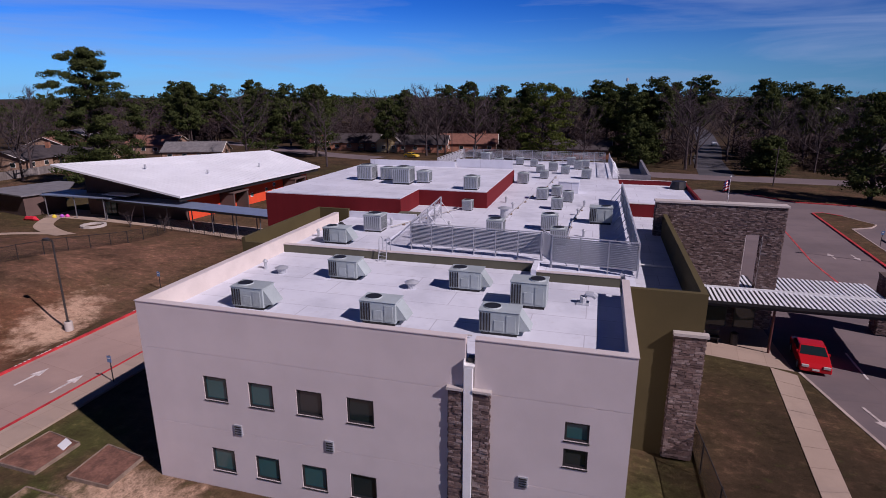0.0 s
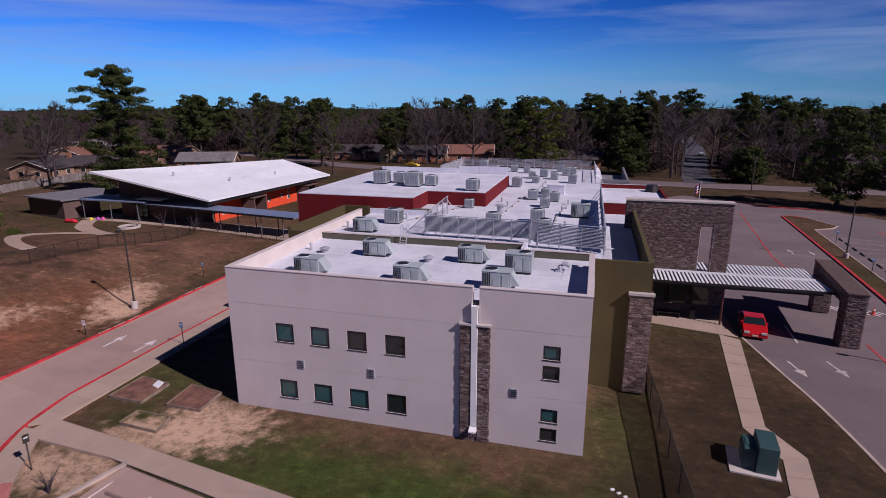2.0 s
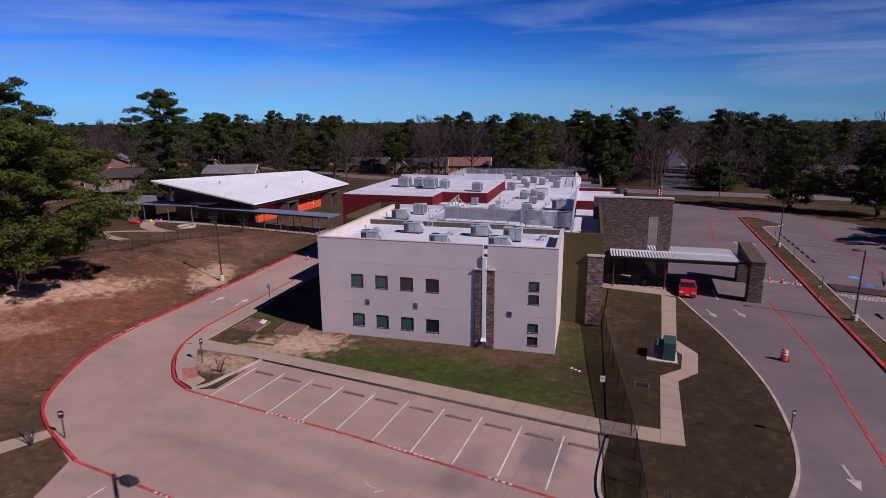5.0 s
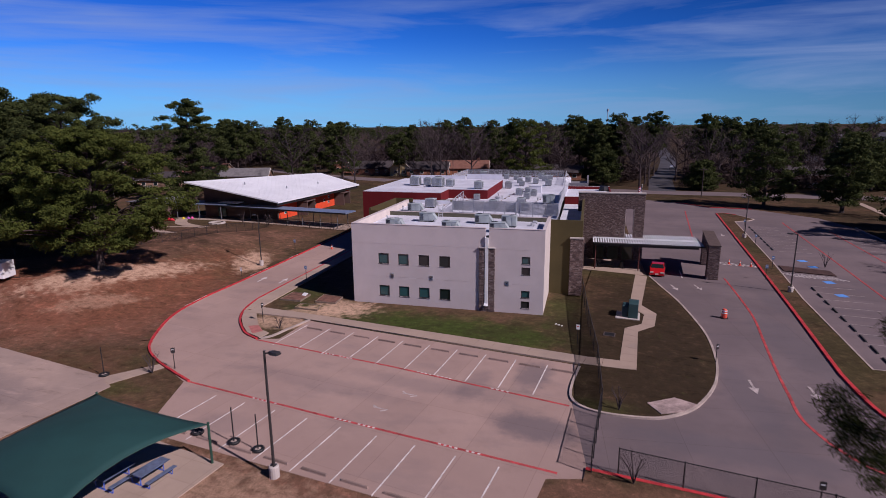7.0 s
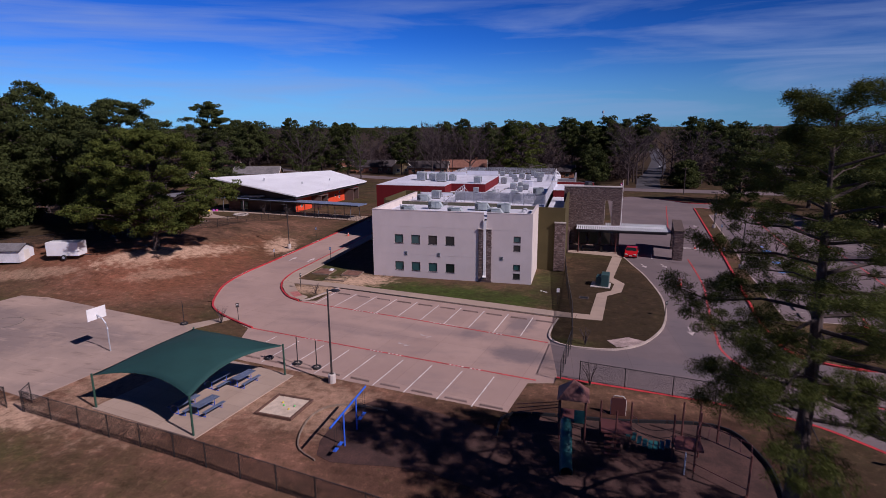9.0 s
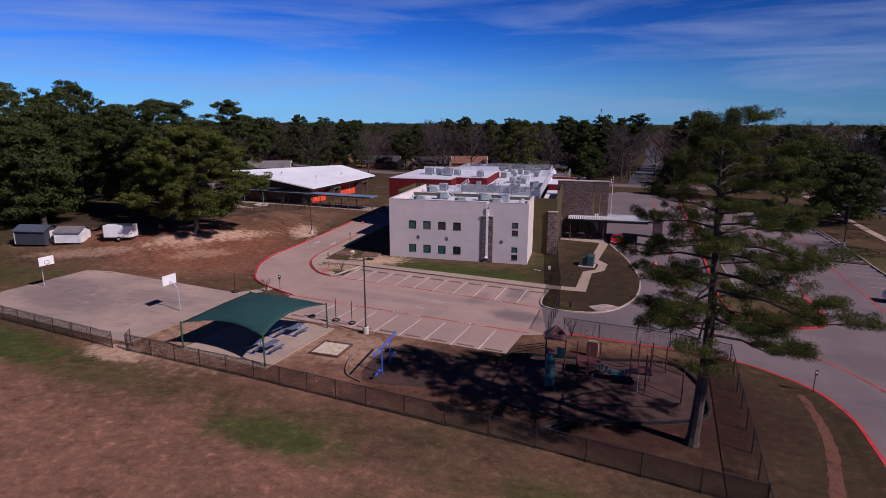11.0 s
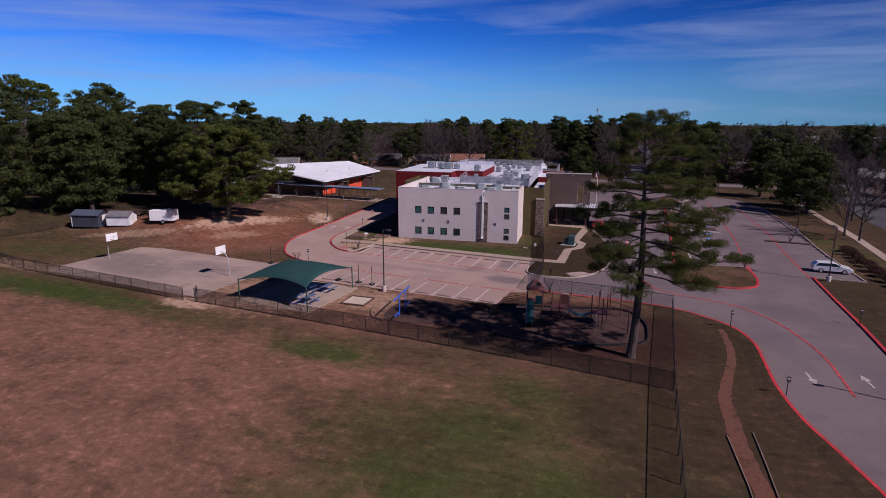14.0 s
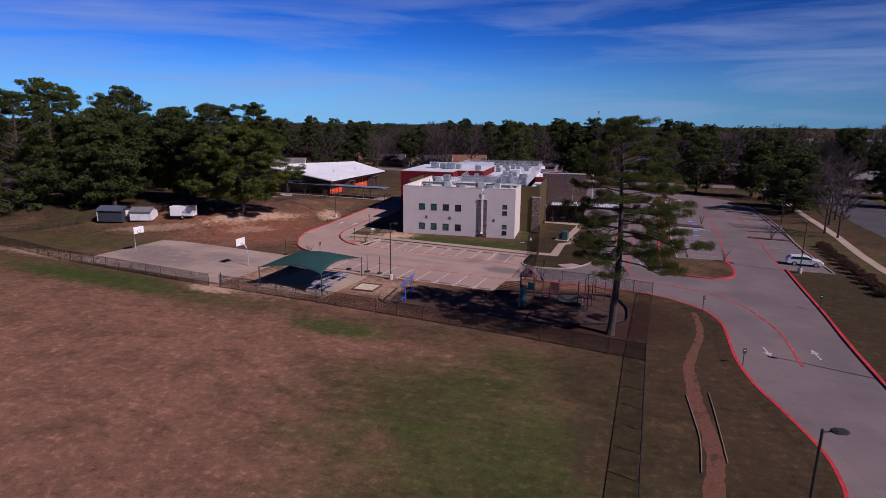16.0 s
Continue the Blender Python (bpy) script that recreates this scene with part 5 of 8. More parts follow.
for i in range(3):
    part("rung", Shape().tube([(0, -0.2 + i * 0.06, 0.15 + i * 0.18), (0.5, -0.2 + i * 0.06, 0.15 + i * 0.18)], 0.02, 5), GALV, ld)

# ---- trees ----
def leaf_shell(puffs, radii, count, length, width, rng, squash=0.6, loose=0.5, rise=0.2):
    """Small pointed leaves that clothe many rounded clumps, most of them facing outwards."""
    c = np.repeat(np.asarray(puffs, float), count, 0)
    rr = np.repeat(np.asarray(radii, float), count)[:, None]
    n = len(c)
    o = rng.normal(size=(n, 3))
    o[:, 2] += rise
    o /= np.linalg.norm(o, axis=1)[:, None]
    c = c + o * rr * rng.uniform(0.3, 1.15, (n, 1)) ** 0.6 * np.array([1.0, 1.0, squash])
    nrm = o + rng.normal(size=(n, 3)) * loose
    nrm /= np.linalg.norm(nrm, axis=1)[:, None]
    a = np.cross(nrm, rng.normal(size=(n, 3)))
    a /= np.linalg.norm(a, axis=1)[:, None] + 1e-9
    b = np.cross(nrm, a)
    ln = length * rng.uniform(0.6, 1.3, (n, 1))
    wd = width * rng.uniform(0.7, 1.3, (n, 1))
    v = np.stack([c - a * ln * 0.5 - b * wd, c + a * ln * 0.5, c - a * ln * 0.5 + b * wd], 1).reshape(-1, 3)
    return v, np.arange(3 * n).reshape(-1, 3)


def quick_mesh(name, v, f, material):
    me = bpy.data.meshes.new(name)
    f = np.asarray(f)
    k = f.shape[1]
    me.vertices.add(len(v))
    me.vertices.foreach_set("co", np.asarray(v, np.float32).ravel())
    me.loops.add(f.size)
    me.loops.foreach_set("vertex_index", f.astype(np.int32).ravel())
    me.polygons.add(len(f))
    me.polygons.foreach_set("loop_start", np.arange(0, f.size, k, dtype=np.int32))
    me.update(calc_edges=True)
    me.validate()
    me.materials.append(material)
    return me


def crown_shapes(seed, h, r, base, boughs, subs, count, length, width, puff=1.2, tr=0.4, low=0.6, full=0.35, tip=0.12, spread=1.5, depth=0.5, squash=0.6, lump=0.3, skew=(0, 0), sides=6, loose=0.38, sag=0.3):
    """Wood and leaves of a broad tree whose crown is a heap of rounded clumps. base: the crown's foot; full: how far up it is widest."""
    rng, rnd = np.random.default_rng(seed), random.Random(seed)
    wood = Shape()
    bend = [(0.3 * math.sin(u * 4 + seed) * u, 0.3 * math.cos(u * 3 + seed) * u, h * u) for u in (0, 0.03, 0.15, 0.35, 0.6, 0.8, 0.93)]
    wood.tube(bend, [tr * k for k in (1.4, 1.05, 0.95, 0.8, 0.55, 0.3, 0.06)], sides + 2)
    centres, radii = [], []
    for i in range(boughs):
        u = (i + rnd.random()) / boughs
        w = low + (1 - low) * math.sin(math.pi / 2 * min(u / full, 1))
        if u > full:
            s = (u - full) / (1 - full)
            w = tip + (1 - tip) * math.sqrt(max(0.0, 1 - s * s))
        a = i * 2.399963 + rnd.uniform(-0.4, 0.4)
        k = 1 + lump * 2 * noise.noise((math.cos(a) * 1.3 + seed, math.sin(a) * 1.3, u * 3.2))
        k *= 1 + skew[0] * math.cos(a) + skew[1] * math.sin(a)
        rho = max(0.0, r * w * k * (1 - depth * rnd.random() ** 1.6) - spread * 0.5)
        z = base + (h - base - puff * squash) * u + rnd.uniform(-0.5, 0.5)
        z = min(z, h - puff * squash * 0.8)
        e = Vector((rho * math.cos(a), rho * math.sin(a), z))
        zt = max(base * 0.6, z - sag * rho - 0.4)
        p0 = Vector((0, 0, min(zt, h * 0.85)))
        mid = p0.lerp(e, 0.55) + Vector((0, 0, 0.08 * rho))
        br = max(0.02, tr * 0.3 * min(1.0, rho / r + 0.25) * (1.15 - 0.7 * u))
        wood.tube([p0, mid, e], [br, br * 0.6, br * 0.2], max(3, sides - 2), False)
        for q in range(subs):
            g = rnd.uniform(0, 6.283)
            s = spread * math.sqrt(rnd.random()) if q else 0.0
            c = e + Vector((s * math.cos(g), s * math.sin(g), rnd.gauss(0, 0.25) - 0.12 * s))
            centres.append(tuple(c))
            radii.append(puff * rnd.uniform(0.6, 1.25) * (1.0 - 0.25 * u))
            if sides > 5 and q:
                wood.tube([mid.lerp(e, 0.7), c], [br * 0.25, 0.012], 3, False)
    v, f = leaf_shell(centres, radii, count, length, width, rng, squash, loose)
    return wood, v, f


def open_pine_shapes(seed, h, limbs, reach, tr, needles=120):
    """A tall open pine: long limbs that dip and turn up, with needle tufts towards their ends. reach(u): how far limbs go, u from the lowest to the top."""
    rng, rnd = np.random.default_rng(seed), random.Random(seed)
    wood = Shape()
    axis = [(0.3 * math.sin(u * 4.4) - 0.1 * u, 0.25 * math.sin(u * 3.1 + 1) - 0.2, h * u) for u in (0, 0.03, 0.12, 0.3, 0.45, 0.6, 0.75, 0.88, 0.98)]
    axis = [(x - axis[0][0], y - axis[0][1], z) for x, y, z in axis]
    wood.tube(axis, [tr * k for k in (1.4, 1.06, 0.96, 0.85, 0.72, 0.55, 0.36, 0.2, 0.05)], 10)

    def at(z):
        for a, b in zip(axis, axis[1:]):
            if z <= b[2]:
                return Vector(a).lerp(Vector(b), (z - a[2]) / (b[2] - a[2]))
        return Vector(axis[-1])
    centres, radii = [], []
    base = h * 0.36
    for i in range(limbs):
        u = (i + rnd.uniform(0, 0.9)) / limbs
        z = base + (h * 0.97 - base) * u
        a = i * 2.399963 + rnd.uniform(-0.45, 0.45)
        L = reach(u) * rnd.uniform(0.62, 1.08) * (1 + 0.17 * math.cos(a))
        d, side = Vector((math.cos(a), math.sin(a), 0)), Vector((-math.sin(a), math.cos(a), 0))
        dip = (-0.30 + 0.62 * u) * L
        turn = rnd.uniform(-0.16, 0.16) * L
        p0 = at(z)
        p = [p0, p0 + d * L * 0.35 + side * turn * 0.4 + Vector((0, 0, dip * 0.45 + 0.05 * L)), p0 + d * L * 0.7 + side * turn + Vector((0, 0, dip * 0.9)), p0 + d * L + side * turn * 1.2 + Vector((0, 0, dip * 0.95 + 0.08 * L))]
        br = max(0.025, tr * 0.3 * L / 7.5)
        wood.tube(p, [br, br * 0.75, br * 0.5, br * 0.15], 6, False)

        def on(s):
            k = min(int(s * 3), 2)
            return p[k].lerp(p[k + 1], s * 3 - k)
        n = max(4, int(L * 1.7))
        for k in range(n):
            s = 0.3 + 0.7 * (k + rnd.random()) / n
            q = on(min(s, 0.999))
            sg = 1 if k % 2 else -1
            m = (0.34 * L * (1.12 - s) + 0.25) * rnd.uniform(0.5, 1.2)
            e = q + side * sg * m + d * m * rnd.uniform(0.3, 0.9) + Vector((0, 0, rnd.uniform(-0.05, 0.3) * m + 0.1))
            wood.tube([q, q.lerp(e, 0.5) - Vector((0, 0, 0.04)), e], [br * 0.3, br * 0.2, 0.012], 4, False)
            for w in range(1 + (rnd.random() < 0.75) + (m > 0.9)):
                c = e.lerp(q, 0.42 * w) + Vector((rnd.gauss(0, 0.14), rnd.gauss(0, 0.14), rnd.uniform(0.0, 0.16)))
                centres.append(tuple(c))
                radii.append(rnd.uniform(0.3, 0.56) * (1 - 0.2 * u))
        centres.append(tuple(p[3]))
        radii.append(0.45)
    for k in range(16):
        centres.append((axis[-1][0] + rnd.gauss(0, 0.7), axis[-1][1] + rnd.gauss(0, 0.7), h - 0.2 - abs(rnd.gauss(0, 0.8))))
        radii.append(0.45)
    v, f = leaf_shell(centres, radii, needles, 0.28, 0.011, rng, 0.72, 0.9, 0.35)
    return wood, v, f


def bare_shapes(seed, h, r, boughs=6, subs=6, twigs=9, tw=0.016, n=6):
    """A leafless tree: trunk, boughs, branches and a haze of twigs."""
    rnd = random.Random(seed)
    wood = Shape()
    wood.tube([(0, 0, 0), (0.05, 0.03, h * 0.15), (0.1, -0.05, h * 0.38), (0.0, 0.1, h * 0.62), (0.1, 0, h * 0.85)], [h * 0.02, h * 0.015, h * 0.012, h * 0.007, h * 0.002], n)
    tips, dirs = [], []
    for i in range(boughs):
        z = h * (0.22 + 0.5 * (i + rnd.random()) / boughs)
        a = i * 2.4 + rnd.uniform(-0.5, 0.5)
        L = r * rnd.uniform(0.75, 1.15)
        up = rnd.uniform(0.6, 1.25)
        d = Vector((math.cos(a), math.sin(a), up)).normalized()
        p0 = Vector((0.05, 0, z))
        ln = min(L * 1.5, (h - z) / max(d.z, 0.3))
        p1 = p0 + d * ln * 0.5
        p2 = p1 + (d + Vector((0, 0, 0.35))).normalized() * ln * 0.5
        wood.tube([p0, p1, p2], [h * 0.009, h * 0.006, h * 0.0015], max(3, n - 2), False)
        for k in range(subs):
            s = rnd.uniform(0.25, 1.0)
            q = p0.lerp(p1, s * 2) if s < 0.5 else p1.lerp(p2, s * 2 - 1)
            e = (d + Vector((rnd.gauss(0, 0.6), rnd.gauss(0, 0.6), rnd.uniform(0, 0.5)))).normalized()
            m = ln * rnd.uniform(0.22, 0.42)
            wood.tube([q, q + e * m], [h * 0.0035, h * 0.001], 3, False)
            for w in range(twigs):
                tips.append(q + e * m * rnd.uniform(0.2, 1.0))
                dirs.append((e + Vector((rnd.gauss(0, 0.7), rnd.gauss(0, 0.7), rnd.gauss(0.15, 0.5)))).normalized())
    for p, d in zip(tips, dirs):
        ln = rnd.uniform(0.06, 0.13) * h
        s = d.cross(Vector((rnd.random(), rnd.random(), rnd.random()))).normalized() * tw * rnd.uniform(0.7, 1.4)
        k = len(wood.v)
        wood.v += [tuple(p - s), tuple(p + s), tuple(p + d * ln)]
        wood.f.append((k, k + 1, k + 2))
    return wood


def leafy_tree(name, x, y, label, shapes, leaf=PINE, bark=BARK, category="tree"):
    wood, v, f = shapes
    t = thing(name, pose(x, y, ground_z(x, y) - 0.05), label, category)
    part("trunk", wood, bark, t)
    part("crown", quick_mesh("crown", v, f, leaf), None, t)
    return t


def pine_reach(u):
    """How far the limbs of the yard pine go."""
    for (a, b), (c, d) in zip(((0, 5.6), (0.12, 7.2), (0.3, 7.0), (0.5, 5.6), (0.7, 4.3), (0.86, 3.2)), ((0.12, 7.2), (0.3, 7.0), (0.5, 5.6), (0.7, 4.3), (0.86, 3.2), (1.01, 1.5))):
        if u <= c:
            return b + (d - b) * (u - a) / (c - a)
    return 1.5


# the pine in the play yard
leafy_tree("pine_tree", 36.8, -44.4, "tall loblolly pine with open green crown beside the playground", open_pine_shapes(5, 21.4, 58, pine_reach, 0.37, 200), NEAR_PINE)
# lone pine past the hall
leafy_tree("pine_tree", -75, 69, "tall dark pine standing beyond the hall", crown_shapes(8, 26.8, 7.6, 2.5, 110, 5, 64, 0.5, 0.13, puff=1.35, tr=0.45, low=0.9, full=0.3, tip=0.15, spread=1.6, depth=0.7, squash=0.5, lump=0.38, sides=5), PINE_DARK)
# evergreens on the west bank: place, height, width, foot of the crown, seed
WEST = [(-33.6, -1.6, 17.8, 10.0, 3.6, 41), (-43.3, 4.0, 22.0, 7.2, 3.5, 42), (-62, 16, 18, 6, 1.5, 43), (-70, -2, 20, 8.5, 0.8, 44), (-80, 16, 24.5, 8.5, 1.5, 45), (-98, 14, 28.5, 10, 1.5, 46), (-88.5, 28.4, 28.5, 8, 3, 47), (-82, -8, 24.5, 9.5, 0.6, 48), (-104, -4, 28, 10, 0.8, 49), (-116, -14, 28, 9.5, 0.8, 50), (-116, 31, 30, 9.5, 3, 51), (-75, 34, 24.5, 4.2, 12, 52), (-63, -4, 18, 5.5, 3.0, 53), (-96, 46, 23, 8, 2, 54), (-132, 8, 29, 10, 1.5, 56), (-56.5, 9, 21.0, 5.6, 4.5, 57), (-92, -16, 20, 8, 0.5, 40), (-74, 8, 22, 7, 1.0, 39)]
for x, y, h, r, b, sd in WEST:
    if sd == 41:
        sh = crown_shapes(sd, h, r, b, 170, 6, 95, 0.36, 0.085, puff=0.95, tr=0.42, low=0.82, full=0.3, tip=0.1, spread=1.5, depth=0.6, squash=0.55, lump=0.3, skew=(0.1, -0.05))
    elif sd == 42:
        sh = crown_shapes(sd, h, r, b, 90, 6, 80, 0.4, 0.1, puff=1.05, tr=0.45, low=0.6, full=0.45, tip=0.2, spread=1.5, squash=0.55, lump=0.4)
    elif sd == 52:
        sh = crown_shapes(sd, h, r, b, 30, 3, 60, 0.5, 0.12, puff=0.9, tr=0.3, low=0.5, full=0.5, tip=0.3, spread=1.2, squash=0.5, lump=0.5)
    else:
        sh = crown_shapes(sd, h, r, b, 84, 5, 48, 0.55, 0.15, puff=1.35, tr=0.45, low=0.72, full=0.42, tip=0.25, spread=1.8, squash=0.58, lump=0.4, sides=5)
    leafy_tree("evergreen_tree", x, y, "broad low evergreen on the bare clay bank" if sd == 41 else "large dense evergreen on the wooded bank", sh, PINE if sd in (41, 46, 43) else PINE_DARK)
# evergreens along the street and the road
for x, y, h, r, b, sd in [(65.6, 88.0, 18.8, 6.8, 2.5, 61), (79.5, 82, 16.5, 5.2, 2.5, 62), (82, 52.5, 14.8, 7.6, 2.0, 63), (86, 62, 13, 6, 2, 70), (95, 118, 17, 7, 2, 64), (30, 128, 12, 6, 2, 65), (5, 133, 21, 8, 3, 66), (-76, 128, 20, 8, 3, 67), (-62, 133, 21, 7, 3, 68), (112, 70, 12, 5, 2, 69), (118, 92, 14, 6, 2, 60), (104, 128, 14, 6, 2, 59), (58, 122, 9, 4.5, 0.6, 58)]:
    leafy_tree("evergreen_tree", x, y, "dark evergreen beside the street", crown_shapes(sd, h, r, b, 70, 4, 40, 0.6, 0.17, puff=1.35, tr=0.4, low=0.8, full=0.25, tip=0.15, spread=1.7, squash=0.5, lump=0.4, sides=5), PINE if sd == 66 else PINE_DARK)

# repeated trees: a few kinds, copied
kinds = []
for sd, h, r, b in ((71, 23, 5.4, 8), (72, 24, 5.0, 10), (73, 20, 5.4, 6)):
    kinds.append(leafy_tree("pine_tree", 0, 0, "tall dark pine at the edge of the woods", crown_shapes(sd, h, r, b, 34, 4, 34, 0.8, 0.24, puff=1.5, tr=0.3, low=0.5, full=0.5, tip=0.3, spread=1.6, squash=0.6, lump=0.45, sides=4), PINE_DARK))
bares = []
for sd, h, r in ((81, 16, 5.5), (82, 18, 6), (83, 14, 5), (84, 11, 4)):
    t = thing("bare_tree", pose(0, 0, 0), "leafless grey tree at the edge of the woods", "tree")
    part("branching", bare_shapes(sd, h, r, 9, 9, 16, 0.026), GREY_BARK, t)
    bares.append(t)
rnd = random.Random(12)
used = [0] * 7


def plant(pool, i, x, y, k, turn):
    t = pool[i]
    m = pose(x, y, 0, 0, 0, turn)
    if used[i if pool is kinds else 3 + i] == 0:
        used[i if pool is kinds else 3 + i] = 1
        t.matrix_basis = m
        t.scale = (k, k, k)
        return t
    o = copy_thing(t, m)
    o.scale = (k, k, k)
    return o


def street_y(x):
    return 117 - 0.27 * x if x < 23 else 112.5 - 0.05 * (x - 23)


# single trees near the street and the road
for i, x, y, k in ((2, 79.4, 24.9, 0.8), (3, 80.1, 20.4, 1.0), (2, 84, 36, 0.85), (0, 88, 44, 0.8), (1, -66, 104, 1.0), (0, -101, 73, 0.95), (1, -112, 84, 1.0), (2, -118, 70, 1.0), (0, -92, 95, 0.9), (0, 44, 131, 1.0), (1, 41, 127, 1.05), (0, 43.4, 137, 1.0), (1, 61, 131, 0.9), (0, 65, 135, 0.9), (2, 70, 129, 1.0), (3, 90, 74, 1.0), (1, 120, 75, 0.8), (0, 128, 40, 0.8), (2, 118, 20, 0.8), (1, -48, 112, 0.85)):
    plant(bares, i, x, y, k, rnd.uniform(0, 360))
for i in range(120):
    x = rnd.uniform(-150, 160)
    if 44 < x < 66 and rnd.random() < 0.85:
        continue
    y = street_y(x) + rnd.uniform(16, 75)
    if rnd.random() < 0.78:
        plant(bares, rnd.randrange(3), x, y, rnd.uniform(0.75, 1.1), rnd.uniform(0, 360))
    else:
        plant(kinds, rnd.randrange(3), x, y, rnd.uniform(0.6, 0.88), rnd.uniform(0, 360))
for x, y, i, k in ((36, 150, 1, 0.95), (28, 146, 0, 0.92), (22, 160, 0, 0.96), (72, 150, 1, 0.88), (80, 160, 1, 0.86), (-100, 125, 0, 0.95), (-112, 135, 1, 0.92), (-70, 150, 1, 0.85), (-45, 165, 0, 0.82),
                   (-128, 160, 0, 0.99), (-127, 175, 1, 0.92), (-104, 165, 0, 1.02), (-87, 180, 2, 1.08), (-97, 175, 1, 0.92), (-29, 190, 0, 0.99), (-39, 200, 2, 1.1), (-16, 185, 1, 0.88), (-5, 170, 1, 0.91), (7, 190, 0, 0.9), (18, 180, 1, 0.95), (26, 185, 2, 1.04), (49, 165, 1, 0.98), (43, 175, 0, 0.96), (67, 170, 0, 0.99), (72, 180, 1, 0.91), (113, 230, 2, 0.9), (139, 260, 0, 0.75), (100, 175, 0, 0.72), (120, 190, 1, 0.7)):
    plant(kinds, i, x, y, k, rnd.uniform(0, 360))

# the far woods, too many to count
def far_wood(name, spots, pools, material, label):
    vs, fs, n = [], [], 0
    for x, y, k, w in spots:
        v, f = pools[rnd.randrange(len(pools))]
        a = rnd.uniform(0, 6.28)
        c, s = math.cos(a), math.sin(a)
        vs.append(np.stack([(v[:, 0] * c - v[:, 1] * s) * k * w + x, (v[:, 0] * s + v[:, 1] * c) * k * w + y, v[:, 2] * k], 1))
        fs.append(f + n)
        n += len(v)
    return tagged(part(name, quick_mesh(name, np.concatenate(vs), np.concatenate(fs), material), None), label, "woods", kind="stuff")


far_pines = []
for sd in (91, 92, 93, 94):
    _, v, f = crown_shapes(sd, 20, 5.2, 6, 16, 1, 22, 1.3, 0.42, puff=2.1, low=0.6, full=0.5, tip=0.3, spread=0.5, depth=0.6, squash=0.7, lump=0.4, sides=3)
    far_pines.append((v, f))
sp, sb = [], []
for i in range(1500):
    u = rnd.random()
    x = rnd.uniform(-1, 1)
    y = 190 + 900 * u ** 1.7
    x = 55 + x * (260 + (y - 150) * 1.15)
    if abs(x - (57 + (y - 190) * 0.13)) < 7 and y < 420:
        continue
    k = (0.74 + 0.42 * noise.noise((x * 0.013, y * 0.013, 4.0))) * rnd.uniform(0.8, 1.12) * (1.0 if u < 0.35 else 0.92)
    (sp if rnd.random() < 0.14 + 0.6 * u else sb).append((x, y, k, 1.0 + 0.5 * u))
for i in range(240):
    x = rnd.uniform(-420, -125)
    y = rnd.uniform(-20, 240)
    (sp if rnd.random() < 0.4 else sb).append((x, y, rnd.uniform(0.6, 1.0), 1.1))
for i in range(220):
    x = rnd.uniform(135, 420)
    y = rnd.uniform(20, 260)
    (sp if rnd.random() < 0.5 else sb).append((x, y, rnd.uniform(0.4, 0.75), 1.1))
for i in range(420):
    sp.append((rnd.uniform(-1500, 1700), rnd.uniform(1050, 1700), rnd.uniform(0.5, 0.85), 2.6))
for i in range(200):
    x = rnd.uniform(-170, 190)
    y = street_y(x) + rnd.uniform(20, 100)
    if abs(x - (51 + (y - 150) * 0.15)) > 7:
        sb.append((x, y, rnd.uniform(0.28, 0.55), 1.5))
_, uv, uf = crown_shapes(99, 4.5, 3.2, 0.4, 10, 1, 14, 1.3, 0.2, puff=1.4, low=1.0, full=0.3, spread=0.3, squash=0.7, sides=3)
su = []
for i in range(800):
    x = rnd.uniform(-190, 210)
    y = street_y(x) + (48 if -130 < x < 30 else 20) + 80 * rnd.random() ** 1.3
    if abs(x - (50 + (y - 150) * 0.16)) > 8:
        su.append((x, y, rnd.uniform(0.5, 1.3), 1.3))
far_wood("undergrowth", su, [(uv, uf)], UNDER, "dark leafless undergrowth along the street")
far_wood("far_pine_woods", sp, far_pines, PINE_DARK, "distant dark pine woods along the horizon")
tri_bare = []
for sd in (95, 96, 97):
    w = bare_shapes(sd, 15, 6, 7, 5, 8, 0.085, 4)
    ff = []
    for f in w.f:
        ff += [f] if len(f) == 3 else [(f[0], f[i], f[i + 1]) for i in range(1, len(f) - 1)]
    tri_bare.append((np.array(w.v), np.array(ff)))
far_wood("far_bare_woods", sb, tri_bare, FAR_TWIGS, "distant leafless grey woods")

# ---- hall with the white shed roof ----
hall = thing("school_hall", pose(0, 0, 0), "low hall with a white shed roof, brown gable and orange walls", "building")
A, B, C, D = Vector((-58.2, 44.8, 8.2)), Vector((-36, 44.8, 4.4)), Vector((-33, 80, 4.4)), Vector((-44.5, 81, 7.2))
rf = Shape()
dz = Vector((0, 0, 0.28))
rf.quad(A, B, C, D).quad(D - dz, C - dz, B - dz, A - dz)
for p, q in ((A, B), (B, C), (C, D), (D, A)):
    rf.quad(p - dz, q - dz, q, p)
part("roof", rf, ROOF_METAL, hall, "white standing seam shed roof")
for i in range(1, 40):
    u = i / 40
    p, q = A.lerp(D, u), B.lerp(C, u)
    part("seam", Shape().tube([p + Vector((0, 0, 0.01)), q + Vector((0, 0, 0.01))], 0.014, 4), ROOF_METAL, hall)
eave = Shape()
for o0, o1 in ((Vector((-0.35, 0.2, -0.3)), Vector((-0.35, -0.2, -0.3))),):
    p, q = B + o0, C + o1
    eave.quad(p, q, q - Vector((0, 0, 0.55)), p - Vector((0, 0, 0.55))).quad(p - Vector((0.5, 0, 0.55)), q - Vector((0.5, 0, 0.55)), q - Vector((0, 0, 0.55)), p - Vector((0, 0, 0.55)))
part("eave_soffit", eave, DARK_METAL, hall)


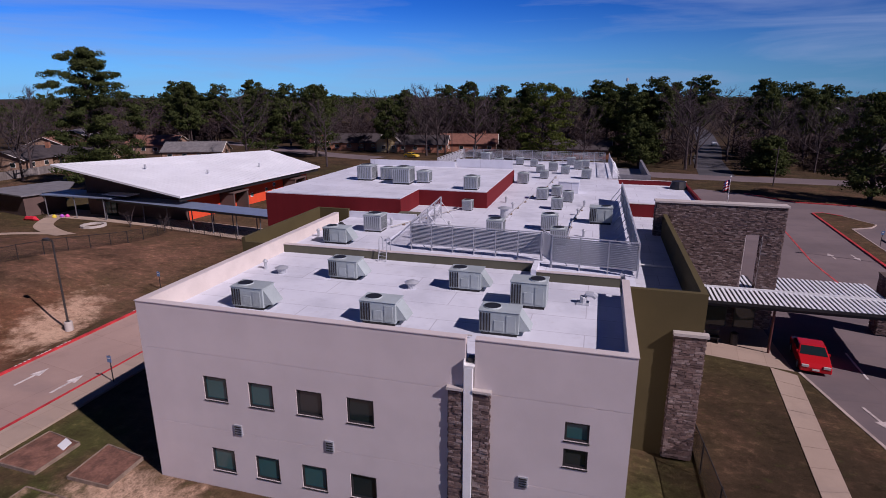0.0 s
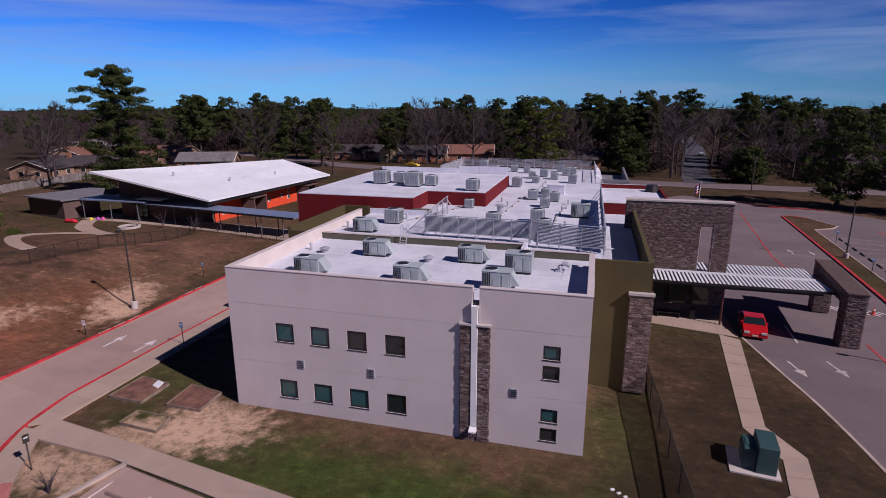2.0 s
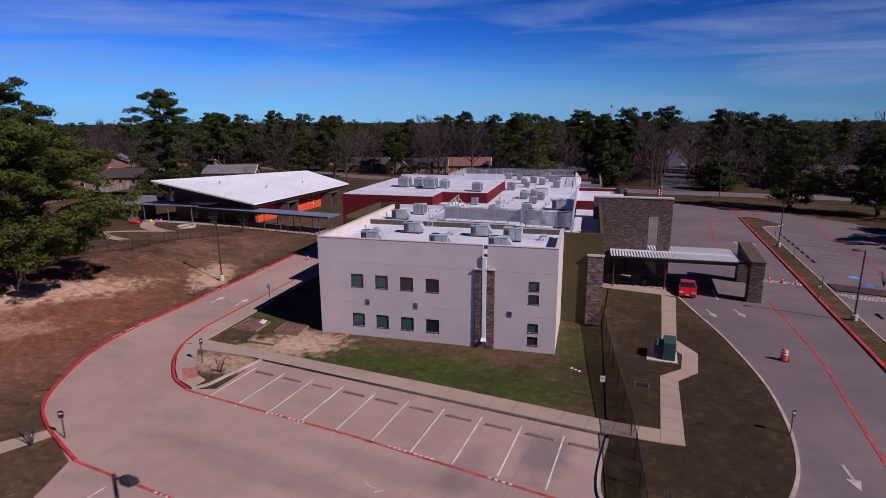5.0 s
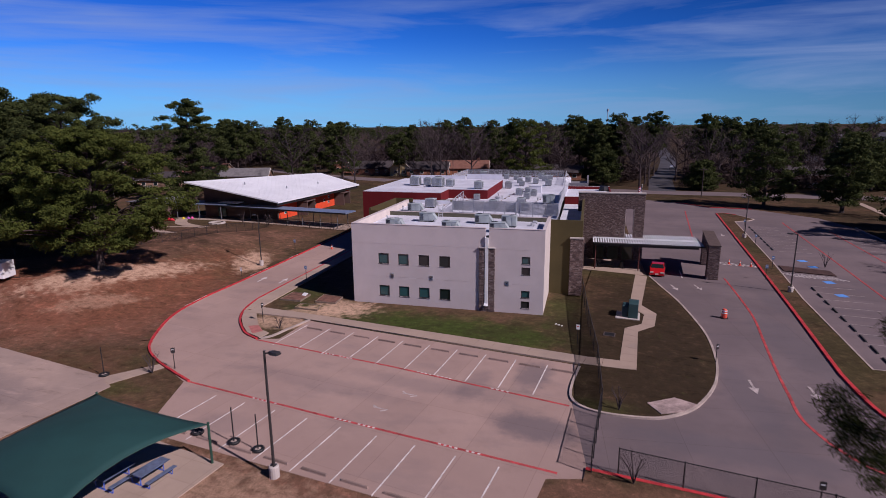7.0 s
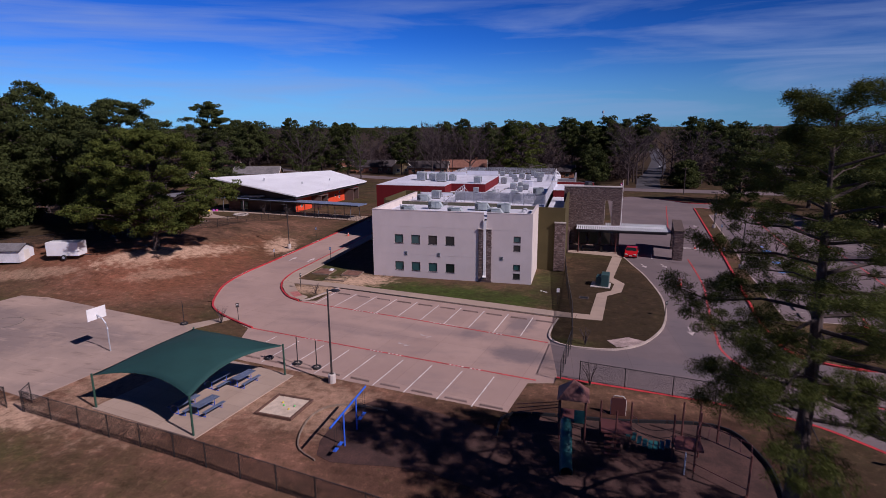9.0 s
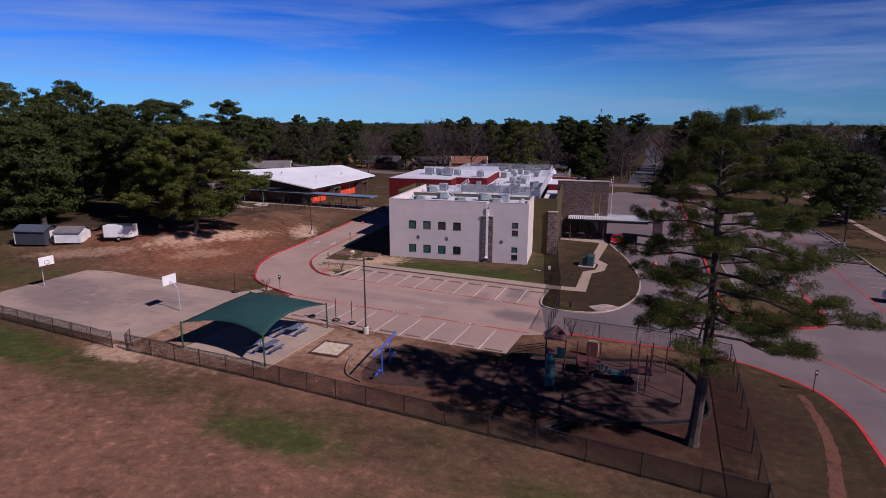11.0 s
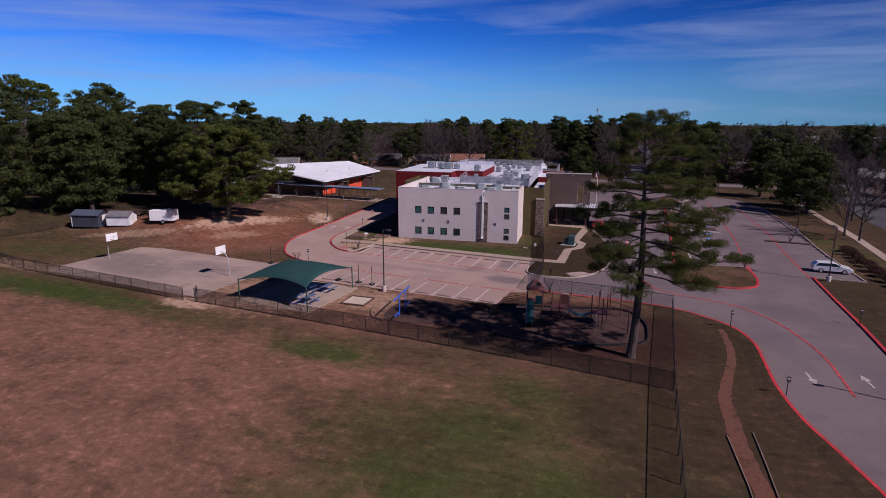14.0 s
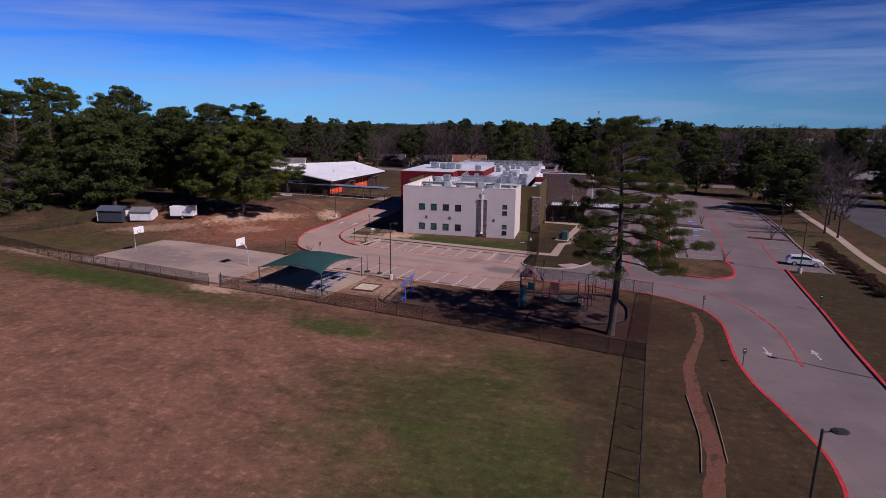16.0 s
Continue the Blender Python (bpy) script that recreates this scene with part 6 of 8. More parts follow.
def roof_at(x, y):
    v = (y - 44.8) / 35.5
    p, q = A.lerp(D, v), B.lerp(C, v)
    return p.z + (q.z - p.z) * (x - p.x) / (q.x - p.x) - 0.3


south = Shape()
south.v = [(-56.5, 48.6, -0.1), (-38.5, 48.6, -0.1), (-38.5, 48.6, roof_at(-38.5, 48.6)), (-56.5, 48.6, roof_at(-56.5, 48.6)), (-56.5, 48.9, -0.1), (-38.5, 48.9, -0.1), (-38.5, 48.9, roof_at(-38.5, 48.9)), (-56.5, 48.9, roof_at(-56.5, 48.9))]
south.f = [(0, 1, 2, 3), (7, 6, 5, 4), (1, 5, 6, 2), (0, 3, 7, 4), (3, 2, 6, 7), (4, 5, 1, 0)]
part("gable_wall", south, BROWN_WALL, hall, "dark brown sided gable wall")
wl = Shape()
wl.v = [(-38.5, 48.9, -0.1), (-35.5, 79, -0.1), (-35.5, 79, 4.0), (-38.5, 48.9, 4.0), (-38.8, 48.9, -0.1), (-35.8, 79, -0.1), (-35.8, 79, 4.0), (-38.8, 48.9, 4.0)]
wl.f = [(0, 1, 2, 3), (7, 6, 5, 4), (3, 2, 6, 7), (0, 3, 7, 4), (1, 5, 6, 2)]
part("orange_wall", wl, ORANGE, hall, "bright orange-red side wall")
part("rear_wall", Shape().box(-46, -35.8, 78.7, 79, -0.1, 4.2).box(-56.5, -56.2, 48.9, 60, -0.1, 6), BROWN_WALL, hall)
for y, z, s_ in ((49.6, 1.9, 0.8), (50.8, 0.9, 0.9), (61, 2.0, 0.8), (62.6, 1.2, 0.9), (66.4, 1.5, 0.9), (68.4, 0.9, 1.0), (68.6, 2.1, 0.9), (74.5, 1.4, 0.9)):
    x = -38.5 + (y - 48.9) * 0.0997
    w = part("window", Shape().box(x - 0.1, x + 0.06, y, y + s_ * 1.3, z, z + s_ * 0.75), WHITE_METAL, hall)
    part("pane", Shape().box(x + 0.065, x + 0.08, y + 0.1, y + s_ * 1.3 - 0.1, z + 0.1, z + s_ * 0.75 - 0.1), GLASS_TEAL, w)
for y in (55.5, 71.5):
    x = -38.5 + (y - 48.9) * 0.0997
    part("porch_wall", Shape().box(x, x + 2.6, y, y + 0.25, -0.1, 3.0).box(x, x + 2.6, y + 3.6, y + 3.85, -0.1, 3.0).box(x, x + 2.7, y - 0.1, y + 3.95, 3.0, 3.2), BROWN_WALL, hall, "brown porch over a side door")
for x, y in ((-41.5, 58), (-39.2, 69), (-49, 53)):
    part("roof_vent", Shape().tube([(x, y, roof_at(x, y) + 0.3), (x, y, roof_at(x, y) + 0.9)], 0.16, 8), GALV, hall)
# glazed doors under the porch
dr = part("glass_door", Shape().box(-53.2, -51.0, 48.5, 48.59, 0, 2.3), DARK_METAL, hall)
part("pane", Shape().box(-53.05, -52.2, 48.46, 48.495, 0.15, 2.15), GLASS_TEAL, dr)
part("pane", Shape().box(-52.0, -51.15, 48.46, 48.495, 0.15, 2.15), GLASS_TEAL, dr)

WALK_ROOF = plain("blue_grey_roof_metal", (0.20, 0.25, 0.36), 0.45, 0.2, var=0.08)
POST_GREY = plain("grey_post_paint", (0.16, 0.16, 0.18), 0.5, 0.2, var=0.1)
cw = thing("covered_walk", pose(0, 0, 0), "blue-grey metal roof over a walk on slim steel posts", "walkway")
path = [(-50.9, 45.6), (-43.2, 44.7), (-38.5, 44.0), (-33.5, 43.0), (-29.8, 42.3), (-25.5, 41.6), (-21.5, 40.9)]
p0, p1 = Vector((-52.0, 46.0)), Vector((-19.5, 41.2))
d = (p1 - p0).normalized()
nn = Vector((-d.y, d.x)) * 3.9
cr = Shape().prism([tuple(p0), tuple(p1), tuple(p1 + nn), tuple(p0 + nn)], 2.95, 3.12)
part("roof", cr, WALK_ROOF, cw)
part("fascia", Shape().strip([tuple(p0), tuple(p1)], 0.1, 2.86, 3.14), DARK_METAL, cw)
for x, y in path:
    part("post", Shape().tube([(x, y + 0.75, 0), (x, y + 0.75, 2.95)], 0.07, 6), POST_GREY, cw)
    part("post", Shape().tube([(x + 0.65, y + 4.2, 0), (x + 0.65, y + 4.2, 2.95)], 0.07, 6), POST_GREY, cw)
pc = thing("porch_canopy", pose(0, 0, 0), "blue-grey flat porch roof on steel posts", "canopy")
part("roof", Shape().prism([(-62.0, 45.4), (-49.0, 45.4), (-49.0, 50.5), (-62.0, 50.5)], 3.25, 3.42), WALK_ROOF, pc)
part("roof_step", Shape().prism([(-51.5, 46.6), (-46.5, 46.2), (-46.5, 50.5), (-51.5, 50.5)], 3.6, 3.75), WHITE_METAL, pc)
for x in (-61.4, -55.8, -50.4):
    part("post", Shape().tube([(x, 45.6, 0), (x, 45.6, 3.25)], 0.08, 6), POST_GREY, pc)

annex = thing("brick_annex", pose(0, 0, 0), "small brown brick annex with a grey flat roof", "building")
part("wall", Shape().prism([(-75.0, 47.0), (-64.4, 44.5), (-62.6, 50), (-72.5, 57)], -0.1, 3.1), BROWN_WALL, annex)
part("roof", Shape().prism([(-75.6, 46.6), (-64.1, 44.0), (-62.2, 50.4), (-69, 57.6), (-72.6, 57.6)], 3.1, 3.3), FLAT_GREY, annex, "weathered grey flat roof")
# yard toys, tree planter ring
for x, y, c in ((-59.5, 45.0, (0.7, 0.55, 0.05)), (-58.7, 45.6, (0.4, 0.1, 0.5)), (-58.0, 45.9, (0.75, 0.1, 0.35))):
    o = part("yard_toy", Shape().tube([(x, y, 0.04), (x, y, 0.25), (x, y, 0.5)], [0.28, 0.32, 0.12], 8), plain("toy_plastic", c, 0.4, var=0.05))
    tagged(o, "small bright plastic yard toy by the porch", "toy", "yard toys")
tagged(part("toy_boat", Shape().tube([(-62.6, 42.6, 0.0), (-62.0, 42.7, 0.3), (-60.6, 42.8, 0.3), (-60.0, 42.9, 0.05)], [0.1, 0.35, 0.35, 0.1], 8), plain("red_plastic", (0.6, 0.03, 0.05), 0.4, var=0.05)), "red plastic play boat on the yard", "toy")
tagged(part("tree_planter", Shape().strip([(-48.9 + 1.5 * math.cos(a * 0.524), 42.0 + 1.5 * math.sin(a * 0.524)) for a in range(12)], 0.35, -0.05, 0.3, True), CAPSTONE), "round pale stone planter ring", "planter")

# ---- houses beyond ----
BRICK = plain("tan_brick", (0.32, 0.20, 0.14), 0.9, var=0.2, scale=1.5, fine=14)
BRICK_R = plain("red_brick", (0.30, 0.13, 0.08), 0.9, var=0.2, scale=1.5, fine=14)
SHINGLE = plain("dark_shingles", (0.055, 0.045, 0.048), 0.9, var=0.2, scale=1, fine=8)
SHINGLE_R = plain("rust_shingles", (0.19, 0.085, 0.06), 0.9, var=0.2, scale=1, fine=8)
SHINGLE_G = plain("grey_shingles", (0.16, 0.15, 0.155), 0.9, var=0.2, scale=1, fine=8)
TRIM = plain("white_trim", (0.7, 0.66, 0.6), 0.7, var=0.08)
SIDING_Y = plain("pale_yellow_siding", (0.62, 0.47, 0.24), 0.8, var=0.08)


def house(x, y, deg, w, dpt, h, rise, wall, roof, label, chimney=None):
    """A gabled house; the gables face its own plus and minus x."""
    t = thing("house", pose(x, y, ground_z(x, y), 0, 0, deg), label, "house")
    sh = Shape()
    sh.v = [(-w / 2, -dpt / 2, 0), (w / 2, -dpt / 2, 0), (w / 2, dpt / 2, 0), (-w / 2, dpt / 2, 0), (-w / 2, -dpt / 2, h), (w / 2, -dpt / 2, h), (w / 2, dpt / 2, h), (-w / 2, dpt / 2, h), (-w / 2, 0, h + rise), (w / 2, 0, h + rise)]
    sh.f = [(0, 1, 5, 4), (2, 3, 7, 6), (1, 2, 6, 9, 5), (3, 0, 4, 8, 7)]
    part("wall", sh, wall, t)
    o = 0.5
    k = rise / (dpt / 2)
    r = Shape()
    for s in (-1, 1):
        e = Vector((0, s * (dpt / 2 + o), h - o * k + 0.05))
        a, b = Vector((-w / 2 - o, e.y, e.z)), Vector((w / 2 + o, e.y, e.z))
        c_, d_ = Vector((w / 2 + o, 0, h + rise + 0.05)), Vector((-w / 2 - o, 0, h + rise + 0.05))
        th = Vector((0, 0, 0.16))
        r.quad(a + th, b + th, c_ + th, d_ + th).quad(d_, c_, b, a).quad(a, b, b + th, a + th).quad(a, a + th, d_ + th, d_).quad(b, c_, c_ + th, b + th)
    rr = part("roof", r, roof, t)
    for s in (-1, 1):
        for g_ in (-1, 1):
            gx = g_ * (w / 2 + o + 0.02)
            part("barge_board", Shape().tube([(gx, s * (dpt / 2 + o), h - o * k + 0.05), (gx, 0, h + rise + 0.08)], 0.1, 4), TRIM, t)
    if chimney:
        part("chimney", Shape().box(chimney[0] - 0.5, chimney[0] + 0.5, chimney[1] - 0.4, chimney[1] + 0.4, h * 0.8, h + rise + 1.1), BRICK_R, rr)
    n = max(2, int(w / 4))
    for i in range(n):
        u = -w / 2 + (i + 0.5) * w / n
        for s in (-1, 1):
            wd = part("window", Shape().box(u - 0.7, u + 0.7, s * (dpt / 2 + 0.03) - 0.03, s * (dpt / 2 + 0.03) + 0.03, 0.9, 2.1), TRIM, t)
            part("pane", Shape().box(u - 0.6, u + 0.6, s * (dpt / 2 + 0.075) - 0.012, s * (dpt / 2 + 0.075) + 0.012, 1.0, 2.0), GLASS, wd)
    for s in (-1, 1):
        for v in (-dpt / 5, dpt / 5):
            wd = part("window", Shape().box(s * (w / 2 + 0.03) - 0.03, s * (w / 2 + 0.03) + 0.03, v - 0.7, v + 0.7, 0.9, 2.1), TRIM, t)
            part("pane", Shape().box(s * (w / 2 + 0.075) - 0.012, s * (w / 2 + 0.075) + 0.012, v - 0.6, v + 0.6, 1.0, 2.0), GLASS, wd)
    return t


house(-121, 88, -78, 9, 11, 2.7, 2.0, BRICK, SHINGLE, "tan brick house with a dark gabled roof behind a fence")
house(-118, 99, 12, 24, 9, 2.7, 2.2, BRICK, SHINGLE, "long tan brick ranch house with a dark roof", (-4, -1))
house(-146, 120, -70, 12, 12, 3, 2.5, BRICK, SHINGLE_R, "tan brick house with a rust-brown roof")
house(-118, 132, 10, 16, 10, 2.8, 2.6, BRICK, SHINGLE_R, "brick house with a rust-brown roof among trees")
house(-170, 150, -60, 14, 11, 3, 2.5, BRICK_R, SHINGLE_G, "brick house with a grey roof among trees")
house(-92, 118, 20, 16, 9, 2.7, 2.2, BRICK, SHINGLE_G, "brick house with a blue-grey roof among trees")
house(-76, 165, -75, 8, 9, 3, 3.2, BRICK_R, SHINGLE, "small red brick house with a dark roof")
house(-47, 156, -80, 8, 8, 3.2, 3.4, SIDING_Y, SHINGLE, "small pale yellow house with a steep dark roof")
house(-60, 158, 15, 16, 9, 2.7, 2.4, BRICK_R, SHINGLE, "dark-roofed brick ranch house under bare trees")
house(-22, 162, 10, 18, 10, 2.8, 2.6, BRICK_R, SHINGLE_R, "rust-roofed brick house under bare trees", (5, 0))
house(-36, 157, 8, 16, 9, 2.7, 2.4, BRICK_R, SHINGLE, "dark-roofed brick ranch house under bare trees")
house(14, 150, 0, 18, 9, 2.7, 2.2, BRICK_R, SHINGLE, "dark-roofed brick ranch house under bare trees")
house(96, 150, -5, 18, 10, 2.8, 2.4, BRICK_R, SHINGLE, "dark-roofed brick house beyond the street")
house(130, 128, -10, 16, 10, 2.8, 2.4, BRICK, SHINGLE_G, "grey-roofed house beyond the street")
for i, (x, y) in enumerate(((170, 420), (210, 440), (255, 430), (300, 455), (236, 380), (330, 410), (280, 520), (200, 560))):
    house(x, y, 20 * i, 20, 12, 5, 4, TRIM, SHINGLE_G, "pale distant house on the far rise")


def picket_fence(name, pts, h, label, m=WOOD):
    t = thing(name, pose(0, 0, 0), label, "fence")
    rnd_ = random.Random(5)
    for (x0, y0), (x1, y1) in zip(pts, pts[1:]):
        L = math.hypot(x1 - x0, y1 - y0)
        deg = math.degrees(math.atan2(y1 - y0, x1 - x0))
        k = int(L / 0.6)
        for i in range(k):
            u = (i + 0.5) / k
            x, y = x0 + (x1 - x0) * u, y0 + (y1 - y0) * u
            z = ground_z(x, y)
            part("board", Shape().turned(x, y, deg, 0.57, 0.05, z, z + h * rnd_.uniform(0.97, 1.02)), m, t)
    return t


picket_fence("board_fence", [(-101, 52), (-105.5, 69), (-107.5, 90)], 1.8, "weathered grey board fence behind the hall", plain("grey_boards", (0.20, 0.175, 0.165), 0.9, var=0.2, rnd=0.2))

# sheds on the bank
def shed(x, y, deg, w, dpt, h, wall, roof, label):
    t = thing("garden_shed", pose(x, y, ground_z(x, y) - 0.05, 0, 0, deg), label, "shed")
    sh = Shape()
    sh.v = [(-w / 2, -dpt / 2, 0), (w / 2, -dpt / 2, 0), (w / 2, dpt / 2, 0), (-w / 2, dpt / 2, 0), (-w / 2, -dpt / 2, h), (w / 2, -dpt / 2, h), (w / 2, dpt / 2, h), (-w / 2, dpt / 2, h), (-w / 2, 0, h + 0.7), (w / 2, 0, h + 0.7)]
    sh.f = [(0, 1, 5, 4), (2, 3, 7, 6), (1, 2, 6, 9, 5), (3, 0, 4, 8, 7)]
    part("wall", sh, wall, t)
    r = Shape()
    for s in (-1, 1):
        a, b = (-w / 2 - 0.2, s * (dpt / 2 + 0.2), h - 0.05), (w / 2 + 0.2, s * (dpt / 2 + 0.2), h - 0.05)
        r.quad(a, b, (w / 2 + 0.2, 0, h + 0.78), (-w / 2 - 0.2, 0, h + 0.78)).quad((-w / 2 - 0.2, 0, h + 0.7), (w / 2 + 0.2, 0, h + 0.7), (b[0], b[1], b[2] - 0.08), (a[0], a[1], a[2] - 0.08))
    part("roof", r, roof, t)
    part("door", Shape().box(w / 2 + 0.003, w / 2 + 0.05, -0.5, 0.5, 0, h - 0.1), TRIM, t)
    for s in (-1, 1):
        part("corner_board", Shape().box(-w / 2 - 0.03, -w / 2 + 0.12, s * dpt / 2 - 0.04, s * dpt / 2 + 0.04, 0, h), TRIM, t)
    return t


shed(-55.6, -11.6, 8, 5.2, 3.2, 2.2, plain("slate_siding", (0.040, 0.044, 0.058), 0.8), plain("blue_grey_shed_roof", (0.075, 0.09, 0.125), 0.6), "dark slate garden shed with white trim")
shed(-49.9, -10.4, 16, 3.9, 3.0, 1.7, plain("white_siding", (0.66, 0.66, 0.68), 0.7), SHINGLE_G, "white metal garden shed")
tr = thing("cargo_trailer", pose(-42.0, -8.9, ground_z(-42.0, -8.9), 0, 0, 16), "white box trailer parked on the bank", "trailer")
part("box", Shape().box(-2.2, 2.2, -1.0, 1.0, 0.5, 2.4), WHITE_METAL, tr, "", 0.05)
for s in (-1, 1):
    wq = part("wheel", Shape().tube([(0.2, s * 1.02, 0.34), (0.2, s * 1.22, 0.34)], 0.34, 12), BLACK, tr)
    part("rim", Shape().tube([(0.2, s * 1.2, 0.34), (0.2, s * 1.24, 0.34)], 0.18, 10), GALV, wq)
part("hitch", Shape().tube([(2.2, 0, 0.5), (3.3, 0, 0.45)], 0.06, 5), DARK_METAL, tr)

# ---- fences ----
def chain_material(name, wire):
    n = Nodes(name, 0.8, 0.0, 0.2)
    n.b.inputs["Base Color"].default_value = (0.032, 0.024, 0.023, 1)
    sep = n.t.nodes.new("ShaderNodeSeparateXYZ")
    n.link(n.pos, sep.inputs[0])
    hxy = n.math("ADD", sep.outputs[0], sep.outputs[1])
    hit = None
    for sign in ("ADD", "SUBTRACT"):
        fr = n.math("FRACT", n.math("MULTIPLY", n.math(sign, hxy, sep.outputs[2]), 14.0), 0.0)
        k = n.math("LESS_THAN", fr, wire)
        hit = k if hit is None else n.math("MAXIMUM", hit, k)
    tr_ = n.t.nodes.new("ShaderNodeBsdfTransparent")
    mx = n.t.nodes.new("ShaderNodeMixShader")
    n.link(hit, mx.inputs[0])
    n.link(tr_.outputs[0], mx.inputs[1])
    n.link(n.b.outputs[0], mx.inputs[2])
    n.link(mx.outputs[0], n.t.nodes["Material Output"].inputs[0])
    return n.m


CHAIN = chain_material("chain_link", 0.13)
CHAIN_THICK = chain_material("rusty_chain_link", 0.32)


def chain_fence(pts, h=1.6, step=3.0, label="dark chain-link fence on steel posts", name="chain_fence", link=CHAIN):
    t = thing(name, pose(0, 0, 0), label, "fence", "chain-link fences")
    post = Shape().tube([(0, 0, -0.1), (0, 0, h + 0.06)], 0.04, 6).mesh("post", DARK_METAL)
    for (x0, y0), (x1, y1) in zip(pts, pts[1:]):
        L = math.hypot(x1 - x0, y1 - y0)
        k = max(1, round(L / step))
        for i in range(k + (1 if (x1, y1) == pts[-1] else 0)):
            x, y = x0 + (x1 - x0) * i / k, y0 + (y1 - y0) * i / k
            o = part("post", post, None, t)
            o.location = (x, y, ground_z(x, y))
        for i in range(k):
            a = (x0 + (x1 - x0) * i / k, y0 + (y1 - y0) * i / k)
            b = (x0 + (x1 - x0) * (i + 1) / k, y0 + (y1 - y0) * (i + 1) / k)
            za, zb = ground_z(*a), ground_z(*b)
            part("rail", Shape().tube([(*a, za + h), (*b, zb + h)], 0.028, 5), DARK_METAL, t)
            part("mesh_panel", Shape().quad((*a, za + 0.03), (*b, zb + 0.03), (*b, zb + h), (*a, za + h)), link, t)
    return t


chain_fence([(-95, -19.5), (-61.8, -29.8), (-43.5, -35.0), (-27.3, -38.2), (-12.9, -40.9)], 1.6, link=CHAIN_THICK)
chain_fence([(-11.0, -41.1), (3.5, -43.3), (14.1, -45.2), (26.8, -47.5), (39.6, -50.4)], 1.65, link=CHAIN_THICK)
chain_fence([(42.3, -29.9), (39.6, -50.4), (37.2, -72), (34, -100)], 1.65)
chain_fence([(42.3, -29.9), (38.0, -28.3), (27.8, -26.6)], 1.7)
chain_fence([(25.25, 9.4), (26.0, -2.0), (26.8, -11.6), (27.0, -19.4)], 1.8, link=CHAIN_THICK)
chain_fence([(26.9, -20.2), (26.3, -26.9)], 1.8, 1.7, "closed chain-link double gate across the drive", "fence_gate")
chain_fence([(-36.1, 42.5), (-35.5, 32), (-34.9, 20.6), (-35.4, 15.3), (-39, 11), (-46, 5)], 1.5)
chain_fence([(-9.0, 39.0), (-21.5, 39.8), (-33, 42.3), (-36.1, 42.5)], 1.5)
chain_fence([(-46, 5), (-52, -2), (-62, -14), (-72, -22)], 1.3, 3.5)
chain_fence([(-11.15, -41.1), (-11.75, -39.9)], 1.6, 1.0, "open chain-link gate leaf", "fence_gate")

# ---- lamp posts ----
LENS = plain("lamp_glass", (0.5, 0.5, 0.48), 0.3, var=0.05)


def lamp_post(x, y, h, deg, label="dark bronze parking lot lamp post on a concrete footing"):
    t = thing("lamp_post", pose(x, y, ground_z(x, y), 0, 0, deg), label, "lamp", "lot lamps")
    part("footing", Shape().tube([(0, 0, -0.1), (0, 0, 0.7), (0, 0, 0.76)], [0.3, 0.3, 0.26], 14), CAPSTONE, t, "round concrete footing")
    part("pole", Shape().tube([(0, 0, 0.76), (0, 0, h)], [0.085, 0.065], 8), POLE_METAL, t)
    part("base_plate", Shape().box(-0.14, 0.14, -0.14, 0.14, 0.762, 0.8), POLE_METAL, t)
    arm = part("arm", Shape().tube([(0, 0, h - 0.15), (0.45, 0, h - 0.05)], 0.04, 6), POLE_METAL, t)
    hd = Shape()
    for px, w_, z0, z1 in ((0.35, 0.1, -0.1, 0.02), (0.55, 0.19, -0.12, 0.06), (0.95, 0.2, -0.1, 0.05), (1.1, 0.1, -0.06, 0.0)):
        hd.v += [(px, -w_, h + z0), (px, w_, h + z0), (px, w_ * 0.8, h + z1), (px, -w_ * 0.8, h + z1)]
    for i in range(3):
        for q in range(4):
            hd.f.append((4 * i + q, 4 * i + (q + 1) % 4, 4 * i + 4 + (q + 1) % 4, 4 * i + 4 + q))
    hd.f += [(3, 2, 1, 0), (12, 13, 14, 15)]
    head = part("head", hd, POLE_METAL, t)
    part("lens", Shape().box(0.6, 0.92, -0.12, 0.12, h - 0.14, h - 0.121), LENS, head)
    return t


lamp_post(-19.9, 12.5, 7.4, 170)
lamp_post(8.6, -31.5, 7.8, -8)
lamp_post(49.1, 14.6, 7.1, 172)
lamp_post(52.1, 48.1, 7.1, 172)
lamp_post(44.4, -74.1, 7.6, 5)
lamp_post(64.3, -12.2, 7.4, 100)
lamp_post(72.3, 27.5, 7.1, 172)
lamp_post(59.9, -49.6, 7.4, 172)

# ---- signs and slim posts ----
SIGN_WHITE = plain("white_sign", (0.7, 0.7, 0.7), 0.5, var=0.05)
SIGN_BLUE = plain("blue_grey_sign", (0.12, 0.2, 0.36), 0.5, var=0.05)


def sign_post(x, y, h, deg, m, w=0.32, hh=0.46, label="small sign on a thin steel post"):
    t = thing("sign_post", pose(x, y, ground_z(x, y), 0, 0, deg), label, "sign", "drive signs")
    part("post", Shape().tube([(0, 0, -0.1), (0, 0, h)], 0.035, 6), DARK_METAL, t)
    b = part("board", Shape().box(-w / 2, w / 2, -0.06, -0.038, h - hh, h), m, t)
    part("printed_bar", Shape().box(-w * 0.32, w * 0.32, -0.066, -0.0605, h - hh * 0.45, h - hh * 0.3), RED_PAINT if m is SIGN_WHITE else SIGN_WHITE, b)
    return t


